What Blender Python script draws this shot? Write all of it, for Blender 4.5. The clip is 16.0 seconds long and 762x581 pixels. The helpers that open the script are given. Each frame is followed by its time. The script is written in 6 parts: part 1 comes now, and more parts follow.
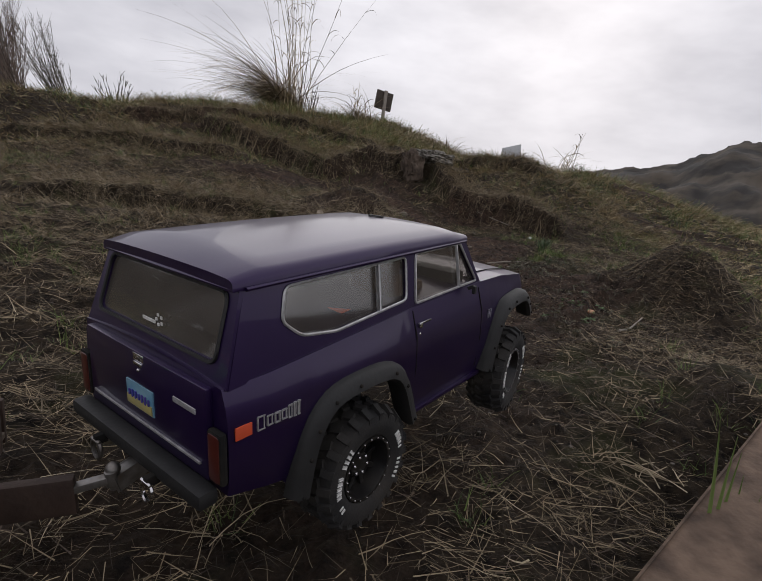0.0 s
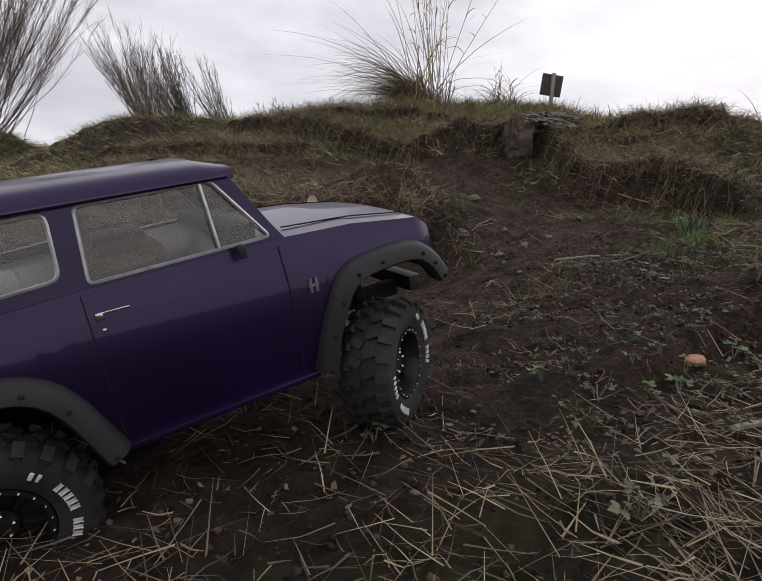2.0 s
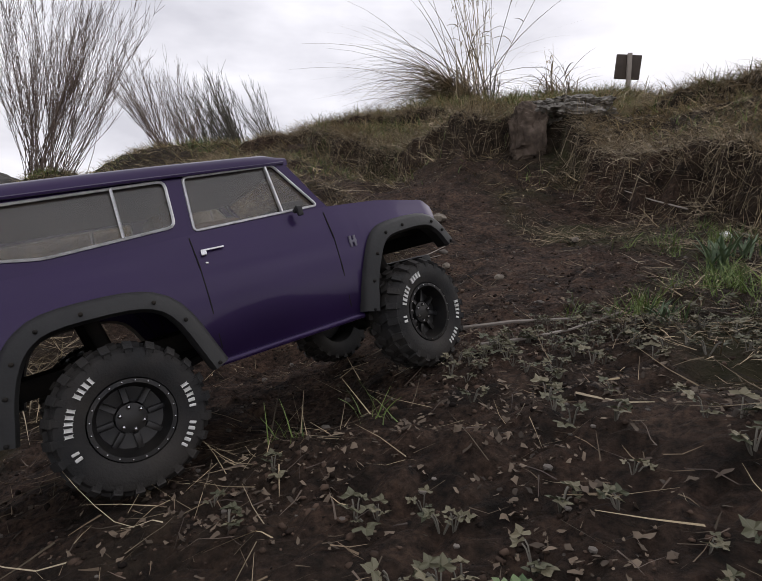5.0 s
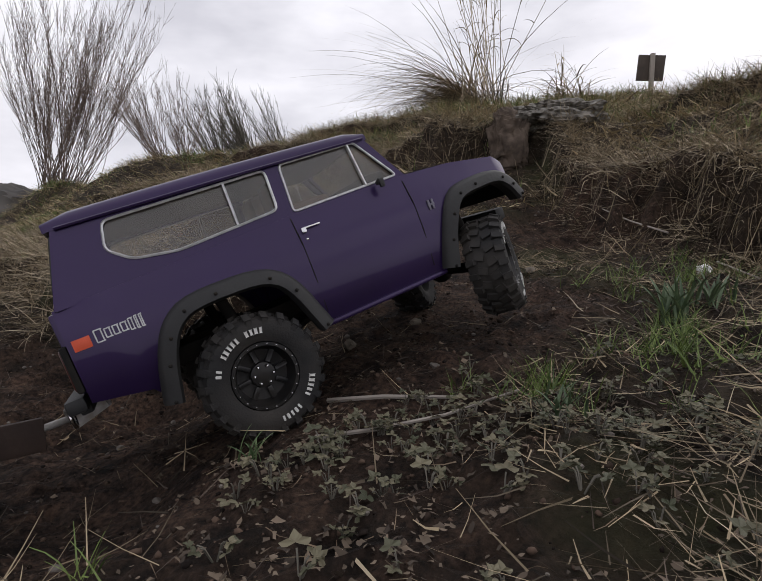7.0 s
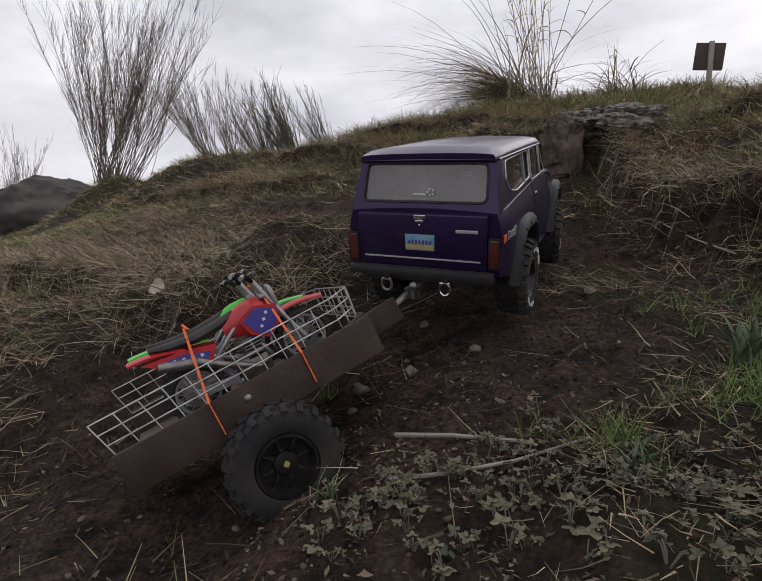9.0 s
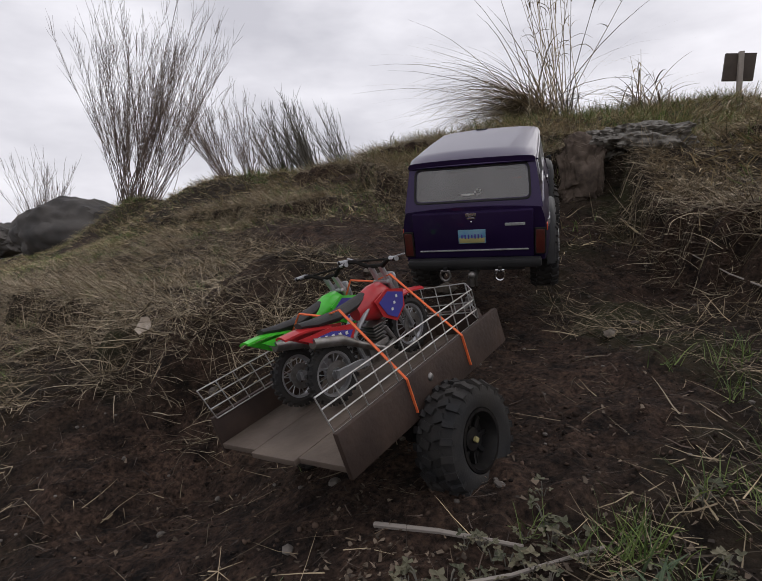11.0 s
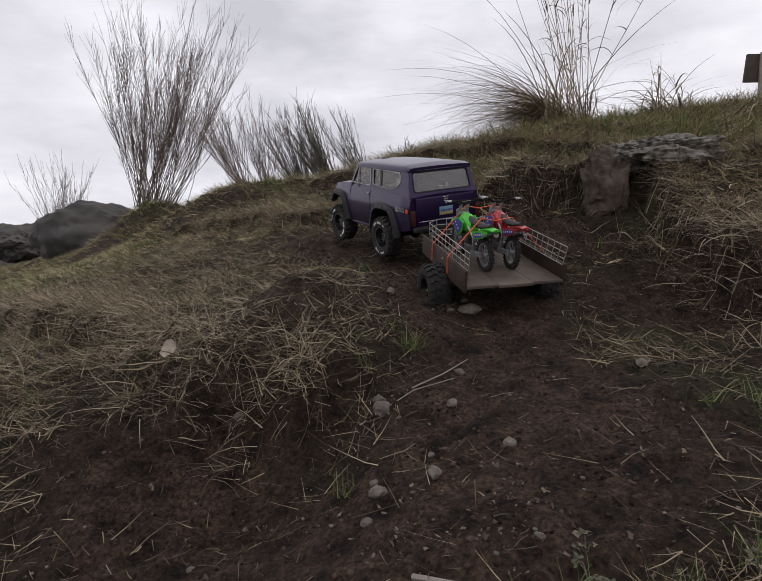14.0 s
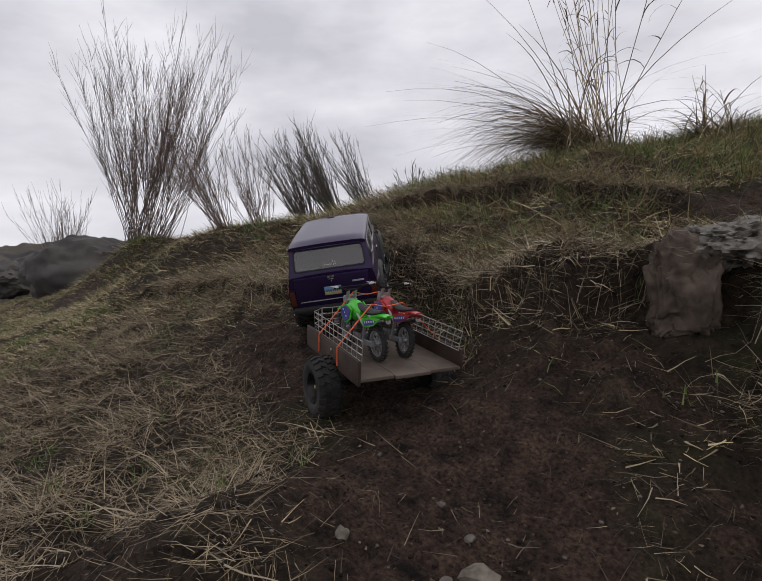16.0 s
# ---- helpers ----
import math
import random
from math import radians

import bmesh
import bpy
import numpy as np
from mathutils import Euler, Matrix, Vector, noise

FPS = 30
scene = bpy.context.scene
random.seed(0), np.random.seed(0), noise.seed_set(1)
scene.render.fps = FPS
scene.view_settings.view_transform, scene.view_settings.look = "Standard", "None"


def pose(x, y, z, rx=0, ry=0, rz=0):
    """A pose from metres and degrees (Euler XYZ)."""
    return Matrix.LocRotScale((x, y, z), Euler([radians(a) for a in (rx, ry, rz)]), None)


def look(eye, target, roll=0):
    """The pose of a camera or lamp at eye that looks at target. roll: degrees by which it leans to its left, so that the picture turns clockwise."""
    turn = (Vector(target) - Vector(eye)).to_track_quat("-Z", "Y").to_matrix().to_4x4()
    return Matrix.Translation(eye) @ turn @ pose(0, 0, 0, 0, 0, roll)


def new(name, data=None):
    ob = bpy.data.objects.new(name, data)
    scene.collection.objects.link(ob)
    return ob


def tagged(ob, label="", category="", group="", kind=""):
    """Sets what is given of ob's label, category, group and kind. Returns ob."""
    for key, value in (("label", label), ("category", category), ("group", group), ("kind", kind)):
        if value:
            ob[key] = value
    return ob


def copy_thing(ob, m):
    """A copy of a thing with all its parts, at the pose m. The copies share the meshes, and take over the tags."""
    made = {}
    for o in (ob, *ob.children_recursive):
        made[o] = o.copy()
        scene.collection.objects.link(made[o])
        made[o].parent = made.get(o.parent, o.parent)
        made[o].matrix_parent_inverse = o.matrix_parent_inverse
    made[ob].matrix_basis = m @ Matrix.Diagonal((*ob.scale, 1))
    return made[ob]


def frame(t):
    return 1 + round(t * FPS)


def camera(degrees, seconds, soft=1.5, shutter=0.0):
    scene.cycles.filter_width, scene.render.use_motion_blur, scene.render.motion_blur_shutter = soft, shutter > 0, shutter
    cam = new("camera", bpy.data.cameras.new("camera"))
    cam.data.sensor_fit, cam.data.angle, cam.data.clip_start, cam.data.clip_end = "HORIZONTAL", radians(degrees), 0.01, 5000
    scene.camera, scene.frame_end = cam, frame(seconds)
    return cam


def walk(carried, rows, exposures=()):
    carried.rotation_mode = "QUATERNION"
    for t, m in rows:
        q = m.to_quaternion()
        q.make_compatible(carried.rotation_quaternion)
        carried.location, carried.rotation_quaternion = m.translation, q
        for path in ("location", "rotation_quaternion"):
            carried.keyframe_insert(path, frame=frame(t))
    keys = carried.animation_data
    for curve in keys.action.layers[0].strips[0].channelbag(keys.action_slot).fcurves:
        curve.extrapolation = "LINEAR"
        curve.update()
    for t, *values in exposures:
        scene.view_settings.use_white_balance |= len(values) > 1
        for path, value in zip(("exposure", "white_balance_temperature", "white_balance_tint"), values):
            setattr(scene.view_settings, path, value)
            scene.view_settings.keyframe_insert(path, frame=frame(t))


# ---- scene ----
cam = camera(72.95, 16.0, soft=1.0)
PATH = [
    (0, 0.0002, 0.0001, 0.4002, 80.7, -8.05, 1.33),
    (0.5, 0.106, 0.1356, 0.3938, 80.72, -8.03, 4.79),
    (1, 0.2605, 0.32, 0.4199, 80.65, -2.12, 13.81),
    (1.5, 0.359, 0.5663, 0.3882, 80.54, -2.74, 20.51),
    (2, 0.4487, 0.7187, 0.3528, 80.14, -3.46, 23.51),
    (2.5, 0.5129, 0.8705, 0.375, 79.99, 0.07, 29.61),
    (3, 0.5403, 1.0049, 0.3669, 80.26, -0.33, 31.68),
    (3.5, 0.5584, 1.0676, 0.3776, 80.48, 0.45, 34.04),
    (4, 0.5701, 1.1204, 0.386, 80.33, 1.79, 35.53),
    (4.5, 0.5968, 1.1808, 0.3952, 80.76, 0.43, 33.42),
    (7, 0.698, 1.4791, 0.4369, 81.52, 0.81, 36.67),
    (7.5, 0.6934, 1.4915, 0.4411, 81.48, 0.49, 38.67),
    (8, 0.6856, 1.4906, 0.464, 81.51, 0.68, 40.05),
    (8.5, 0.7044, 1.4671, 0.4806, 81.18, 0.18, 40.64),
    (9, 0.6761, 1.4576, 0.4863, 80.53, 0.72, 40.94),
    (9.5, 0.6497, 1.4966, 0.5009, 80.98, 1.45, 42.66),
    (10, 0.649, 1.526, 0.5066, 82.01, 1.57, 43.71),
    (12.5, 0.6677, 1.5506, 0.5354, 82.05, 0.68, 43.12),
    (13, 0.6502, 1.5524, 0.538, 82.19, 0.58, 43.39),
    (13.5, 0.6344, 1.5362, 0.5397, 82.49, 1.17, 43.65),
    (14, 0.6305, 1.5393, 0.557, 82.15, 1.31, 44.82),
    (14.5, 0.5748, 1.5972, 0.6006, 81.72, 1.21, 46.84),
    (15, 0.4825, 1.6998, 0.6487, 81.84, 1.65, 45.38),
    (15.5, 0.4247, 1.8262, 0.7338, 82.08, 3.24, 44.59),
    (16, 0.3711, 1.9357, 0.764, 83.14, 2.68, 46.59),
]
walk(cam, [(r[0], pose(*r[1:])) for r in PATH], exposures=((0, -0.06), (1.5, 0.06), (2.5, 0.26), (4.5, 0.32), (7, 0.28), (8.5, 0.2), (10, 0.12), (13, 0.14), (14.5, 0.14), (16, 0.02)))

# ---- world and sun ----
SUN_WAY = Vector((0.25, 0.93, 0.42)).normalized()
world = bpy.data.worlds.new("overcast_sky")
scene.world = world
world.use_nodes = True
wn, wl = world.node_tree.nodes, world.node_tree.links
wn.clear()
w_out = wn.new("ShaderNodeOutputWorld")
w_bg = wn.new("ShaderNodeBackground")
w_sky = wn.new("ShaderNodeTexSky")
w_sky.sky_type = "NISHITA"
w_sky.sun_disc = False
w_sky.sun_elevation = math.asin(SUN_WAY.z)
w_sky.sun_rotation = math.atan2(SUN_WAY.x, SUN_WAY.y)
w_sky.air_density, w_sky.dust_density = 1.0, 4.0
w_co = wn.new("ShaderNodeTexCoord")
w_map = wn.new("ShaderNodeMapping")
w_map.inputs["Scale"].default_value = (1.0, 1.0, 2.6)
w_no = wn.new("ShaderNodeTexNoise")
w_no.inputs["Scale"].default_value = 2.3
w_no.inputs["Detail"].default_value = 5.0
w_no.inputs["Roughness"].default_value = 0.55
w_ramp = wn.new("ShaderNodeValToRGB")
w_ramp.color_ramp.elements[0].position, w_ramp.color_ramp.elements[0].color = 0.34, (0.62, 0.615, 0.68, 1)
w_ramp.color_ramp.elements[1].position, w_ramp.color_ramp.elements[1].color = 0.66, (1.0, 0.985, 1.05, 1)
# thinner cloud before the sun
w_dot = wn.new("ShaderNodeVectorMath")
w_dot.operation = "DOT_PRODUCT"
w_dot.inputs[1].default_value = SUN_WAY
w_pow = wn.new("ShaderNodeMath")
w_pow.operation = "POWER"
w_pow.use_clamp = True
w_pow.inputs[1].default_value = 14.0
w_glow = wn.new("ShaderNodeMath")
w_glow.operation = "MULTIPLY_ADD"
w_glow.inputs[1].default_value = 0.07
# unseen sky away from the sun is dimmed, to weaken light from behind
w_back = wn.new("ShaderNodeMapRange")
w_back.interpolation_type = "SMOOTHSTEP"
w_back.inputs["From Min"].default_value, w_back.inputs["From Max"].default_value = -0.75, 0.45
w_back.inputs["To Min"].default_value, w_back.inputs["To Max"].default_value = 0.84, 0.95
w_mul = wn.new("ShaderNodeVectorMath")
w_mul.operation = "SCALE"
w_mix = wn.new("ShaderNodeMix")
w_mix.data_type = "RGBA"
w_mix.inputs["Factor"].default_value = 0.94
w_ss = wn.new("ShaderNodeVectorMath")
w_ss.operation = "SCALE"
w_ss.inputs["Scale"].default_value = 0.03
wl.new(w_co.outputs["Generated"], w_map.inputs["Vector"])
wl.new(w_map.outputs["Vector"], w_no.inputs["Vector"])
wl.new(w_no.outputs["Fac"], w_ramp.inputs["Fac"])
wl.new(w_co.outputs["Generated"], w_dot.inputs[0])
wl.new(w_dot.outputs["Value"], w_pow.inputs[0])
wl.new(w_pow.outputs["Value"], w_glow.inputs[0])
wl.new(w_dot.outputs["Value"], w_back.inputs["Value"])
wl.new(w_back.outputs["Result"], w_glow.inputs[2])
wl.new(w_ramp.outputs["Color"], w_mul.inputs[0])
wl.new(w_glow.outputs["Value"], w_mul.inputs["Scale"])
wl.new(w_sky.outputs["Color"], w_ss.inputs[0])
wl.new(w_ss.outputs["Vector"], w_mix.inputs["A"])
wl.new(w_mul.outputs["Vector"], w_mix.inputs["B"])
wl.new(w_mix.outputs["Result"], w_bg.inputs["Color"])
wl.new(w_bg.outputs["Background"], w_out.inputs["Surface"])
w_bg.inputs["Strength"].default_value = 1.0

sun = new("sun", bpy.data.lights.new("sun", "SUN"))
sun.data.energy, sun.data.angle, sun.data.color = 0.6, radians(70), (1.0, 0.96, 0.9)
sun.matrix_world = look(SUN_WAY * 30, (0, 0, 0))


# ---- materials ----
def material(name, base, rough=0.6, metal=0.0, second=None, scale=30.0, bump=0.0, bump_scale=200.0, coat=0.0, spec=0.5, island=False, obj=False, detail=4.0, low=0.35, high=0.68):
    """A principled material: two base colours mixed by noise at one scale, relief by noise at another."""
    m = bpy.data.materials.new(name)
    m.use_nodes = True
    n, l = m.node_tree.nodes, m.node_tree.links
    b = n["Principled BSDF"]
    b.inputs["Roughness"].default_value = rough
    b.inputs["Metallic"].default_value = metal
    b.inputs["Coat Weight"].default_value = coat
    b.inputs["Specular IOR Level"].default_value = spec
    b.inputs["Base Color"].default_value = (*base, 1)
    co = n.new("ShaderNodeTexCoord")
    if second:
        ramp = n.new("ShaderNodeValToRGB")
        ramp.color_ramp.elements[0].position, ramp.color_ramp.elements[1].position = low, high
        ramp.color_ramp.elements[0].color, ramp.color_ramp.elements[1].color = (*base, 1), (*second, 1)
        if island:
            g = n.new("ShaderNodeNewGeometry")
            ramp.color_ramp.elements[0].position, ramp.color_ramp.elements[1].position = 0.0, 1.0
            l.new(g.outputs["Random Per Island"], ramp.inputs["Fac"])
        elif obj:
            g = n.new("ShaderNodeObjectInfo")
            ramp.color_ramp.elements[0].position, ramp.color_ramp.elements[1].position = 0.0, 1.0
            l.new(g.outputs["Random"], ramp.inputs["Fac"])
        else:
            t = n.new("ShaderNodeTexNoise")
            t.inputs["Scale"].default_value, t.inputs["Detail"].default_value = scale, detail
            l.new(co.outputs["Object"], t.inputs["Vector"])
            l.new(t.outputs["Fac"], ramp.inputs["Fac"])
        l.new(ramp.outputs["Color"], b.inputs["Base Color"])
    if bump:
        t = n.new("ShaderNodeTexNoise")
        t.inputs["Scale"].default_value, t.inputs["Detail"].default_value = bump_scale, 6.0
        bp = n.new("ShaderNodeBump")
        bp.inputs["Strength"].default_value, bp.inputs["Distance"].default_value = bump, 0.002
        l.new(co.outputs["Object"], t.inputs["Vector"])
        l.new(t.outputs["Fac"], bp.inputs["Height"])
        l.new(bp.outputs["Normal"], b.inputs["Normal"])
    return m


def glass_material(name, tint, gloss, dust):
    m = bpy.data.materials.new(name)
    m.use_nodes = True
    n, l = m.node_tree.nodes, m.node_tree.links
    n.clear()
    out, tr, gl, df = n.new("ShaderNodeOutputMaterial"), n.new("ShaderNodeBsdfTransparent"), n.new("ShaderNodeBsdfGlossy"), n.new("ShaderNodeBsdfDiffuse")
    tr.inputs["Color"].default_value = (*tint, 1)
    gl.inputs["Roughness"].default_value = 0.06
    df.inputs["Color"].default_value = (0.34, 0.30, 0.25, 1)
    co, t, mr = n.new("ShaderNodeTexCoord"), n.new("ShaderNodeTexNoise"), n.new("ShaderNodeMapRange")
    t.inputs["Scale"].default_value, t.inputs["Detail"].default_value = 40.0, 5.0
    mr.inputs["To Min"].default_value, mr.inputs["To Max"].default_value = dust * 0.5, dust * 1.5
    m1, m2 = n.new("ShaderNodeMixShader"), n.new("ShaderNodeMixShader")
    lw, mr2 = n.new("ShaderNodeLayerWeight"), n.new("ShaderNodeMapRange")
    lw.inputs["Blend"].default_value = 0.35
    mr2.inputs["To Min"].default_value, mr2.inputs["To Max"].default_value = gloss * 0.5, min(1.0, gloss * 2.2)
    l.new(lw.outputs["Fresnel"], mr2.inputs["Value"])
    l.new(co.outputs["Object"], t.inputs["Vector"])
    l.new(t.outputs["Fac"], mr.inputs["Value"])
    l.new(mr2.outputs["Result"], m1.inputs["Fac"])
    l.new(tr.outputs["BSDF"], m1.inputs[1])
    l.new(gl.outputs["BSDF"], m1.inputs[2])
    l.new(mr.outputs["Result"], m2.inputs["Fac"])
    l.new(m1.outputs["Shader"], m2.inputs[1])
    l.new(df.outputs["BSDF"], m2.inputs[2])
    l.new(m2.outputs["Shader"], out.inputs["Surface"])
    return m


PAINT = material("purple_paint", (0.0080, 0.0032, 0.0215), 0.34, 0.0, (0.0130, 0.0050, 0.034), 6.0, 0.015, 400.0, coat=0.38, spec=0.6)
PAINT.node_tree.nodes["Principled BSDF"].inputs["Specular Tint"].default_value = (0.62, 0.45, 0.95, 1)
BLACK = material("black_plastic", (0.009, 0.009, 0.0095), 0.6, 0.0, (0.020, 0.0195, 0.019), 30.0, 0.15, 300.0)
RUBBER = material("tyre_rubber", (0.011, 0.011, 0.0115), 0.82, 0.0, (0.036, 0.031, 0.026), 22.0, 0.3, 500.0)
RIM = material("black_rim", (0.012, 0.012, 0.013), 0.32, 0.3, (0.03, 0.027, 0.024), 60.0)
CHROME = material("chrome", (0.72, 0.72, 0.73), 0.18, 1.0, (0.5, 0.49, 0.47), 80.0)
TRIM = material("silver_trim", (0.62, 0.62, 0.63), 0.38, 0.6, (0.42, 0.42, 0.42), 120.0)
WHITE = material("white_print", (0.78, 0.78, 0.76), 0.6, 0.0, (0.55, 0.54, 0.51), 150.0)
GREY_PRINT = material("grey_print", (0.16, 0.15, 0.19), 0.5, 0.0, (0.10, 0.09, 0.12), 100.0)
RED_LENS = material("red_lens", (0.085, 0.016, 0.011), 0.3, 0.0, (0.05, 0.009, 0.007), 60.0, coat=0.4)
AMBER = material("amber_lens", (0.75, 0.36, 0.03), 0.3, 0.0, (0.6, 0.25, 0.02), 60.0)
ORANGE_RED = material("orange_red_sticker", (0.72, 0.10, 0.035), 0.5, 0.0, (0.6, 0.08, 0.03), 60.0)
PLATE_BLUE = material("plate_blue", (0.09, 0.25, 0.40), 0.4, 0.0, (0.22, 0.36, 0.42), 50.0)
PLATE_YELLOW = material("plate_yellow", (0.42, 0.36, 0.13), 0.4, 0.0, (0.34, 0.30, 0.15), 50.0)
CHASSIS = material("chassis_black", (0.012, 0.012, 0.012), 0.9, 0.0, (0.03, 0.026, 0.022), 40.0, spec=0.15)
STEEL = material("dull_steel", (0.30, 0.29, 0.28), 0.45, 0.9, (0.16, 0.14, 0.12), 80.0)
SEAT_TAN = material("tan_vinyl", (0.15, 0.085, 0.05), 0.65, 0.0, (0.10, 0.06, 0.04), 40.0)
GLASS = glass_material("dusty_glass", (0.88, 0.87, 0.85), 0.10, 0.05)
REAR_GLASS = glass_material("dusty_rear_glass", (0.42, 0.42, 0.42), 0.22, 0.12)
WOOD = material("stained_plywood", (0.028, 0.015, 0.010), 0.7, 0.0, (0.060, 0.036, 0.025), 26.0, 0.5, 160.0)
DECK = material("worn_deck_wood", (0.075, 0.055, 0.042), 0.8, 0.0, (0.15, 0.115, 0.088), 20.0, 0.4, 160.0)
WIRE = material("galvanised_wire", (0.55, 0.55, 0.54), 0.42, 0.7, (0.34, 0.32, 0.29), 90.0)
ORANGE = material("orange_strap", (0.85, 0.17, 0.045), 0.7, 0.0, (0.7, 0.12, 0.04), 120.0, 0.2, 900.0)
BIKE_RED = material("red_plastic", (0.52, 0.026, 0.030), 0.35, 0.0, (0.42, 0.020, 0.025), 60.0, coat=0.3)
BIKE_GREEN = material("green_plastic", (0.07, 0.60, 0.035), 0.35, 0.0, (0.06, 0.5, 0.03), 60.0, coat=0.3)
BIKE_BLUE = material("blue_graphic", (0.05, 0.055, 0.32), 0.4, 0.0, (0.08, 0.06, 0.26), 60.0)
BIKE_SILVER = material("silver_plastic", (0.42, 0.42, 0.43), 0.35, 0.6, (0.3, 0.3, 0.3), 60.0)
SEAT_BLACK = material("black_seat", (0.022, 0.021, 0.021), 0.7, 0.0, (0.04, 0.036, 0.033), 60.0, 0.2, 500.0)
STRAW = material("dry_grass", (0.026, 0.018, 0.010), 0.8, 0.0, (0.46, 0.36, 0.225), island=True)
STRAW_PALE = material("pale_dry_grass", (0.075, 0.055, 0.033), 0.75, 0.0, (0.54, 0.445, 0.30), island=True)
GREEN = material("green_grass", (0.042, 0.080, 0.014), 0.6, 0.0, (0.185, 0.245, 0.060), island=True)
PALE_LEAF = material("bleached_leaf", (0.58, 0.50, 0.41), 0.8, 0.0, (0.42, 0.35, 0.27), 80.0, 0.4, 200.0)
HILL_STRAW = material("hill_dry_grass", (0.075, 0.055, 0.028), 0.8, 0.0, (0.64, 0.515, 0.30), island=True)
STRAW_BITS = material("broken_straw", (0.035, 0.024, 0.015), 0.85, 0.0, (0.24, 0.175, 0.11), island=True)
LEAF = material("seedling_leaf", (0.050, 0.056, 0.028), 0.65, 0.0, (0.17, 0.15, 0.092), obj=True, bump=0.3, bump_scale=120.0)
DEAD_LEAF = material("dead_leaf", (0.025, 0.017, 0.011), 0.85, 0.0, (0.20, 0.150, 0.105), island=True)
TWIG = material("bare_twig", (0.050, 0.036, 0.028), 0.8, 0.0, (0.13, 0.095, 0.07), island=True)
BARK = material("shrub_bark", (0.085, 0.062, 0.052), 0.85, 0.0, (0.24, 0.185, 0.15), island=True)
SAGE = material("grey_green_sprig", (0.075, 0.070, 0.055), 0.8, 0.0, (0.17, 0.155, 0.125), island=True)
STONE = material("pale_stone", (0.08, 0.068, 0.058), 0.85, 0.0, (0.20, 0.175, 0.15), 40.0, 0.5, 160.0)
PALE_ROCK = material("cream_stone", (0.10, 0.082, 0.063), 0.85, 0.0, (0.25, 0.215, 0.17), 60.0, 0.5, 200.0)
ROCK = material("brown_rock", (0.055, 0.042, 0.033), 0.95, 0.0, (0.165, 0.128, 0.100), 30.0, 1.0, 90.0, spec=0.2, detail=10.0)
LICHEN_ROCK = material("lichen_rock", (0.06, 0.052, 0.043), 0.95, 0.0, (0.27, 0.255, 0.225), 60.0, 1.0, 110.0, spec=0.2, detail=10.0)
CRUMB = material("soil_crumb", (0.010, 0.007, 0.0055), 0.95, 0.0, (0.110, 0.074, 0.054), island=True, spec=0.2)
BASALT = material("dark_boulder", (0.045, 0.042, 0.040), 0.9, 0.0, (0.11, 0.10, 0.09), 3.0, 0.8, 20.0)
BRICKLET = material("orange_clay", (0.48, 0.24, 0.13), 0.85, 0.0, (0.38, 0.19, 0.11), 50.0, 0.4, 200.0)
BOARD = material("weathered_board", (0.060, 0.038, 0.026), 0.85, 0.0, (0.17, 0.115, 0.080), 30.0, 0.9, 120.0)
SIGN_WOOD = material("dark_sign_back", (0.055, 0.042, 0.034), 0.8, 0.0, (0.085, 0.066, 0.052), 10.0, 0.3, 60.0)
POST_WOOD = material("grey_post", (0.34, 0.30, 0.26), 0.8, 0.0, (0.24, 0.21, 0.18), 14.0, 0.3, 60.0)
WHITE_PANEL = material("white_panel", (0.66, 0.68, 0.71), 0.6, 0.0, (0.56, 0.58, 0.61), 5.0)
LEAF_GREEN = material("green_seedling_leaf", (0.06, 0.11, 0.04), 0.6, 0.0, (0.15, 0.21, 0.09), obj=True, bump=0.3, bump_scale=120.0)
BLUE_GREEN = material("grey_green_leaf", (0.050, 0.085, 0.040), 0.55, 0.0, (0.14, 0.19, 0.10), 60.0, 0.3, 120.0)
FAR_HILL = material("far_hillside", (0.018, 0.015, 0.013), 0.95, 0.0, (0.075, 0.060, 0.044), 0.22, 1.0, 0.6, detail=12.0, low=0.42, high=0.60)


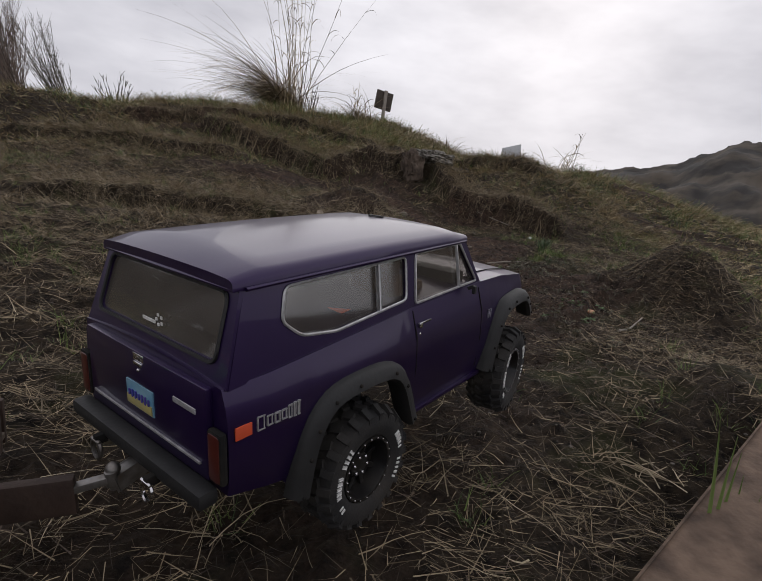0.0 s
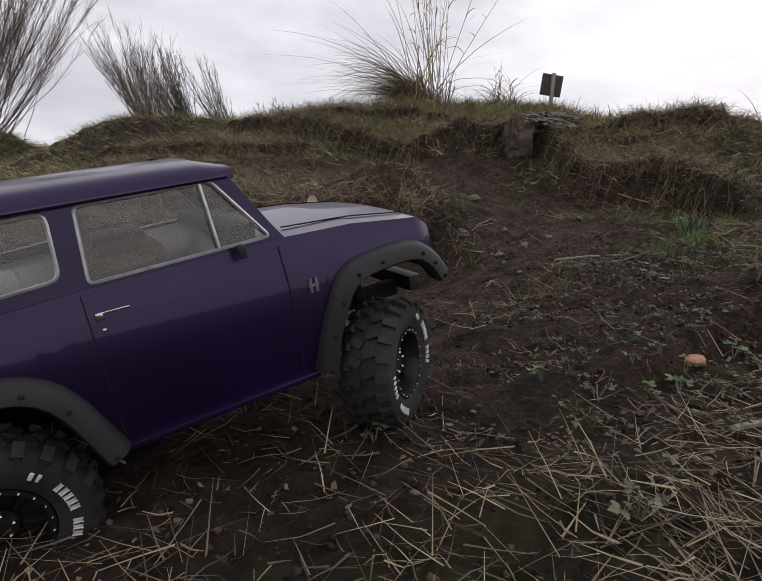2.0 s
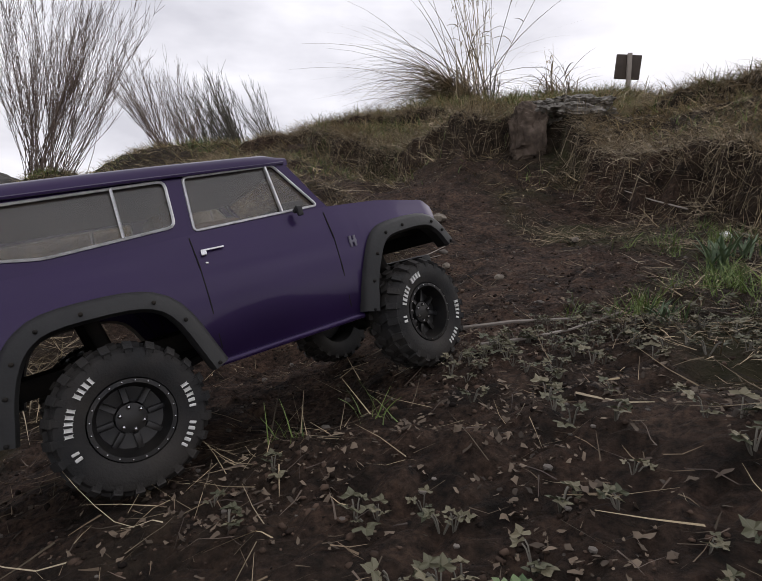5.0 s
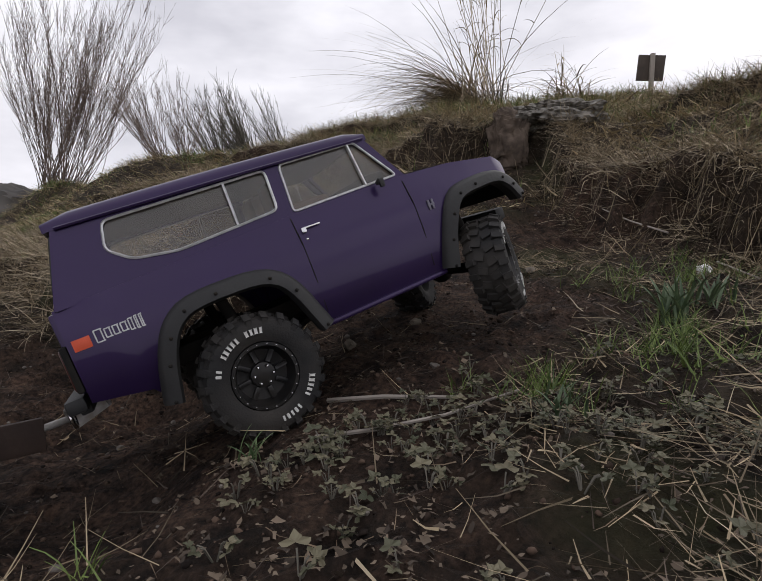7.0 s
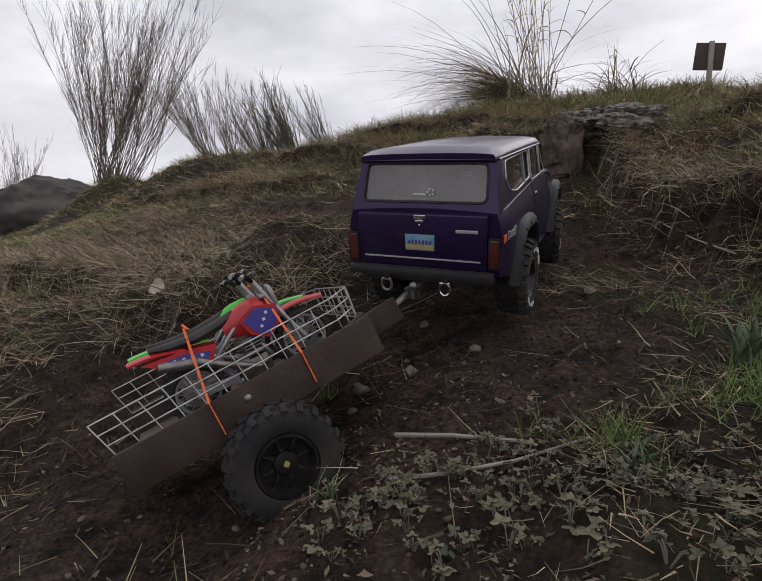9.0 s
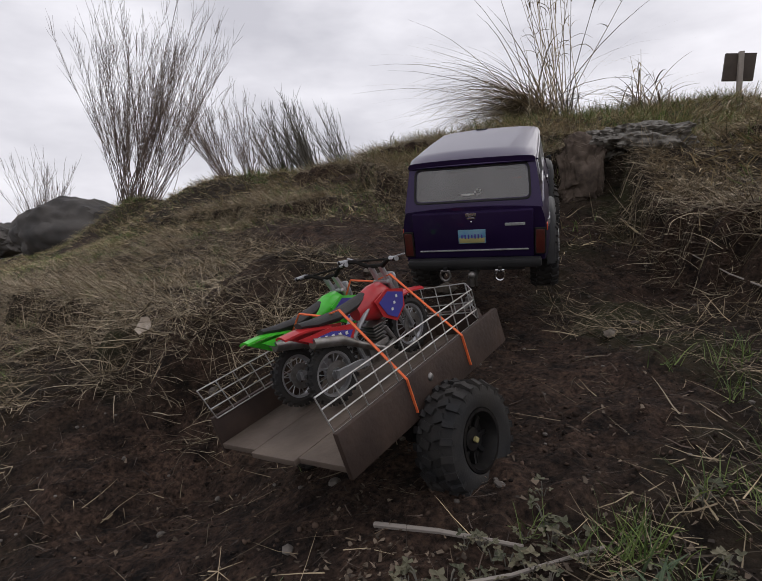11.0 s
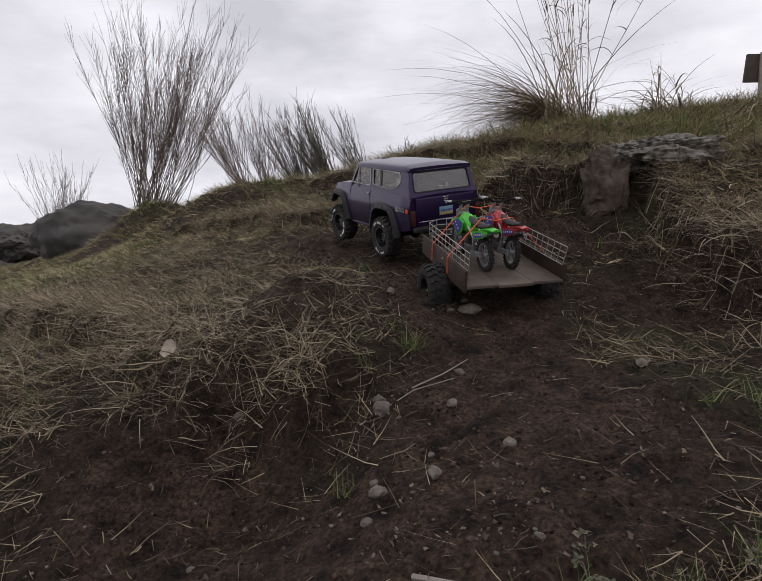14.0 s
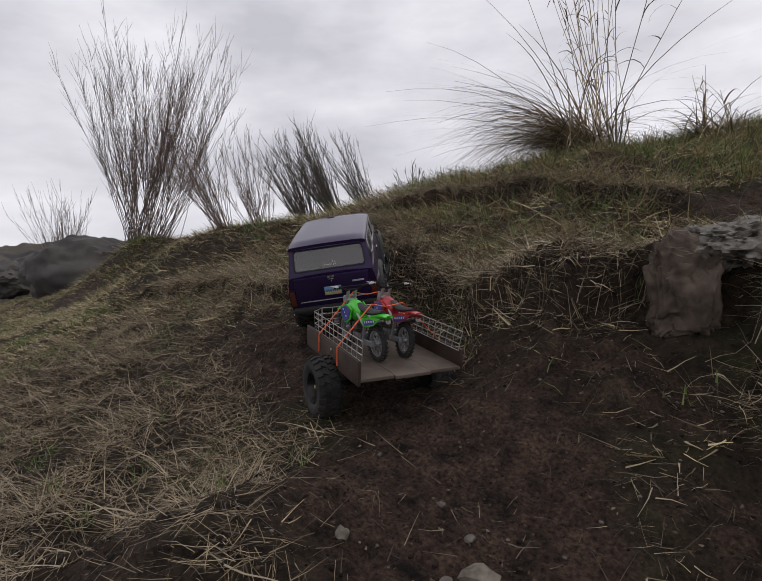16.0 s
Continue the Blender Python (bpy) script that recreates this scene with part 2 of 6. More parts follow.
def ground_material():
    """Dark moist soil, with grey-brown thatch, darkened as shade between the blades, where the cover attribute is high.
    """
    m = bpy.data.materials.new("soil_and_thatch")
    m.use_nodes = True
    n, l = m.node_tree.nodes, m.node_tree.links
    b = n["Principled BSDF"]
    b.inputs["Roughness"].default_value = 0.92
    b.inputs["Specular IOR Level"].default_value = 0.25
    co, at = n.new("ShaderNodeTexCoord"), n.new("ShaderNodeAttribute")
    at.attribute_name = "cover"

    def noise_ramp(scale, detail, a, c, p0=0.35, p1=0.65):
        t, r = n.new("ShaderNodeTexNoise"), n.new("ShaderNodeValToRGB")
        t.inputs["Scale"].default_value, t.inputs["Detail"].default_value, t.inputs["Roughness"].default_value = scale, detail, 0.65
        r.color_ramp.elements[0].position, r.color_ramp.elements[1].position = p0, p1
        r.color_ramp.elements[0].color, r.color_ramp.elements[1].color = (*a, 1), (*c, 1)
        l.new(co.outputs["Object"], t.inputs["Vector"])
        l.new(t.outputs["Fac"], r.inputs["Fac"])
        return r.outputs["Color"]

    soil = noise_ramp(22.0, 10.0, (0.0080, 0.0050, 0.0037), (0.098, 0.061, 0.043), 0.34, 0.72)
    # thatch tone lowered, so the shade between blades is in the colour
    thatch = noise_ramp(45.0, 10.0, (0.007, 0.0046, 0.0032), (0.062, 0.045, 0.028))
    fine = noise_ramp(160.0, 6.0, (0.22, 0.22, 0.22), (2.1, 2.05, 2.0), 0.33, 0.67)
    grain = n.new("ShaderNodeMix")
    grain.data_type, grain.blend_type = "RGBA", "MULTIPLY"
    grain.inputs["Factor"].default_value = 1.0
    l.new(soil, grain.inputs["A"])
    l.new(fine, grain.inputs["B"])
    soil = grain.outputs["Result"]
    moss = noise_ramp(3.5, 4.0, (0.0, 0.0, 0.0), (1.0, 1.0, 1.0), 0.55, 0.72)
    mix, mix2, mul = n.new("ShaderNodeMix"), n.new("ShaderNodeMix"), n.new("ShaderNodeMath")
    mix.data_type = mix2.data_type = "RGBA"
    l.new(at.outputs["Fac"], mix.inputs["Factor"])
    l.new(soil, mix.inputs["A"])
    l.new(thatch, mix.inputs["B"])
    mul.operation = "MULTIPLY"
    l.new(moss, mul.inputs[0])
    l.new(at.outputs["Fac"], mul.inputs[1])
    l.new(mul.outputs["Value"], mix2.inputs["Factor"])
    l.new(mix.outputs["Result"], mix2.inputs["A"])
    mix2.inputs["B"].default_value = (0.055, 0.062, 0.022, 1)
    l.new(mix2.outputs["Result"], b.inputs["Base Color"])
    t, bp = n.new("ShaderNodeTexNoise"), n.new("ShaderNodeBump")
    t.inputs["Scale"].default_value, t.inputs["Detail"].default_value, t.inputs["Roughness"].default_value = 110.0, 9.0, 0.75
    bp.inputs["Strength"].default_value, bp.inputs["Distance"].default_value = 1.0, 0.012
    l.new(co.outputs["Object"], t.inputs["Vector"])
    l.new(t.outputs["Fac"], bp.inputs["Height"])
    l.new(bp.outputs["Normal"], b.inputs["Normal"])
    return m


GROUND = ground_material()


# ---- mesh helpers ----
def link_mesh(name, bm, mat, parent=None, label="", smooth=True, m=None):
    me = bpy.data.meshes.new(name)
    bm.normal_update()
    bm.to_mesh(me)
    bm.free()
    me.materials.append(mat)
    if smooth:
        me.polygons.foreach_set("use_smooth", [True] * len(me.polygons))
        me.set_sharp_from_angle(angle=radians(40))
    ob = new(name, me)
    if parent:
        ob.parent = parent
    if m is not None:
        ob.matrix_basis = m
    return tagged(ob, label) if label else ob


def part(name, bm, mat, parent, label="", m=None, smooth=True):
    return link_mesh(name, bm, mat, parent, label, smooth, m)


def raw_mesh(name, verts, faces, mat, smooth=False):
    me = bpy.data.meshes.new(name)
    me.from_pydata(verts, [], faces)
    me.materials.append(mat)
    if smooth:
        me.polygons.foreach_set("use_smooth", [True] * len(me.polygons))
    return new(name, me)


def box(bm, cx, cy, cz, sx, sy, sz, bevel=0.0, m=None, seg=2):
    r = bmesh.ops.create_cube(bm, size=1.0)
    vs = r["verts"]
    for v in vs:
        v.co = Vector((cx + v.co.x * sx, cy + v.co.y * sy, cz + v.co.z * sz))
        if m is not None:
            v.co = m @ v.co
    if bevel:
        es = list({e for v in vs for e in v.link_edges})
        bmesh.ops.bevel(bm, geom=es, offset=bevel, segments=seg, affect="EDGES", profile=0.6)
    return bm


def tube(bm, pts, radii, n=6, cap=True):
    """A tube through points; one radius or one per point."""
    pts = [Vector(p) for p in pts]
    if not hasattr(radii, "__len__"):
        radii = [radii] * len(pts)
    rings = []
    side = None
    for i, p in enumerate(pts):
        d = (pts[min(i + 1, len(pts) - 1)] - pts[max(i - 1, 0)]).normalized()
        if side is None:
            side = d.orthogonal().normalized()
        side = (side - d * side.dot(d)).normalized()
        up = d.cross(side)
        rings.append([bm.verts.new(p + (side * math.cos(2 * math.pi * k / n) + up * math.sin(2 * math.pi * k / n)) * radii[i]) for k in range(n)])
    for a, b in zip(rings, rings[1:]):
        for k in range(n):
            bm.faces.new((a[k], a[(k + 1) % n], b[(k + 1) % n], b[k]))
    if cap:
        bm.faces.new(rings[0][::-1])
        bm.faces.new(rings[-1])
    return bm


def revolve(bm, profile, n=32, closed=False):
    """Turns (radius, y) pairs about the y axis."""
    rings = []
    for r, y in profile:
        rings.append([bm.verts.new((r * math.cos(2 * math.pi * k / n), y, r * math.sin(2 * math.pi * k / n))) for k in range(n)])
    pairs = list(zip(rings, rings[1:])) + ([(rings[-1], rings[0])] if closed else [])
    for a, b in pairs:
        for k in range(n):
            bm.faces.new((a[k], b[k], b[(k + 1) % n], a[(k + 1) % n]))
    return bm


def plate(bm, outline, holes, place, depth):
    """A flat panel with holes: 2D outlines laid into space by place(u, v), thickened along depth."""
    edges = []
    for loop in [outline] + holes:
        vs = [bm.verts.new(place(u, v)) for u, v in loop]
        edges += [bm.edges.new((a, b)) for a, b in zip(vs, vs[1:] + vs[:1])]
    r = bmesh.ops.triangle_fill(bm, use_beauty=True, use_dissolve=False, edges=edges)
    fs = [f for f in r["geom"] if isinstance(f, bmesh.types.BMFace)]
    e = bmesh.ops.extrude_face_region(bm, geom=fs)
    bmesh.ops.translate(bm, vec=depth, verts=[v for v in e["geom"] if isinstance(v, bmesh.types.BMVert)])
    bmesh.ops.recalc_face_normals(bm, faces=bm.faces[:])
    return bm


def rounded(loop, r, n=4):
    """Rounds the corners of a 2D loop."""
    out = []
    k = len(loop)
    for i in range(k):
        p, a, b = Vector(loop[i]), Vector(loop[i - 1]), Vector(loop[(i + 1) % k])
        da, db = (a - p), (b - p)
        ra = min(r, da.length * 0.45, db.length * 0.45)
        s, e = p + da.normalized() * ra, p + db.normalized() * ra
        for j in range(n + 1):
            t = j / n
            out.append(tuple(s * (1 - t) ** 2 + p * 2 * t * (1 - t) + e * t ** 2))
    return out


def loop_tube(bm, loop, place, radius, n=5):
    pts = [Vector(place(u, v)) for u, v in loop]
    pts.append(pts[0])
    return tube(bm, pts, radius, n, cap=False)


def bar(bm, a, b, width, height, bevel=0.0):
    """A straight bar of rectangular section from a to b."""
    a, b = Vector(a), Vector(b)
    d = b - a
    q = d.to_track_quat("X", "Z").to_matrix().to_4x4()
    return box(bm, 0, 0, 0, d.length, width, height, bevel, Matrix.Translation((a + b) / 2) @ q)


def lump(bm, rx, ry, rz, rough, seed, sub=3, fine=0.15, square=1.0):
    """A stone: a subdivided ball, flattened and pushed about by noise."""
    r = bmesh.ops.create_icosphere(bm, subdivisions=sub, radius=1.0)
    off = Vector((seed * 3.17, seed * 1.31, seed * 7.7))
    for v in r["verts"]:
        p = v.co.copy()
        k = 1 + rough * noise.noise(p * 1.3 + off) + rough * 0.6 * noise.noise(p * 3.1 + off) + rough * 0.25 * noise.noise(p * 7.0 + off) + rough * fine * (noise.noise(p * 14.0 + off) + 0.6 * noise.noise(p * 29.0 + off))
        q = [math.copysign(abs(c) ** square, c) for c in p]
        v.co = Vector((q[0] * rx, q[1] * ry, q[2] * rz)) * k
    return bm

# ---- ground ----
# mounds and hollows of the slope: x, y, height, radius
MOUNDS = [(0.15, 1.85, -0.052, 0.30), (0.30, 2.45, -0.055, 0.30), (-1.20, 4.60, 0.389, 1.60), (-5.00, 3.75, 0.378, 0.50), (0.75, 3.25, 0.225, 0.50), (-2.50, 3.25, 0.209, 0.50), (0.90, 1.55, 0.176, 0.18), (-0.15, 2.15, 0.117, 0.18), (-4.40, 1.40, -0.280, 1.60), (-0.15, 1.40, -0.138, 0.30), (-0.15, 6.65, 0.319, 0.90), (-0.15, 2.90, 0.122, 0.18), (1.65, 4.40, 0.210, 0.90), (-3.30, 4.85, 0.100, 0.90), (0.15, 3.05, 0.084, 0.18), (-0.15, 5.75, 0.154, 0.90), (0.60, 0.80, 0.095, 0.18), (0.00, 1.85, -0.086, 0.18), (0.60, 2.60, 0.055, 0.18), (-6.00, 1.40, -0.260, 1.60), (-2.70, 2.30, -0.113, 0.30), (-1.35, 4.70, -0.084, 0.30), (3.00, 7.10, -0.165, 0.90)]
MOUNDS += [(-1.25, 5.15, 0.07, 0.30), (0.27, 1.66, -0.045, 0.09), (-0.33, 2.72, -0.045, 0.10)]


def slope(x, y):
    """The large shape of the ground."""
    z = -0.0020 + -0.0023 * x + 0.1502 * y
    for cx, cy, h, r in MOUNDS:
        z = z + h * np.exp(-((x - cx) ** 2 + (y - cy) ** 2) / (r * r))
    far = np.exp(-(((x + 0.8) ** 2 + (y - 3.0) ** 2) / 56.0) ** 2)
    return z * far + (1 - far) * -0.35


TRACK = [(-0.45, 0.10), (0.0, 0.61), (0.12, 0.95), (0.15, 1.25), (0.2, 1.53), (0.31, 1.95), (0.25, 2.2), (0.15, 2.36), (-0.13, 2.60), (-0.4, 2.68), (-0.6, 2.76), (-0.8, 2.9), (-1.2, 3.2)]


def track_distance(x, y):
    best = np.full(np.shape(x), 9.0)
    for (ax, ay), (bx, by) in zip(TRACK, TRACK[1:]):
        dx, dy = bx - ax, by - ay
        t = np.clip(((x - ax) * dx + (y - ay) * dy) / (dx * dx + dy * dy), 0, 1)
        best = np.minimum(best, np.hypot(x - ax - t * dx, y - ay - t * dy))
    return best


def smooth(a, b, v):
    t = np.clip((v - a) / (b - a), 0, 1)
    return t * t * (3 - 2 * t)


def cover(x, y):
    """How much of the ground grass covers, from 0 (bare soil) to 1."""
    d = track_distance(x, y)
    wob = 0.07 * np.sin(x * 9 + 1.3 * np.sin(y * 7)) + 0.05 * np.sin(y * 13 + x * 5)
    bare = (1 - smooth(0.12, 0.30, d + wob)) * (0.35 + 0.65 * smooth(0.9, 1.5, y)) * (1 - 0.6 * smooth(2.55, 2.9, y))
    for cx, cy, rx, ry, k in ((0.02, 1.80, 0.32, 0.22, 1.0), (0.32, 2.62, 0.26, 0.20, 0.85), (0.50, 1.55, 0.22, 0.32, 0.8), (-0.12, 2.0, 0.3, 0.12, 0.6), (0.05, 2.78, 0.16, 0.10, 0.8)):
        e = ((x - cx) / rx) ** 2 + ((y - cy) / ry) ** 2
        bare = np.maximum(bare, k * np.exp(-(e + 2 * wob) ** 2))
    patchy = 0.5 + 0.25 * np.sin(x * 4.1 + 1.9 * np.sin(y * 2.3)) + 0.25 * np.sin(y * 5.3 + 1.6 * np.sin(x * 3.1))
    bare = np.maximum(bare, 0.75 * smooth(0.70, 0.86, patchy) * smooth(2.2, 3.0, y))
    return np.clip(1 - bare, 0, 1)


# lips of turf over bare faces: the line, height of the step
LIPS = (([(-1.25, 1.80), (-0.6, 1.93), (-0.29, 1.87), (-0.10, 1.94), (0.02, 2.03)], 0.036), ([(-1.3, 3.45), (-0.75, 3.12), (-0.4, 2.93), (-0.14, 2.87), (-0.02, 2.97), (0.15, 2.96), (0.30, 2.78), (0.45, 2.61), (0.75, 2.42)], 0.062), ([(0.52, 1.30), (0.66, 1.52), (0.70, 1.62)], 0.016), ([(-1.75, 3.42), (-1.40, 3.66), (-0.98, 3.86), (-0.55, 3.92), (-0.2, 3.80)], 0.040), ([(-2.0, 2.75), (-1.55, 2.9), (-1.2, 2.84), (-0.95, 2.95)], 0.030), ([(0.1, 3.45), (0.45, 3.30), (0.8, 3.12)], 0.035))


def lips(x, y):
    z = np.zeros(np.shape(x))
    for line, h in LIPS:
        best, side, end = np.full(np.shape(x), 9.0), np.zeros(np.shape(x)), np.zeros(np.shape(x))
        for k, ((ax, ay), (bx, by)) in enumerate(zip(line, line[1:])):
            dx, dy = bx - ax, by - ay
            w = math.hypot(dx, dy)
            t = ((x - ax) * dx + (y - ay) * dy) / (w * w)
            tc = np.clip(t, 0, 1)
            d = np.hypot(x - ax - tc * dx, y - ay - tc * dy)
            s = ((y - ay) * dx - (x - ax) * dy) / w
            near = d < best
            best = np.where(near, d, best)
            side = np.where(near, s, side)
            past = np.where((t < 0) | (t > 1), np.sqrt(np.maximum(d * d - s * s, 0)), 0)
            end = np.where(near, past, end)
        wob = 0.018 * np.sin(x * 31 + y * 17) + 0.012 * np.sin(x * 67 - y * 43)
        z = z + h * np.tanh((side + wob) / 0.016) * np.exp(-(best / 0.15) ** 2) * np.exp(-(end / 0.05) ** 2)
    return z


def roughness(x, y):
    """Clods and hummocks, as noise."""
    big = 0.030 * noise.noise((x * 2.6, y * 2.6, 3.0)) * min(1.0, 0.35 + 0.25 * abs(y - 2))
    if y > 2.5:
        big += min(1.0, (y - 2.5) / 0.5) * (0.020 * noise.noise((x * 5.5, y * 5.5, 11.0)) + 0.012 * (0.5 - abs(noise.noise((x * 12, y * 12, 13.0)))))
    big += 0.016 * noise.noise((x * 7.5, y * 7.5, 21.0)) * min(1.0, max(0.0, (0.25 - x) / 0.3))
    mid = 0.014 * noise.noise((x * 9, y * 9, 1.0)) + 0.010 * (0.5 - abs(noise.noise((x * 21, y * 21, 5.0)))) + 0.006 * noise.noise((x * 38, y * 38, 6.0))
    return big + mid


def clods(x, y):
    """Crumbly relief of bare soil."""
    a = noise.noise((x * 34, y * 34, 2.0))
    return 0.014 * max(0.0, a) + 0.0085 * (0.4 - abs(noise.noise((x * 58, y * 58, 7.0)))) + 0.0065 * noise.noise((x * 95, y * 95, 9.0))


def spread(a, b, step, far, grow):
    mid = list(np.arange(a, b, step))
    lo, hi, s = [], [], step
    while (lo[-1] if lo else a) > -far:
        s *= grow
        lo.append((lo[-1] if lo else a) - s)
    s = step
    while (hi[-1] if hi else b) < far:
        s *= grow
        hi.append((hi[-1] if hi else b) + s)
    return np.array(lo[::-1] + mid + [b] + hi)


GX, GY = spread(-1.9, 1.15, 0.0112, 2500, 1.07), spread(0.3, 4.0, 0.0112, 2500, 1.07)
MX, MY = np.meshgrid(GX, GY)
MZ = slope(MX, MY) + lips(MX, MY)
MD = track_distance(MX, MY)
flat = MZ.ravel()
for i, (x, y, d) in enumerate(zip(MX.ravel(), MY.ravel(), MD.ravel())):
    if abs(x) < 40 and abs(y) < 40:
        k = 0.45 + 0.55 * min(1.0, max(0.0, (d - 0.08) / 0.15))
        flat[i] += roughness(x, y) * k + (clods(x, y) * (0.5 + 0.5 * k) if abs(x) < 3 and abs(y - 2) < 3 else 0.0)
MZ = flat.reshape(MX.shape)
ny, nx = MX.shape
gv = np.stack([MX.ravel(), MY.ravel(), MZ.ravel()], 1)
gi = np.arange(nx * ny).reshape(ny, nx)
gf = np.stack([gi[:-1, :-1].ravel(), gi[:-1, 1:].ravel(), gi[1:, 1:].ravel(), gi[1:, :-1].ravel()], 1)
ground = raw_mesh("ground", gv.tolist(), gf.tolist(), GROUND, True)
tagged(ground, "dark brown soil slope with matted dry grass", "ground", kind="structure")
ca = ground.data.attributes.new("cover", "FLOAT", "POINT")
ca.data.foreach_set("value", cover(MX, MY).ravel().astype(np.float32))


def ground_z(x, y):
    """Height of the finished ground at a place."""
    i = int(np.clip(np.searchsorted(GX, x) - 1, 0, nx - 2))
    j = int(np.clip(np.searchsorted(GY, y) - 1, 0, ny - 2))
    u, v = (x - GX[i]) / (GX[i + 1] - GX[i]), (y - GY[j]) / (GY[j + 1] - GY[j])
    return float(MZ[j, i] * (1 - u) * (1 - v) + MZ[j, i + 1] * u * (1 - v) + MZ[j + 1, i] * (1 - u) * v + MZ[j + 1, i + 1] * u * v)


def ridge(name, label, azimuth0, azimuth1, reach, heights, seed):
    """A far hill: a strip of slope with an uneven crest, on a circle about the place."""
    verts, faces, n, k = [], [], 260, 36
    for i in range(n + 1):
        t = i / n
        a = radians(azimuth0 + (azimuth1 - azimuth0) * t)
        h = float(np.interp(t, np.linspace(0, 1, len(heights)), heights))
        h += reach * 0.010 * noise.noise((t * 9, seed, 0)) + reach * 0.004 * noise.noise((t * 40, seed, 2))
        for j in range(k + 1):
            s = j / k
            d = reach * (0.55 + 0.45 * s) + reach * 0.03 * noise.noise((t * 12, s * 5, seed))
            z = -0.5 + (h + 0.5) * s ** 0.8 + reach * 0.012 * noise.noise((t * 16, s * 6, seed + 4)) * s * (1 - s) * 4 + reach * 0.0035 * noise.noise((t * 70, s * 26, seed + 7)) + reach * 0.0018 * noise.noise((t * 160, s * 60, seed + 9))
            verts.append((d * math.sin(a), d * math.cos(a), z))
        verts.append((reach * 1.25 * math.sin(a), reach * 1.25 * math.cos(a), -1.0))
    w = k + 2
    for i in range(n):
        for j in range(k + 1):
            faces.append((i * w + j, (i + 1) * w + j, (i + 1) * w + j + 1, i * w + j + 1))
    return tagged(raw_mesh(name, verts, faces, FAR_HILL, True), label, "hill", kind="structure")


ridge("backdrop_hill_east", "far dark hillside with a rocky crest", 18, 75, 90.0, [10.0, 12.0, 16.4, 17.2, 17.2, 17.2, 17.2, 17.2, 17.2], 3.0)
ridge("backdrop_hill_west", "low far hillside", -105, -50, 70.0, [0.7, 0.7, 0.7, 0.7, 0.6, 0.4, 0.4, 0.4, 0.4], 8.0)

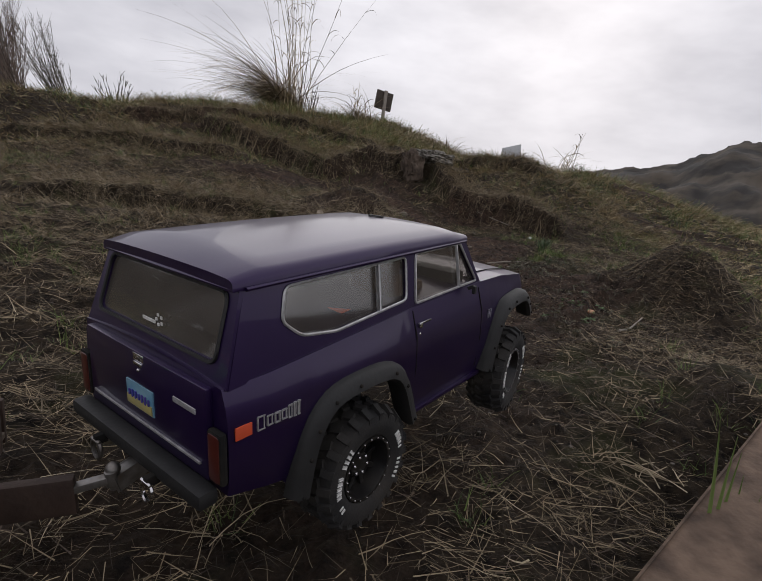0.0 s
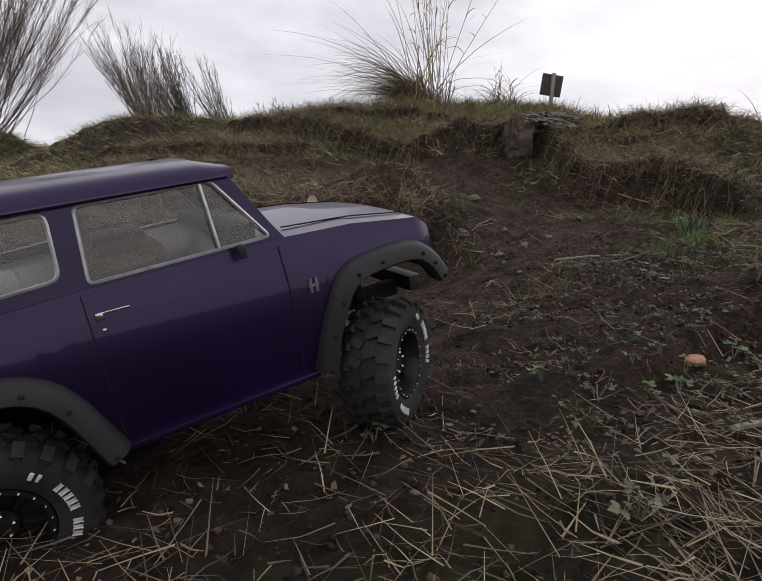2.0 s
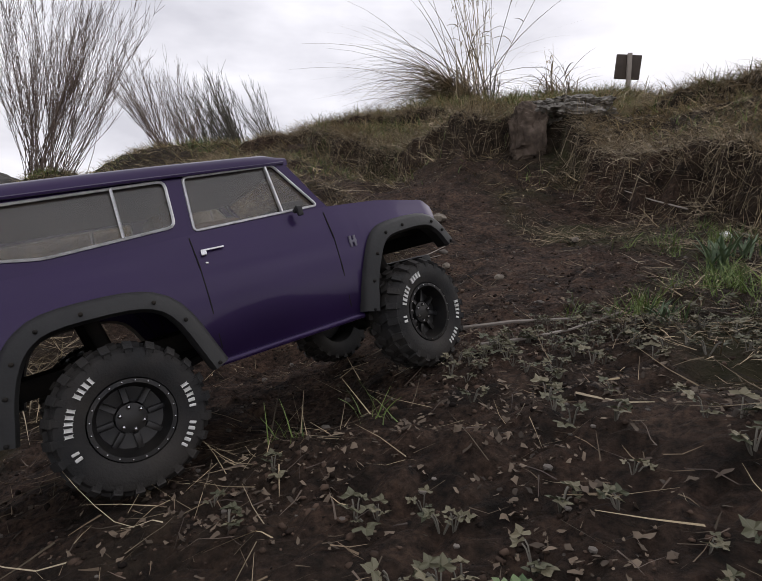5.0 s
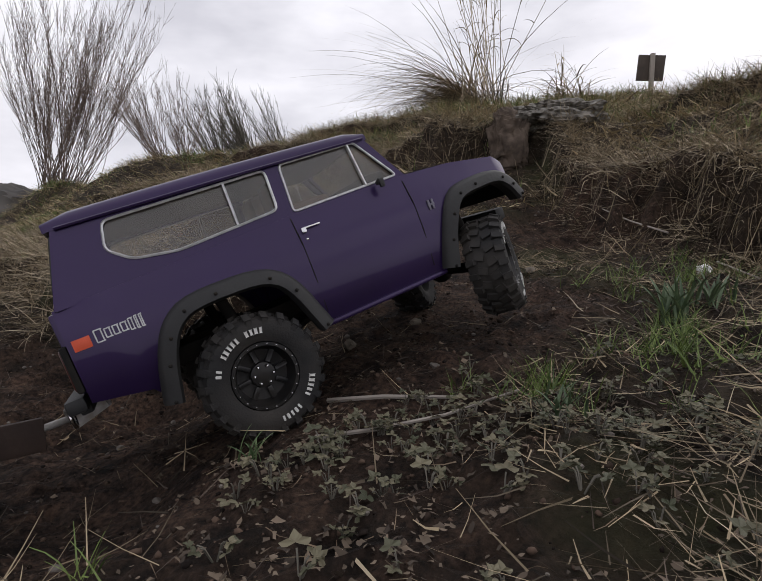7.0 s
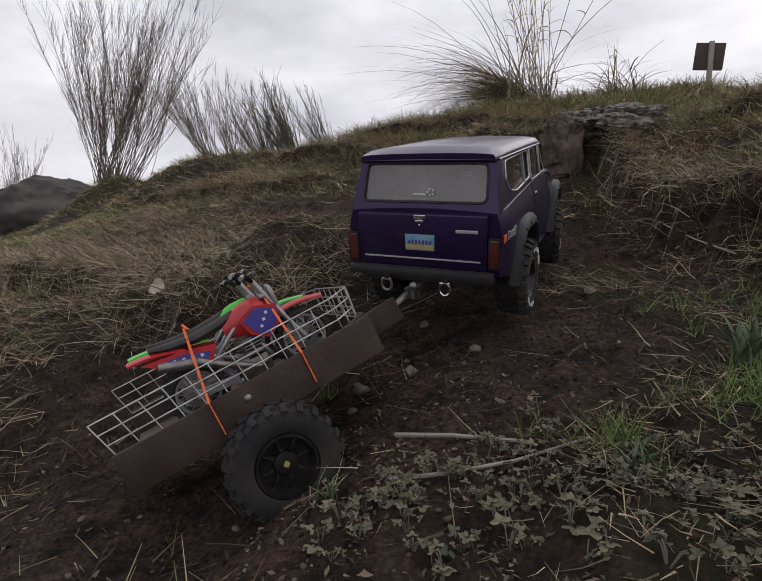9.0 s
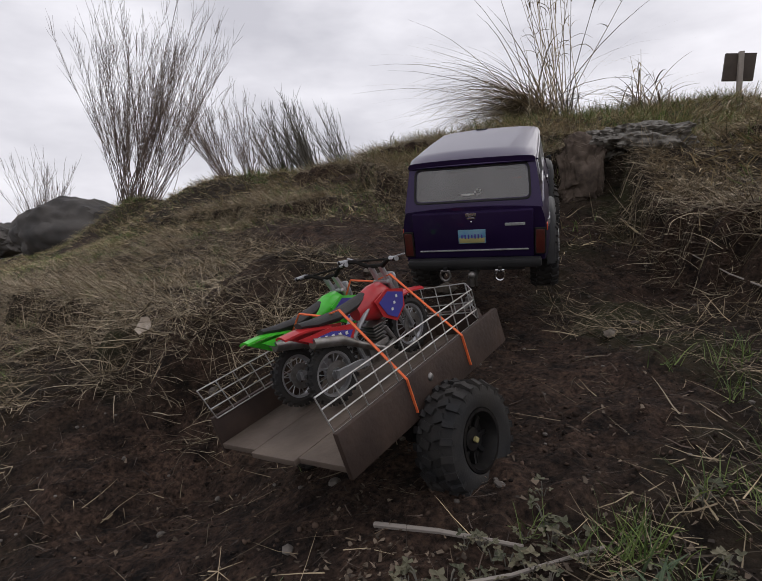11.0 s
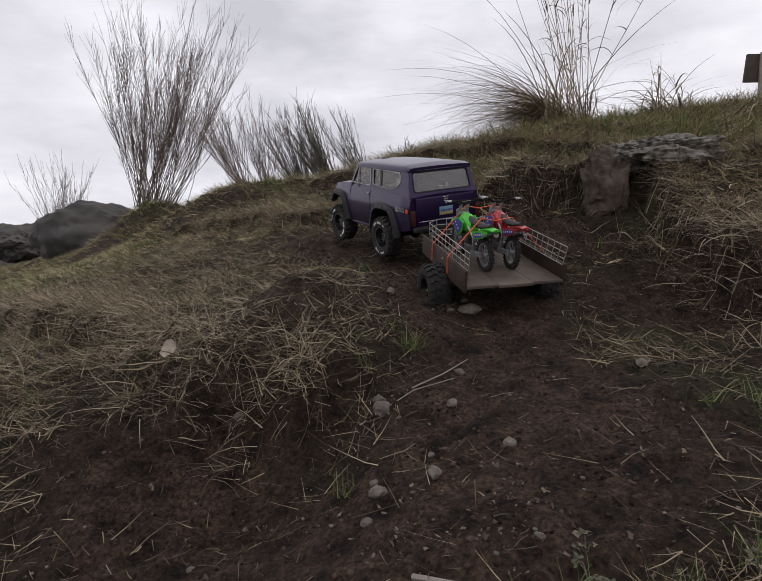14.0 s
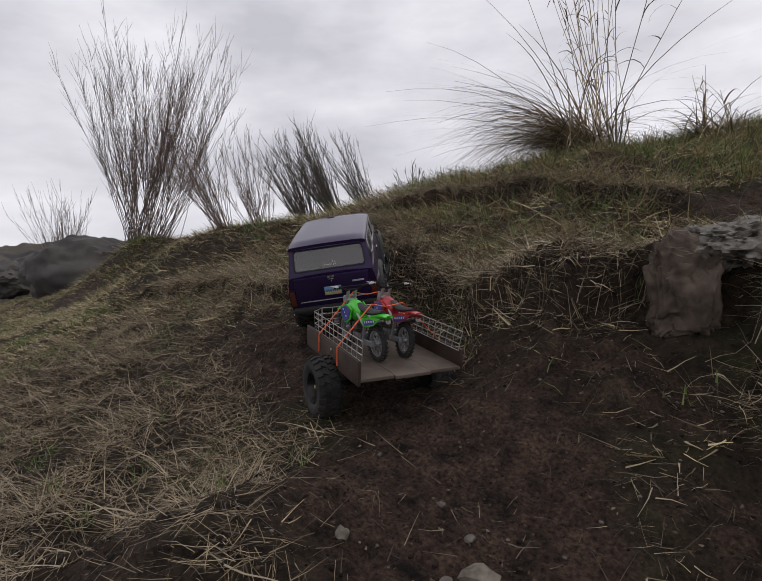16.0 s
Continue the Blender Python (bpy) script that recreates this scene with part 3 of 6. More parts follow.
# ---- the toy truck ----
def wheel(parent, name, lettered, rim_mat, place, mirror):
    """A toy wheel about the y axis, its face towards -y (towards +y where mirrored)."""
    s = -1 if mirror else 1
    hub = new(name)
    hub.parent = parent
    hub.matrix_basis = place
    bm = bmesh.new()
    revolve(bm, [(0.031, 0.019), (0.036, 0.0215), (0.044, 0.0225), (0.050, 0.0205), (0.0525, 0.015), (0.053, 0.0), (0.0525, -0.015), (0.050, -0.0205), (0.044, -0.0225), (0.036, -0.0215), (0.031, -0.019), (0.029, 0.0)], 48, True)
    tyre = part("tyre", bm, RUBBER, hub, "chunky black rubber tyre with mud in the tread")
    bm = bmesh.new()
    for k in range(22):
        a = 2 * math.pi * k / 22
        for row, (y, off, sk) in enumerate(((-0.006, 0.0, 0.35), (0.006, 0.5, -0.35))):
            m = Matrix.Rotation(-(a + off * 2 * math.pi / 22), 4, "Y") @ Matrix.Translation((0.0538, y, 0)) @ Matrix.Rotation(sk, 4, "X")
            box(bm, 0, 0, 0, 0.0042, 0.0105, 0.0075, 0, m)
        for y, off in ((-0.0165, 0.25), (0.0165, 0.75)):
            m = Matrix.Rotation(-(a + off * 2 * math.pi / 22), 4, "Y") @ Matrix.Translation((0.0528, y, 0)) @ Matrix.Rotation(0.5 if y > 0 else -0.5, 4, "Z")
            box(bm, 0, 0, 0, 0.0046, 0.011, 0.0062, 0, m)
            m2 = Matrix.Rotation(-(a + off * 2 * math.pi / 22), 4, "Y") @ Matrix.Translation((0.0475, y * 1.26, 0))
            box(bm, 0, 0, 0, 0.007, 0.0022, 0.0042, 0, m2)
    part("tread_lug", bm, RUBBER, tyre)["kind"] = "stuff"
    bm = bmesh.new()
    revolve(bm, [(0.0305, -0.017 * s), (0.0300, -0.0195 * s), (0.027, -0.0195 * s), (0.0255, -0.014 * s), (0.023, -0.004 * s), (0.012, -0.003 * s), (0.011, -0.009 * s), (0.004, -0.010 * s), (0.0, -0.010 * s)], 40)
    for k in range(8):
        a = 2 * math.pi * k / 8
        box(bm, 0, 0, 0, 0.012, 0.003, 0.0045, 0.0008, Matrix.Rotation(a, 4, "Y") @ Matrix.Translation((0.018, -0.0065 * s, 0)))
    part("rim", bm, rim_mat, hub)
    if lettered:
        bm = bmesh.new()
        for k in range(20):
            a = 2 * math.pi * k / 20
            bmesh.ops.create_icosphere(bm, subdivisions=1, radius=0.0010, matrix=Matrix.Translation((0.0285 * math.cos(a), -0.0202 * s, 0.0285 * math.sin(a))))
        for k in range(6):
            a = 2 * math.pi * k / 6
            bmesh.ops.create_icosphere(bm, subdivisions=1, radius=0.0018, matrix=Matrix.Translation((0.0085 * math.cos(a), -0.0105 * s, 0.0085 * math.sin(a))))
        part("bolt_ring", bm, CHROME, hub, "small chrome bolts")["kind"] = "stuff"
        for start, count in ((206, 4), (238, 5), (280, 2), (40, 5), (82, 5)):
            bm = bmesh.new()
            for k in range(count):
                a = radians(start + k * 6.0)
                wv = 0.0026 if k % 2 else 0.0021
                box(bm, 0, 0, 0, 0.0050, 0.0010, wv, 0.0004, Matrix.Rotation(-a, 4, "Y") @ Matrix.Translation((0.0412, -0.0226 * s, 0)), 1)
            part("sidewall_print", bm, WHITE, hub, "raised white lettering worn into bars")
    return hub


BELT_X = (-0.275, -0.06, 0.07, 0.13, 0.196, 0.207)
BELT_Z = (0.1665, 0.178, 0.1805, 0.178, 0.169, 0.160)
REAR_ARCH, FRONT_ARCH = -0.144, 0.144
# inner edge of each wheel opening, from its hub: the rear one has two legs, the front one stops at the nose
ARCH_LINES = {
    REAR_ARCH: [(-0.069, 0.060), (-0.061, 0.096), (-0.050, 0.118), (-0.033, 0.1285), (0.026, 0.1285), (0.047, 0.1165), (0.066, 0.066)],
    FRONT_ARCH: [(-0.0545, 0.068), (-0.046, 0.100), (-0.030, 0.131), (-0.018, 0.1385), (0.032, 0.1405), (0.047, 0.129), (0.057, 0.1125)],
}


def belt(x):
    return float(np.interp(x, BELT_X, BELT_Z))


def sill(x):
    z = float(np.interp(x, (-0.275, -0.225, -0.2249, 0.088, 0.0881, 0.200), (0.088, 0.078, 0.070, 0.070, 0.072, 0.122)))
    for c, line in ARCH_LINES.items():
        if line[0][0] < x - c < line[-1][0]:
            z = max(z, float(np.interp(x - c, [q[0] for q in line], [q[1] for q in line])))
    return z


def half_width(x, z):
    w = 0.109 * float(np.interp(x, (-0.275, -0.24, 0.08, 0.15, 0.195, 0.207), (0.955, 1.0, 1.0, 0.965, 0.92, 0.87)))
    return w * float(np.interp(z, (0.06, 0.08, 0.105, 0.14, 0.152, 0.166, 0.181), (0.93, 0.97, 1.0, 1.0, 0.985, 0.94, 0.905)))


def side_y(z):
    """Half width of the cabin at a height."""
    return float(np.interp(z, (0.165, 0.24), (0.1005, 0.0885)))


def side_place(sign, out=0.0):
    return lambda u, v: Vector((u, sign * (side_y(v) + out), v))


QUARTER = [(-0.222, 0.200), (-0.216, 0.224), (-0.069, 0.2265), (-0.072, 0.187), (-0.168, 0.1805), (-0.205, 0.186)]
DOOR = [(-0.0535, 0.2275), (0.030, 0.2285), (0.062, 0.1835), (-0.058, 0.1805)]


def rear_place(u, v):
    return Vector((float(np.interp(v, (0.165, 0.235), (-0.2735, -0.2515))), u, v))


def shield_place(u, v):
    return Vector((float(np.interp(v, (0.178, 0.236), (0.074, 0.037))), u, v))


def build_truck():
    truck = tagged(new("toy_truck"), "purple scale-model off-road truck with black fender flares, muddy tyres", "toy truck")
    # lower body
    bm = bmesh.new()
    xs = sorted(set([round(float(v), 4) for v in np.linspace(-0.275, 0.207, 76)] + [round(c + q[0] + e, 5) for c, line in ARCH_LINES.items() for q in line for e in (-0.0006, 0.0006)]))
    rings = []
    for x in xs:
        zb, zt = sill(x), belt(x)
        zs = [zb + (zt - zb) * t for t in (0, 0.12, 0.3, 0.5, 0.7, 0.85, 1.0)]
        right = [(-half_width(x, z), z) for z in zs]
        top = [(-half_width(x, zt) * k, zt + 0.0045 * (1 - k * k)) for k in (0.94, 0.6, 0.2)]
        ring = right + top
        ring = ring + [(-y, z) for y, z in ring[::-1]]
        rings.append([bm.verts.new((x, y, z)) for y, z in ring])
    for a, b in zip(rings, rings[1:]):
        for k in range(len(a) - 1):
            bm.faces.new((a[k], b[k], b[k + 1], a[k + 1]))
    bm.faces.new(rings[0])
    bm.faces.new(rings[-1][::-1])
    bmesh.ops.recalc_face_normals(bm, faces=bm.faces[:])
    body = part("body", bm, PAINT, truck, "glossy dark purple painted body")
    # tailgate panel, strip and cabin shell
    bm = bmesh.new()
    box(bm, -0.2765, 0, 0.130, 0.008, 0.176, 0.070, 0.003)
    gate = part("tailgate", bm, PAINT, truck)
    bm = bmesh.new()
    box(bm, -0.2812, 0, 0.107, 0.0016, 0.160, 0.0022, 0.0005)
    part("trim_strip", bm, TRIM, gate, "thin silver strip")
    bm = bmesh.new()
    box(bm, -0.2808, 0.0, 0.128, 0.0016, 0.040, 0.021, 0.0006)
    num = part("number_plate", bm, PLATE_BLUE, gate, "small blue and yellow number plate")
    bm = bmesh.new()
    box(bm, -0.2819, 0.0, 0.1225, 0.0010, 0.037, 0.0075, 0.0003)
    part("lower_band", bm, PLATE_YELLOW, num)
    bm = bmesh.new()
    for k in range(7):
        box(bm, -0.2822, -0.0145 + k * 0.0048, 0.1285, 0.0010, 0.0022, 0.0065 if k % 3 else 0.0050, 0.0002)
    part("print_bars", bm, BIKE_BLUE, num)
    bm = bmesh.new()
    box(bm, -0.2806, -0.062, 0.1445, 0.0016, 0.028, 0.0042, 0.0006)
    part("badge", bm, TRIM, gate, "small silver badge")
    bm = bmesh.new()
    box(bm, -0.2790, 0.0, 0.1605, 0.0035, 0.016, 0.006, 0.001)
    box(bm, -0.2800, 0.0, 0.1555, 0.0035, 0.012, 0.003, 0.0008)
    bmesh.ops.create_icosphere(bm, subdivisions=2, radius=0.0016, matrix=Matrix.Translation((-0.2806, 0.0, 0.1505)))
    part("latch", bm, CHROME, gate, "chrome tailgate latch")
    for sign in (-1, 1):
        bm = bmesh.new()
        outline = [(-0.2715, 0.165), (-0.249, 0.232), (0.041, 0.2335), (0.073, 0.1785), (-0.06, 0.1755)]
        plate(bm, outline, [rounded(QUARTER, 0.006), rounded(DOOR, 0.004, 2)], side_place(sign), Vector((0, -sign * 0.004, 0)))
        wall = part("cab_side", bm, PAINT, truck)
        for loop, r, nm in ((QUARTER, 0.006, "quarter_window"), (DOOR, 0.004, "door_window")):
            bm = bmesh.new()
            ring = rounded(loop, r, 3)
            plate(bm, ring, [], side_place(sign, -0.002), Vector((0, -sign * 0.001, 0)))
            pane = part(nm, bm, GLASS, wall, "dusty tinted window pane", smooth=False)
            pane.visible_shadow = False
            bm = bmesh.new()
            loop_tube(bm, ring, side_place(sign, 0.0006), 0.0013)
            if nm == "door_window":
                bar(bm, side_place(sign, 0.0004)(0.0225, 0.2285), side_place(sign, 0.0004)(0.0245, 0.1825), 0.002, 0.0032, 0.0005)
            else:
                bar(bm, side_place(sign, 0.0004)(-0.110, 0.2262), side_place(sign, 0.0004)(-0.112, 0.185), 0.002, 0.0030, 0.0005)
            part("window_trim", bm, TRIM, wall, "worn silver window trim")
        # body side dressing
        bm = bmesh.new()
        y = sign * (half_width(-0.05, 0.160) + 0.0015)
        box(bm, -0.050, y, 0.1625, 0.020, 0.002, 0.0018, 0.0006)
        box(bm, -0.058, y, 0.1605, 0.005, 0.0035, 0.005, 0.001)
        bmesh.ops.create_icosphere(bm, subdivisions=2, radius=0.0017, matrix=Matrix.Translation((-0.0575, y - sign * 0.0004, 0.1515)))
        part("door_handle", bm, CHROME, truck, "chrome door handle and lock")
        bm = bmesh.new()
        bar(bm, (0.034, sign * 0.104, 0.180), (0.036, sign * 0.1105, 0.1835), 0.004, 0.004, 0.001)
        box(bm, 0.036, sign * 0.111, 0.1795, 0.0055, 0.004, 0.009, 0.0014)
        part("mirror_stub", bm, BLACK, truck, "broken black mirror stub")
        bm = bmesh.new()
        yy = lambda x, z: sign * (half_width(x, z) + 0.0002)
        for dx in (0.0, 0.0065):
            box(bm, 0.082 + dx * 0.75, yy(0.083, 0.141), 0.1415, 0.0026, 0.0016, 0.011, 0.0004)
        box(bm, 0.0845, yy(0.083, 0.141), 0.1415, 0.0085, 0.0014, 0.0022, 0.0003)
        part("fender_emblem", bm, GREY_PRINT, truck, "small dark emblem")
        bm = bmesh.new()
        box(bm, -0.264, yy(-0.264, 0.135), 0.135, 0.0135, 0.0014, 0.0095, 0.0004)
        part("side_marker", bm, ORANGE_RED, truck, "small orange-red side sticker")
        bm = bmesh.new()
        xx = -0.2535
        for wv, hv in ((0.0062, 0.010), (0.0048, 0.0072), (0.0048, 0.0072), (0.0048, 0.0070), (0.0036, 0.0095), (0.0024, 0.0105), (0.0024, 0.0105)):
            for a_, b_, c_, d_ in ((-wv / 2, 0, 0.001, hv), (wv / 2 - 0.001, 0, 0.001, hv), (0, -hv / 2, wv, 0.001), (0, hv / 2, wv, 0.001)):
                box(bm, xx + wv / 2 + a_, yy(xx, 0.1365), 0.1365 + b_, c_, 0.0014, d_)
            xx += wv + 0.0014
        part("side_print", bm, TRIM, truck, "outlined silver side lettering as bars")
        # flares with bolts
        for c in (REAR_ARCH, FRONT_ARCH):
            line = [Vector(q) for q in ARCH_LINES[c]]
            for _ in range(2):
                line = [line[0]] + [w for u, v in zip(line, line[1:]) for w in (u.lerp(v, 0.22), u.lerp(v, 0.78))] + [line[-1]]
            slim = lambda x: 1 if x < 0.12 else 1 - (x - 0.12) * 0.55
            bm = bmesh.new()
            rows, bolts = [], []
            for k, q in enumerate(line):
                d = (line[min(k + 1, len(line) - 1)] - line[max(k - 1, 0)]).normalized()
                nrm = Vector((-d.y, d.x))
                row = []
                for off, yv in ((0.001, 0.098), (-0.001, 0.1150), (0.0015, 0.1190), (0.0110, 0.1170), (0.0150, 0.1120), (0.0158, 0.1050)):
                    e = q + nrm * off
                    row.append(bm.verts.new((c + e.x, sign * yv * slim(c + e.x), e.y)))
                rows.append(row)
                bolts.append(q + nrm * 0.0065)
            for a, b in zip(rows, rows[1:]):
                for k in range(5):
                    bm.faces.new((a[k], a[k + 1], b[k + 1], b[k]))
            bmesh.ops.recalc_face_normals(bm, faces=bm.faces[:])
            flare = part("fender_flare", bm, BLACK, truck, "matt black plastic fender flare with bolts")
            for k in range(8):
                q = bolts[1 + round(k * (len(bolts) - 3) / 7)]
                bm = bmesh.new()
                bmesh.ops.create_icosphere(bm, subdivisions=2, radius=0.0017, matrix=Matrix.Translation((c + q.x, sign * 0.1183 * slim(c + q.x), q.y)))
                part("flare_bolt", bm, CHASSIS, flare)
        bm = bmesh.new()
        box(bm, 0.002, sign * 0.1045, 0.0685, 0.152, 0.006, 0.005, 0.0015)
        part("rocker_strip", bm, PAINT, truck)
        # tail lamp
        bm = bmesh.new()
        box(bm, -0.2785, sign * 0.0965, 0.118, 0.006, 0.016, 0.040, 0.003)
        lamp = part("tail_lamp_bezel", bm, CHASSIS, truck)
        bm = bmesh.new()
        box(bm, -0.2805, sign * 0.0965, 0.118, 0.004, 0.0125, 0.036, 0.0025)
        part("tail_lamp", bm, RED_LENS, lamp, "dark red tail lamp lens")
        # front lamps
        bm = bmesh.new()
        box(bm, 0.204, sign * 0.0895, 0.150, 0.007, 0.005, 0.007, 0.001)
        part("turn_signal", bm, AMBER, truck, "amber turn signal")
        bm = bmesh.new()
        revolve(bm, [(0.0, 0.004), (0.008, 0.003), (0.0125, 0.0), (0.0135, -0.003)], 24)
        part("headlamp", bm, CHROME, truck, "round headlamp", Matrix.Translation((0.2075, sign * 0.066, 0.140)) @ Matrix.Rotation(radians(-90), 4, "Z"))
    # rear wall with window
    bm = bmesh.new()
    win = [(-0.082, 0.180), (0.082, 0.180), (0.0795, 0.2235), (-0.0795, 0.2235)]
    plate(bm, [(-0.0995, 0.1655), (0.0995, 0.1655), (0.0898, 0.232), (-0.0898, 0.232)], [rounded(win, 0.008)], rear_place, Vector((0.004, 0, 0)))
    back = part("rear_wall", bm, PAINT, truck)
    bm = bmesh.new()
    plate(bm, rounded(win, 0.008), [], lambda u, v: rear_place(u, v) + Vector((0.0015, 0, 0)), Vector((0.001, 0, 0)))
    pane = part("rear_window", bm, REAR_GLASS, back, "dusty rear window pane", smooth=False)
    pane.visible_shadow = False
    bm = bmesh.new()
    loop_tube(bm, rounded([(u * 1.02, 0.2017 + (v - 0.2017) * 1.08) for u, v in win], 0.008), lambda u, v: rear_place(u, v) - Vector((0.0008, 0, 0)), 0.0016)
    part("window_seal", bm, BLACK, back)
    bm = bmesh.new()
    box(bm, 0, 0.004, 0, 0.0008, 0.018, 0.0024, 0)
    for k in range(5):
        a = 2 * math.pi * k / 5
        box(bm, 0, -0.011 + 0.004 * math.cos(a), 0.003 + 0.004 * math.sin(a), 0.0008, 0.0022, 0.0022)
    part("sticker", bm, WHITE, back, "small white window sticker", Matrix.Translation(rear_place(0, 0.1875) - Vector((0.0012, 0, 0))))
    # windscreen
    bm = bmesh.new()
    scr = [(-0.086, 0.184), (0.086, 0.184), (0.080, 0.2285), (-0.080, 0.2285)]
    plate(bm, [(-0.0985, 0.1785), (0.0985, 0.1785), (0.0890, 0.2345), (-0.0890, 0.2345)], [rounded(scr, 0.006)], shield_place, Vector((-0.004, 0, 0)))
    front = part("screen_surround", bm, PAINT, truck)
    bm = bmesh.new()
    plate(bm, rounded(scr, 0.006), [], lambda u, v: shield_place(u, v) - Vector((0.002, 0, 0)), Vector((-0.001, 0, 0)))
    pane = part("windscreen", bm, GLASS, front, smooth=False)
    pane.visible_shadow = False
    # roof
    bm = bmesh.new()
    rows = []
    for i in range(15):
        u = i / 14
        x = -0.259 + 0.306 * u
        edge = min(1.0, (u + 0.012) / 0.05, (1.012 - u) / 0.05)
        row = []
        for y, dz in ((-1.0, -0.006), (-1.0, -0.001), (-0.975, 0.0035), (-0.92, 0.0062), (-0.7, 0.0090), (-0.35, 0.0105), (0.0, 0.0110), (0.35, 0.0105), (0.7, 0.0090), (0.92, 0.0062), (0.975, 0.0035), (1.0, -0.001), (1.0, -0.006)):
            w = 0.0925 * (0.955 + 0.045 * min(1.0, edge ** 0.6))
            z = 0.2335 + (dz if dz < 0 else dz * min(1.0, edge) ** 0.7) + 0.0018 * math.sin(math.pi * u)
            row.append(bm.verts.new((x, y * w, z)))
        rows.append(row)
    for a, b in zip(rows, rows[1:]):
        for k in range(12):
            bm.faces.new((a[k], b[k], b[k + 1], a[k + 1]))
    for row in (rows[0], rows[-1]):
        bm.faces.new(row)
    bm.faces.new([r[0] for r in rows] + [r[-1] for r in rows[::-1]])
    bmesh.ops.recalc_face_normals(bm, faces=bm.faces[:])
    roof = part("roof", bm, PAINT, truck)
    bm = bmesh.new()
    for sign in (-1, 1):
        tube(bm, [(-0.250, sign * 0.0925, 0.2285), (-0.1, sign * 0.0930, 0.2295), (0.042, sign * 0.0915, 0.2295)], 0.0016, 6)
    tube(bm, [(-0.2575, -0.090, 0.2285), (-0.2590, 0, 0.2290), (-0.2575, 0.090, 0.2285)], 0.0016, 6)
    part("drip_rail", bm, PAINT, roof)
    bm = bmesh.new()
    box(bm, 0.012, 0.012, 0.2440, 0.010, 0.016, 0.0035, 0.0012)
    box(bm, 0.012, 0.012, 0.2460, 0.004, 0.020, 0.0018, 0.0006)
    part("roof_clip", bm, BLACK, roof, "small black clip on the roof")
    # hood seams
    for y in (-0.074, 0.074):
        bm = bmesh.new()
        tube(bm, [(0.080, y, belt(0.08) + 0.0033), (0.14, y * 0.985, belt(0.14) + 0.003), (0.196, y * 0.955, belt(0.196) + 0.0028)], 0.0007, 4)
        part("hood_seam", bm, CHASSIS, body)
    for sign in (-1, 1):
        for x in (-0.0645, 0.0655):
            bm = bmesh.new()
            pts = [(x + (0.01 if x > 0 else 0) * k, sign * (half_width(x, z) + 0.0002), z) for k, z in ((0, 0.080), (0, 0.12), (0, 0.15), (0, 0.175))]
            tube(bm, pts, 0.0006, 4)
            part("door_seam", bm, CHASSIS, body)
    # grille and bumpers
    bm = bmesh.new()
    box(bm, 0.2065, 0, 0.138, 0.004, 0.170, 0.036, 0.001)
    grille = part("grille", bm, BLACK, truck, "black front grille")
    bm = bmesh.new()
    for k in range(9):
        box(bm, 0.2092, -0.044 + k * 0.011, 0.138, 0.002, 0.002, 0.030)
    part("grille_bars", bm, TRIM, grille)
    bm = bmesh.new()
    box(bm, 0.206, 0, 0.100, 0.014, 0.130, 0.016, 0.004)
    part("front_bumper", bm, BLACK, truck, "black steel front bumper")
    bm = bmesh.new()
    box(bm, -0.287, 0, 0.0895, 0.016, 0.196, 0.013, 0.004)
    box(bm, -0.284, 0, 0.0815, 0.010, 0.150, 0.008, 0.002)
    bumper = part("rear_bumper", bm, BLACK, truck, "scuffed black rear bumper")
    for y, mat in ((-0.040, CHROME), (0.040, STEEL)):
        bm = bmesh.new()
        pts = [(-0.2965 - 0.004 + 0.004 * math.cos(a) * 0, y + 0.0072 * math.cos(a), 0.0745 + 0.0085 * math.sin(a)) for a in [radians(125 + 290 * k / 14) for k in range(15)]]
        tube(bm, pts, 0.0019, 7)
        tube(bm, [(-0.3005, y - 0.0065, 0.0815), (-0.3005, y + 0.0065, 0.0815)], 0.0018, 7)
        part("shackle", bm, mat, bumper, "bright shackle hanging from the bumper")
        bm = bmesh.new()
        box(bm, -0.2965, y, 0.0825, 0.010, 0.006, 0.008, 0.001)
        part("shackle_mount", bm, CHASSIS, bumper)
    bm = bmesh.new()
    bar(bm, (-0.275, 0, 0.074), (-0.306, 0, 0.066), 0.012, 0.010, 0.002)
    tube(bm, [(-0.306, 0, 0.060), (-0.306, 0, 0.076)], 0.0035, 10)
    bmesh.ops.create_icosphere(bm, subdivisions=2, radius=0.0058, matrix=Matrix.Translation((-0.306, 0, 0.077)))
    part("tow_hitch", bm, STEEL, truck, "steel tow hitch with a ball")
    # inside
    bm = bmesh.new()
    box(bm, -0.10, 0, 0.168, 0.30, 0.185, 0.004, 0.001)
    part("cabin_floor", bm, CHASSIS, truck)
    for y in (-0.045, 0.045):
        bm = bmesh.new()
        box(bm, -0.03, y, 0.181, 0.050, 0.055, 0.020, 0.006)
        box(bm, -0.056, y, 0.200, 0.014, 0.055, 0.040, 0.005)
        part("cabin_seat", bm, SEAT_TAN, truck, "tan vinyl cabin seat")
    bm = bmesh.new()
    box(bm, 0.045, 0, 0.186, 0.024, 0.170, 0.016, 0.004)
    part("dashboard", bm, BLACK, truck)
    bm = bmesh.new()
    box(bm, -0.115, -0.05, 0.174, 0.022, 0.03, 0.008, 0.002)
    part("cargo_box", bm, ORANGE_RED, truck, "reddish box in the cargo bay")
    # chassis
    bm = bmesh.new()
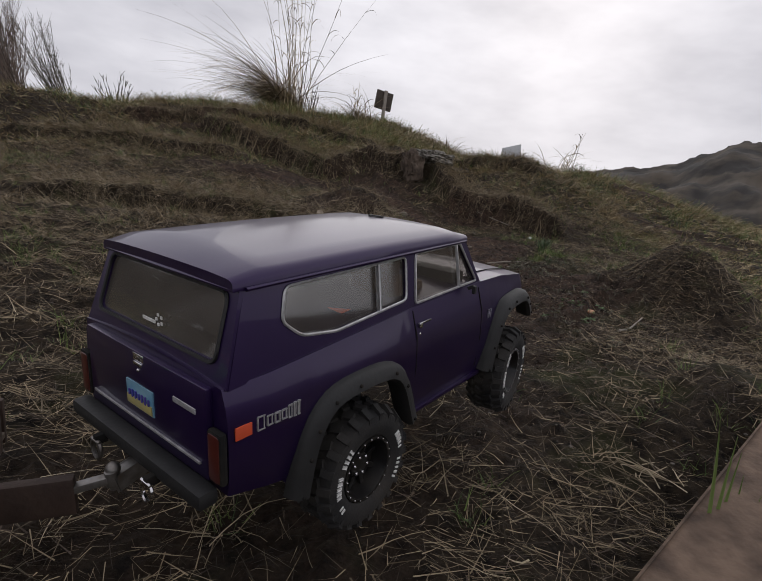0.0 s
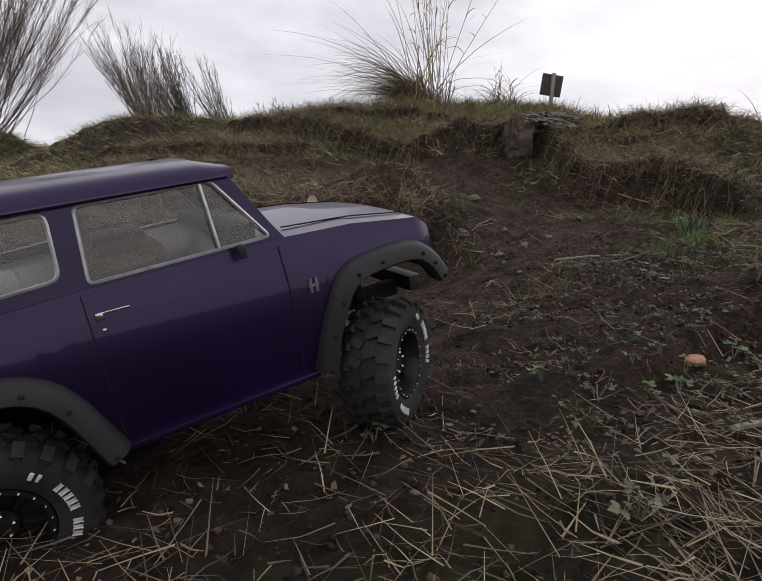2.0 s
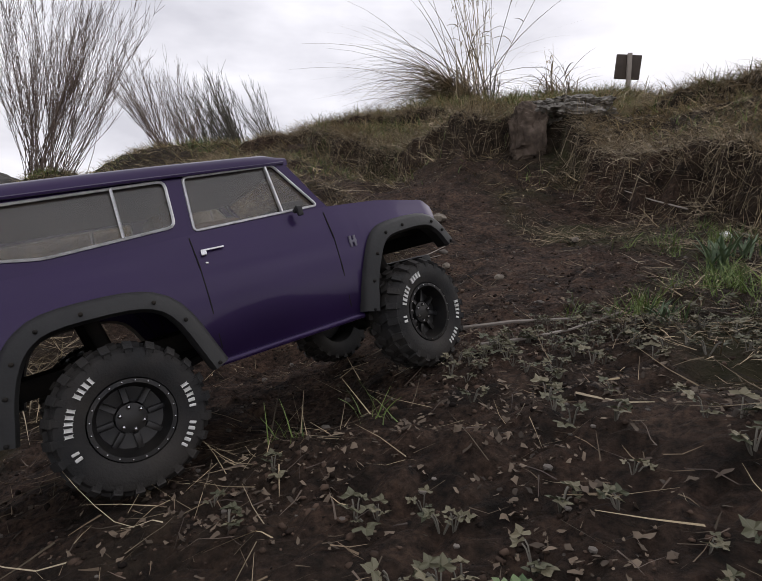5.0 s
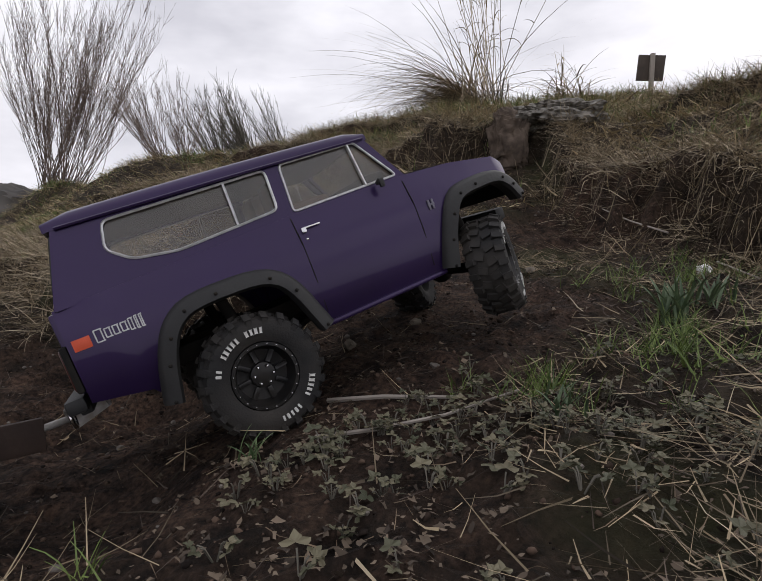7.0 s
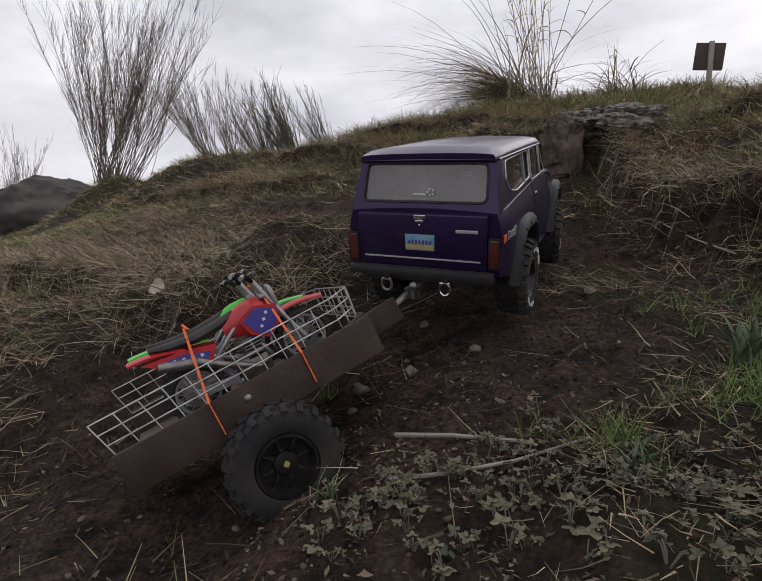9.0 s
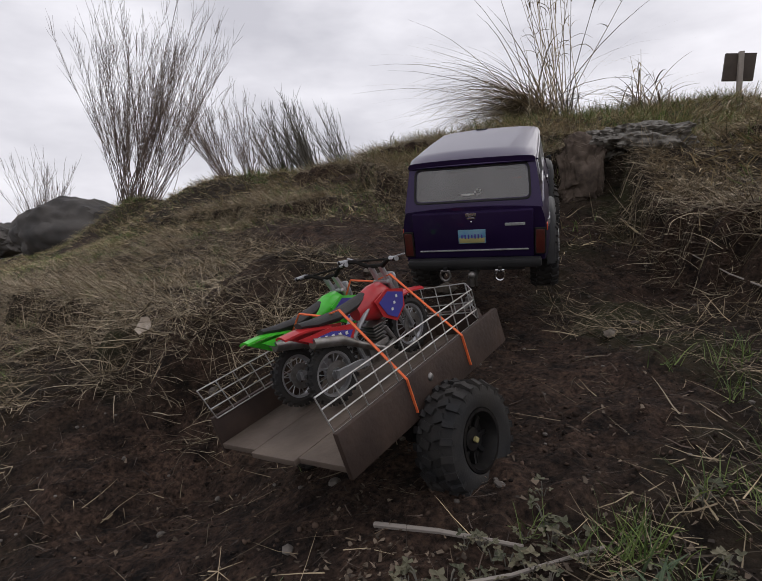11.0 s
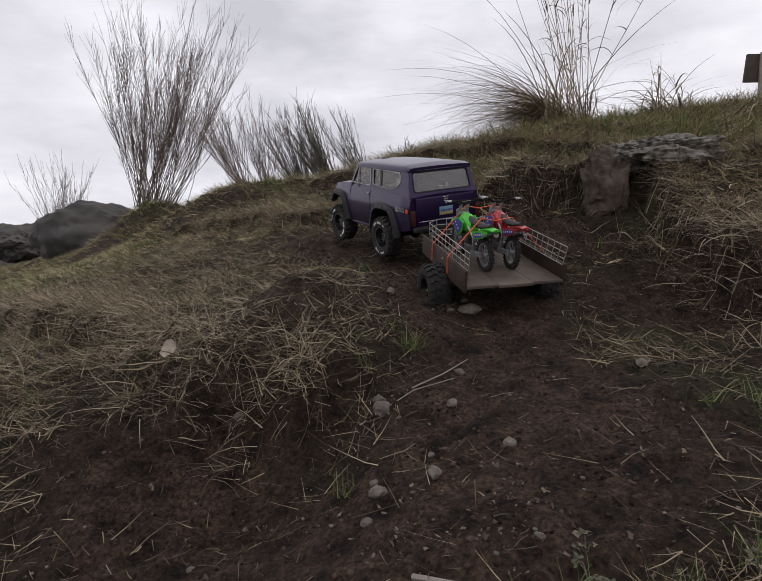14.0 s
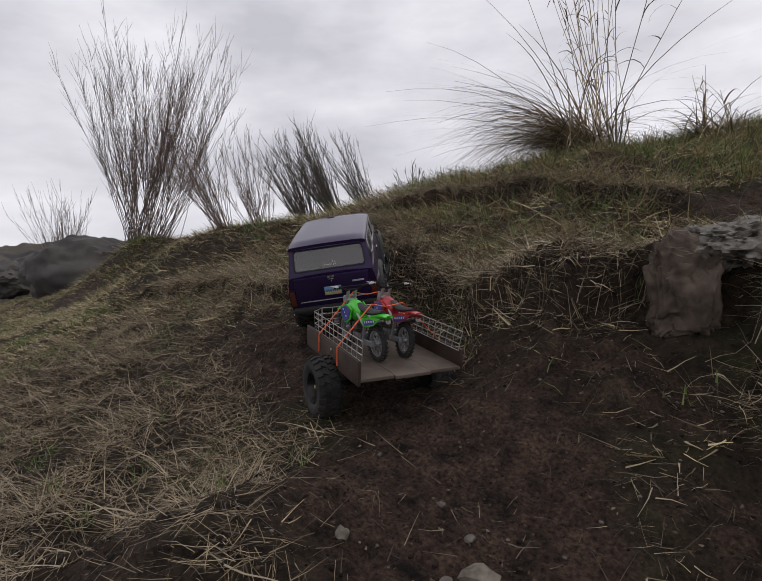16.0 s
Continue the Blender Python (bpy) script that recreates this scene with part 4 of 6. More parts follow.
    for y in (-0.04, 0.04):
        bar(bm, (-0.27, y, 0.088), (0.198, y, 0.094), 0.008, 0.016, 0.001)
    box(bm, -0.06, 0, 0.082, 0.10, 0.06, 0.026, 0.004)
    for c in (REAR_ARCH, FRONT_ARCH):
        box(bm, c, 0, 0.140, 0.10, 0.15, 0.010, 0.003)
        for y in (-0.062, 0.062):
            tube(bm, [(c + 0.01, y, 0.060), (c - 0.004, y * 0.95, 0.132)], 0.006, 10)
    part("chassis", bm, CHASSIS, truck, "black ladder chassis")
    for c in (REAR_ARCH, FRONT_ARCH):
        bm = bmesh.new()
        tube(bm, [(c, -0.088, 0.052), (c, 0.088, 0.052)], 0.006, 10)
        bmesh.ops.create_icosphere(bm, subdivisions=2, radius=0.016, matrix=Matrix.Translation((c, 0.012, 0.052)))
        bar(bm, (c, -0.05, 0.055), (c * 0.25, -0.035, 0.078), 0.006, 0.006, 0.001)
        bar(bm, (c, 0.05, 0.055), (c * 0.25, 0.035, 0.078), 0.006, 0.006, 0.001)
        part("axle", bm, CHASSIS, truck)
    wheels = []
    for x, y in ((REAR_ARCH, -0.1005), (REAR_ARCH, 0.1005), (FRONT_ARCH, -0.1005), (FRONT_ARCH, 0.1005)):
        wheels.append((wheel(truck, "wheel", True, RIM, Matrix.Translation((x, y, 0.0515)), y > 0), x, y))
    return truck, wheels


toy_truck, truck_wheels = build_truck()

# ---- the toy trailer, its origin at the hitch ----
BED = pose(0, 0, -0.002, 0, 5.4, 0)
BED_FRONT, BED_BACK, BED_HALF, BOARD_H = -0.095, -0.368, 0.098, 0.036


def wire_panel(bm, pts_low, pts_high, rows, step, r=0.0008):
    """Wire mesh between two polylines of equal count."""
    lo, hi = [Vector(p) for p in pts_low], [Vector(p) for p in pts_high]
    for k in range(rows + 1):
        t = k / rows
        tube(bm, [a.lerp(b, t) for a, b in zip(lo, hi)], r, 5)
    for a, b, c, d in zip(lo, lo[1:], hi, hi[1:]):
        n = max(1, round((b - a).length / step))
        for i in range(n + 1):
            t = i / n
            tube(bm, [a.lerp(b, t), c.lerp(d, t)], r * 0.9, 5)


def build_trailer():
    trailer = tagged(new("toy_trailer"), "home-made brown wooden toy trailer with wire mesh rails", "toy trailer")
    length, mid = BED_FRONT - BED_BACK, (BED_FRONT + BED_BACK) / 2
    for k, w in enumerate((0.062, 0.068, 0.062)):
        y = (-0.0655, 0.0, 0.0655)[k]
        bm = bmesh.new()
        box(bm, mid - 0.002 * (k % 2), y, -0.003, length + 0.006 * (k % 2), w, 0.006, 0.0012, BED)
        part("deck_plank", bm, DECK, trailer, "worn brown deck plank")
    for sign in (-1, 1):
        bm = bmesh.new()
        box(bm, mid, sign * BED_HALF, BOARD_H / 2 - 0.009, length, 0.006, BOARD_H + 0.006, 0.0015, BED)
        board = part("side_board", bm, WOOD, trailer, "dark stained wooden side board")
        bm = bmesh.new()
        bmesh.ops.create_icosphere(bm, subdivisions=2, radius=0.0042, matrix=BED @ Matrix.Translation((-0.242, sign * (BED_HALF + 0.003), 0.016)) @ Matrix.Diagonal((1, 0.5, 1, 1)))
        part("bolt", bm, STEEL, board, "steel bolt head")
        bm = bmesh.new()
        zl, zh = BOARD_H - 0.008, BOARD_H + 0.028
        wire_panel(bm, [BED @ Vector((BED_BACK + 0.004, sign * (BED_HALF - 0.005), zl)), BED @ Vector((BED_FRONT - 0.03, sign * (BED_HALF - 0.005), zl)), BED @ Vector((BED_FRONT - 0.004, sign * (BED_HALF - 0.030), zl))],
                   [BED @ Vector((BED_BACK - 0.004, sign * (BED_HALF - 0.003), zh)), BED @ Vector((BED_FRONT - 0.03, sign * (BED_HALF - 0.003), zh)), BED @ Vector((BED_FRONT - 0.002, sign * (BED_HALF - 0.028), zh))], 3, 0.021)
        part("wire_rail", bm, WIRE, trailer, "silver wire mesh rail")
    bm = bmesh.new()
    wire_panel(bm, [BED @ Vector((BED_FRONT - 0.003, -0.068, BOARD_H - 0.008)), BED @ Vector((BED_FRONT - 0.003, 0.068, BOARD_H - 0.008))],
               [BED @ Vector((BED_FRONT, -0.068, BOARD_H + 0.028)), BED @ Vector((BED_FRONT, 0.068, BOARD_H + 0.028))], 3, 0.021)
    part("wire_front", bm, WIRE, trailer, "silver wire mesh front rail")
    bm = bmesh.new()
    box(bm, BED_FRONT + 0.002, 0, BOARD_H / 2 - 0.006, 0.006, 0.15, BOARD_H, 0.0015, BED)
    for sign in (-1, 1):
        bar(bm, BED @ Vector((BED_FRONT - 0.032, sign * BED_HALF, BOARD_H / 2 - 0.006)), BED @ Vector((BED_FRONT + 0.002, sign * 0.073, BOARD_H / 2 - 0.006)), 0.006, BOARD_H, 0.001)
    part("front_board", bm, WOOD, trailer, "dark stained front board with angled corners")
    bm = bmesh.new()
    bar(bm, (-0.135, 0, 0.004), (-0.022, 0, 0.000), 0.009, 0.031, 0.002)
    part("tongue", bm, WOOD, trailer, "thick wooden drawbar")
    bm = bmesh.new()
    bar(bm, (-0.030, 0, 0.004), (0.003, 0, 0.009), 0.008, 0.006, 0.001)
    tube(bm, [(0.003, 0, 0.003), (0.003, 0, 0.015)], 0.005, 10)
    part("coupler", bm, STEEL, trailer, "small steel coupler")
    bm = bmesh.new()
    tube(bm, [(-0.244, -0.108, -0.030), (-0.244, 0.108, -0.030)], 0.005, 10)
    for y in (-0.06, 0.06):
        box(bm, -0.244, y, -0.010, 0.03, 0.012, 0.040, 0.002)
    part("axle", bm, CHASSIS, trailer, "black trailer axle")
    wheels = []
    for y in (-0.118, 0.118):
        hub = wheel(trailer, "wheel", False, RIM, Matrix.Translation((-0.244, y, -0.030)), y > 0)
        bm = bmesh.new()
        box(bm, 0, -0.0125 if y < 0 else 0.0125, 0, 0.0055, 0.004, 0.0055, 0.0015)
        part("hub_cap", bm, PLATE_YELLOW, hub, "small brass hub cap")
        wheels.append((hub, -0.244, y))
    return trailer, wheels


toy_trailer, trailer_wheels = build_trailer()


def build_bike(plastic, tail, label):
    """A toy dirt bike: origin on the deck under its middle, x forward."""
    bike = tagged(new("toy_dirt_bike"), label, "toy motorcycle", "dirt bikes on the trailer")
    fw, rw, rad = Vector((0.066, 0, 0.034)), Vector((-0.064, 0, 0.033)), 0.033
    for c, r in ((fw, 0.034), (rw, 0.033)):
        hub = new("bike_wheel")
        hub.parent = bike
        hub.matrix_basis = Matrix.Translation(c)
        bm = bmesh.new()
        revolve(bm, [(r - 0.0095, 0.003), (r - 0.006, 0.0052), (r - 0.002, 0.0045), (r - 0.0005, 0.0), (r - 0.002, -0.0045), (r - 0.006, -0.0052), (r - 0.0095, -0.003)], 36, True)
        for k in range(26):
            for y in (-0.003, 0.003):
                box(bm, 0, 0, 0, 0.0028, 0.0036, 0.0036, 0, Matrix.Rotation(2 * math.pi * (k + (y > 0) * 0.5) / 26, 4, "Y") @ Matrix.Translation((r - 0.0005, y, 0)))
        part("tyre", bm, RUBBER, hub)
        bm = bmesh.new()
        revolve(bm, [(r - 0.0115, 0.003), (r - 0.0088, 0.0036), (r - 0.0088, -0.0036), (r - 0.0115, -0.003)], 32, True)
        revolve(bm, [(0.0, 0.0055), (0.005, 0.005), (0.005, -0.005), (0.0, -0.0055)], 14)
        for k in range(16):
            a = 2 * math.pi * k / 16
            tube(bm, [(0.004 * math.cos(a + 0.4), 0.003 * (-1) ** k, 0.004 * math.sin(a + 0.4)), ((r - 0.010) * math.cos(a), 0, (r - 0.010) * math.sin(a))], 0.0006, 4, False)
        part("spoked_rim", bm, BIKE_SILVER, hub, "silver spoked rim")
        bm = bmesh.new()
        revolve(bm, [(0.007, -0.0062), (0.0145, -0.0062), (0.0145, -0.0070), (0.007, -0.0070)], 24, True)
        part("brake_disc", bm, STEEL, hub)
    bm = bmesh.new()
    for y in (-0.008, 0.008):
        tube(bm, [fw + Vector((0, y, 0)), fw + Vector((-0.012, y, 0.034))], 0.0026, 8)
        tube(bm, [fw + Vector((-0.012, y, 0.034)), fw + Vector((-0.028, y, 0.084))], 0.0034, 8)
    box(bm, 0, 0, 0, 0.010, 0.022, 0.004, 0.001, Matrix.Translation(fw + Vector((-0.023, 0, 0.064))))
    part("fork", bm, BIKE_SILVER, bike, "silver front fork")
    bm = bmesh.new()
    h = fw + Vector((-0.028, 0, 0.088))
    tube(bm, [h + Vector((-0.012, -0.046, 0.006)), h + Vector((-0.004, -0.026, 0.004)), h + Vector((0, -0.012, -0.004)), h + Vector((0, 0.012, -0.004)), h + Vector((-0.004, 0.026, 0.004)), h + Vector((-0.012, 0.046, 0.006))], 0.0026, 8)
    tube(bm, [h + Vector((-0.003, -0.022, 0.004)), h + Vector((-0.003, 0.022, 0.004))], 0.0013, 8)
    bars_ = part("handlebar", bm, CHASSIS, bike, "black handlebar")
    for y in (-1, 1):
        bm = bmesh.new()
        tube(bm, [h + Vector((-0.012, y * 0.047, 0.006)), h + Vector((-0.008, y * 0.034, 0.006))], 0.0026, 8)
        part("grip", bm, BIKE_SILVER, bars_, "silver grip")
        bm = bmesh.new()
        tube(bm, [h + Vector((-0.002, y * 0.030, 0.005)), h + Vector((0.003, y * 0.046, 0.007))], 0.001, 6)
        part("lever", bm, BIKE_SILVER, bars_, "silver lever")
    bm = bmesh.new()
    tube(bm, [(0.036, 0, 0.094), (0.020, 0, 0.050), (0.010, 0, 0.022), (-0.022, 0, 0.020)], 0.0032, 8)
    for y in (-0.009, 0.009):
        tube(bm, [(0.036, 0, 0.092), (0.0, y, 0.080), (-0.030, y, 0.060), (-0.022, y, 0.022)], 0.0028, 8)
        tube(bm, [(-0.030, y, 0.062), (-0.078, y * 0.7, 0.078)], 0.0022, 8)
        bar(bm, (-0.020, y * 1.1, 0.028), (-0.066, y * 1.1, 0.033), 0.004, 0.007, 0.001)
    tube(bm, [(-0.036, 0, 0.032), (-0.034, 0, 0.072)], 0.0048, 10)
    part("bike_frame", bm, BIKE_SILVER, bike, "silver tube chassis with swingarm")
    bm = bmesh.new()
    box(bm, 0.002, 0, 0.030, 0.036, 0.022, 0.022, 0.004)
    for k in range(5):
        box(bm, 0.010, 0, 0.044 + k * 0.0036, 0.022, 0.021, 0.0018, 0.0005)
    part("engine", bm, STEEL, bike, "finned grey engine block")
    bm = bmesh.new()
    tube(bm, [(0.018, -0.010, 0.050), (0.024, -0.013, 0.034), (0.006, -0.015, 0.030), (-0.030, -0.014, 0.052), (-0.050, -0.013, 0.066)], [0.003, 0.003, 0.003, 0.004, 0.0055], 10)
    tube(bm, [(-0.050, -0.013, 0.066), (-0.086, -0.012, 0.078)], [0.0060, 0.0056], 12)
    part("exhaust", bm, STEEL, bike, "bent steel exhaust with a muffler")
    # bodywork
    bm = bmesh.new()
    rows = []
    for x, zc, w, hgt in ((0.044, 0.080, 0.010, 0.012), (0.034, 0.082, 0.0145, 0.019), (0.018, 0.080, 0.0150, 0.021), (0.002, 0.081, 0.0120, 0.016), (-0.012, 0.080, 0.0085, 0.009)):
        rows.append([bm.verts.new((x, w * math.cos(a), zc + hgt * math.sin(a))) for a in [2 * math.pi * k / 14 for k in range(14)]])
    for a, b in zip(rows, rows[1:]):
        for k in range(14):
            bm.faces.new((a[k], a[(k + 1) % 14], b[(k + 1) % 14], b[k]))
    bm.faces.new(rows[0][::-1]), bm.faces.new(rows[-1])
    bmesh.ops.recalc_face_normals(bm, faces=bm.faces[:])
    tank = part("tank", bm, plastic, bike)
    for y in (-1, 1):
        bm = bmesh.new()
        plate(bm, [(0.050, 0.086), (0.026, 0.094), (0.006, 0.086), (0.012, 0.066), (0.030, 0.054), (0.046, 0.066)], [], lambda u, v: Vector((u, y * (0.0155 + 0.004 * (u - 0.006) / 0.04), v)), Vector((0, y * 0.0018, 0)))
        shroud = part("shroud", bm, plastic, bike)
        bm = bmesh.new()
        plate(bm, [(0.047, 0.083), (0.026, 0.091), (0.010, 0.083), (0.018, 0.066), (0.030, 0.058), (0.043, 0.068)], [], lambda u, v: Vector((u, y * (0.0178 + 0.004 * (u - 0.006) / 0.04), v)), Vector((0, y * 0.0008, 0)))
        part("graphic", bm, BIKE_BLUE, shroud, "blue graphic")
        bm = bmesh.new()
        for k in range(3):
            u, v = 0.036 - k * 0.005, 0.082 - k * 0.006
            box(bm, u, y * (0.0188 + 0.004 * (u - 0.006) / 0.04), v, 0.0030, 0.0008, 0.0030, 0, None)
        part("white_marks", bm, WHITE, shroud, "small white stars")
        bm = bmesh.new()
        plate(bm, [(-0.024, 0.074), (-0.036, 0.060), (-0.074, 0.070), (-0.100, 0.088), (-0.060, 0.084)], [], lambda u, v: Vector((u, y * 0.0115, v)), Vector((0, y * 0.0018, 0)))
        side = part("side_panel", bm, plastic, bike)
        bm = bmesh.new()
        plate(bm, [(-0.032, 0.070), (-0.040, 0.063), (-0.072, 0.072), (-0.086, 0.082), (-0.060, 0.080)], [], lambda u, v: Vector((u, y * 0.0133, v)), Vector((0, y * 0.0006, 0)))
        part("graphic", bm, BIKE_BLUE, side, "blue graphic")
        bm = bmesh.new()
        for k in range(5):
            box(bm, -0.042 - k * 0.009, y * 0.0142, 0.0705 + k * 0.0022, 0.0034, 0.0007, 0.0034)
        part("white_marks", bm, WHITE, side, "small white stars")
    for nm_, x0, x1, z0, z1, w0, w1, t in (("rear_fender", -0.055, -0.112, 0.086, 0.096, 0.010, 0.008, 0.0022), ("front_fender", 0.046, 0.104, 0.076, 0.070, 0.009, 0.006, 0.002)):
        bm = bmesh.new()
        ra = [bm.verts.new((x0 + (x1 - x0) * i / 6, w * (w0 + (w1 - w0) * i / 6), z0 + (z1 - z0) * i / 6 + 0.003 * math.sin(math.pi * i / 6) - 0.0025 * w * w + dz)) for dz in (0, -t) for i in range(7) for w in (-1, -0.5, 0, 0.5, 1)]
        for layer in range(2):
            for i in range(6):
                for k in range(4):
                    o = layer * 35 + i * 5 + k
                    bm.faces.new((ra[o], ra[o + 1], ra[o + 6], ra[o + 5]) if layer == 0 else (ra[o], ra[o + 5], ra[o + 6], ra[o + 1]))
        for i in range(6):
            for k in (0, 4):
                bm.faces.new((ra[i * 5 + k], ra[i * 5 + 5 + k], ra[35 + i * 5 + 5 + k], ra[35 + i * 5 + k]))
        for k in range(4):
            for i in (0, 6):
                bm.faces.new((ra[i * 5 + k], ra[i * 5 + k + 1], ra[35 + i * 5 + k + 1], ra[35 + i * 5 + k]))
        bmesh.ops.recalc_face_normals(bm, faces=bm.faces[:])
        part(nm_, bm, tail, bike)
    bm = bmesh.new()
    rows = []
    for x, zc, w, hgt in ((0.006, 0.094, 0.006, 0.004), (-0.012, 0.090, 0.0095, 0.006), (-0.040, 0.088, 0.0110, 0.006), (-0.070, 0.092, 0.0100, 0.005), (-0.088, 0.097, 0.006, 0.003)):
        rows.append([bm.verts.new((x, w * math.cos(a), zc + hgt * math.sin(a))) for a in [2 * math.pi * k / 12 for k in range(12)]])
    for a, b in zip(rows, rows[1:]):
        for k in range(12):
            bm.faces.new((a[k], a[(k + 1) % 12], b[(k + 1) % 12], b[k]))
    bm.faces.new(rows[0][::-1]), bm.faces.new(rows[-1])
    bmesh.ops.recalc_face_normals(bm, faces=bm.faces[:])
    part("saddle", bm, SEAT_BLACK, bike, "black saddle")
    bm = bmesh.new()
    box(bm, 0.052, 0, 0.094, 0.006, 0.026, 0.024, 0.004, None)
    part("front_number_panel", bm, BIKE_SILVER, bike, "silver front panel")
    return bike


red_bike = build_bike(BIKE_RED, BIKE_RED, "red toy dirt bike with blue star graphics strapped to the trailer")
green_bike = build_bike(BIKE_GREEN, BIKE_GREEN, "green toy dirt bike with blue star graphics strapped to the trailer")
BIKE_SEATS = ((red_bike, BED @ pose(-0.218, -0.030, 0.0, 4, 0, -2)), (green_bike, BED @ pose(-0.222, 0.030, 0.0, -3, 0, 3)))


for bike, seat in BIKE_SEATS:
    bike.scale = (0.98, 0.98, 0.98)


def build_strap(x, z, xb):
    strap = tagged(new("tie_down_strap"), "orange elastic tie-down strap over the dirt bikes", "strap", "tie-down straps")
    bm = bmesh.new()
    pts = [(xb, -BED_HALF - 0.0042, -0.004), (xb, -BED_HALF - 0.0042, BOARD_H - 0.006), (x, -0.032, z), (x + 0.004, 0.0, z - 0.006), (x, 0.032, z + 0.001), (xb, BED_HALF + 0.0042, BOARD_H - 0.006), (xb, BED_HALF + 0.0042, -0.004)]
    for a, b in zip(pts, pts[1:]):
        bar(bm, BED @ Vector(a), BED @ Vector(b), 0.0025, 0.0012)
    part("webbing", bm, ORANGE, strap)
    return strap


straps = [build_strap(-0.264, 0.100, -0.275), build_strap(-0.176, 0.108, -0.176)]


# ---- grass, litter and plants ----
rng = np.random.default_rng(7)


def near_z(x, y):
    """Ground heights at many places."""
    i = np.clip(np.searchsorted(GX, x) - 1, 0, nx - 2)
    j = np.clip(np.searchsorted(GY, y) - 1, 0, ny - 2)
    u, v = (x - GX[i]) / (GX[i + 1] - GX[i]), (y - GY[j]) / (GY[j + 1] - GY[j])
    return MZ[j, i] * (1 - u) * (1 - v) + MZ[j, i + 1] * u * (1 - v) + MZ[j + 1, i] * (1 - u) * v + MZ[j + 1, i + 1] * u * v


def downhill(x, y):
    e = 0.05
    gx, gy = (slope(x + e, y) - slope(x - e, y)) / (2 * e), (slope(x, y + e) - slope(x, y - e)) / (2 * e)
    return -gx, -gy


def fast_mesh(name, verts, quads, tris, mat, label, category):
    me = bpy.data.meshes.new(name)
    loops = np.concatenate([quads.ravel(), tris.ravel()]).astype(np.int32)
    starts = np.concatenate([np.arange(len(quads)) * 4, len(quads) * 4 + np.arange(len(tris)) * 3]).astype(np.int32)
    me.vertices.add(len(verts))
    me.vertices.foreach_set("co", verts.astype(np.float32).ravel())
    me.loops.add(len(loops))
    me.loops.foreach_set("vertex_index", loops)
    me.polygons.add(len(starts))
    me.polygons.foreach_set("loop_start", starts)
    me.update(calc_edges=True)
    me.validate()
    me.materials.append(mat)
    return tagged(new(name, me), label, category, kind="stuff")


def blades(name, x, y, angle, lean, length, width, curl, mat, label, category="grass", seg=3, z=None, follow=True):
    """Many bent ribbons. lean: from upright, radians at the root; curl: added along the blade."""
    n = len(x)
    z0 = near_z(x, y) if z is None else z
    k = np.arange(seg + 1) / seg
    th = lean[:, None] + curl[:, None] * k[None, :]
    step = (length / seg)[:, None]
    r = np.concatenate([np.zeros((n, 1)), np.cumsum(np.sin(th[:, :-1]) * step, 1)], 1)
    h = np.concatenate([np.zeros((n, 1)), np.cumsum(np.cos(th[:, :-1]) * step, 1)], 1)
    px, py = x[:, None] + r * np.cos(angle)[:, None], y[:, None] + r * np.sin(angle)[:, None]
    pz = z0[:, None] - 0.002 + h
    if follow:
        gz = near_z(px.ravel(), py.ravel()).reshape(px.shape)
        pz = np.maximum(pz, gz + 0.0015 + 0.004 * rng.random((n, 1)))
    twist = angle + math.pi / 2 + rng.normal(0, 0.7, n)
    wv = width[:, None] * np.linspace(1.0, 0.25, seg + 1)[None, :] * 0.5
    ox, oy = np.cos(twist)[:, None] * wv, np.sin(twist)[:, None] * wv
    oz = rng.normal(0, 0.45, n)[:, None] * wv
    verts = np.stack([np.stack([px - ox, py - oy, pz - oz], -1), np.stack([px + ox, py + oy, pz + oz], -1)], 2)
    base = (np.arange(n) * (seg + 1) * 2)[:, None]
    q = np.concatenate([base + np.array([[2 * i, 2 * i + 1, 2 * i + 3, 2 * i + 2]]) for i in range(seg)], 0)
    return fast_mesh(name, verts.reshape(-1, 3), q, np.zeros((0, 3), int), mat, label, category)


def scatter(n, x0, x1, y0, y1, power=1.5, least=0.0):
    x, y = rng.uniform(x0, x1, n), rng.uniform(y0, y1, n)
    keep = (rng.random(n) < np.maximum(cover(x, y) ** power, least)) & (((x - 0.14) / 0.15) ** 2 + ((y - 2.93) / 0.10) ** 2 > 1)
    return x[keep], y[keep]


def tufts(cx, cy, count, radius):
    x = np.repeat(cx, count) + rng.normal(0, radius, len(cx) * count)
    y = np.repeat(cy, count) + rng.normal(0, radius, len(cx) * count)
    return x, y


def downward(x, y, jitter):
    gx, gy = downhill(x, y)
    return np.arctan2(gy, gx) + rng.normal(0, jitter, len(x))


def patch(x, y, s=2.2, ph=0.0):
    return 0.5 + 0.25 * np.sin(x * s * 2.1 + ph + 1.7 * np.sin(y * s)) + 0.25 * np.sin(y * s * 1.7 - ph + 1.3 * np.sin(x * s * 1.6))


def blotch(x, y, s, ph=0.0):
    """Uneven patches of about 1/s metres, from 0 to 1."""
    u, v = x * s + 0.8 * np.sin(y * s * 1.9 + ph), y * s + 0.8 * np.sin(x * s * 1.7 - ph)
    w = np.sin(u * 3.1 + ph) + np.sin(v * 3.7 - ph * 2) + np.sin((u + v) * 2.3 + ph * 3) + np.sin((u - v * 1.3) * 4.1 + ph) + 0.7 * np.sin((u * 1.7 + v) * 6.3)
    return np.clip(0.5 + w / 6.0, 0, 1)


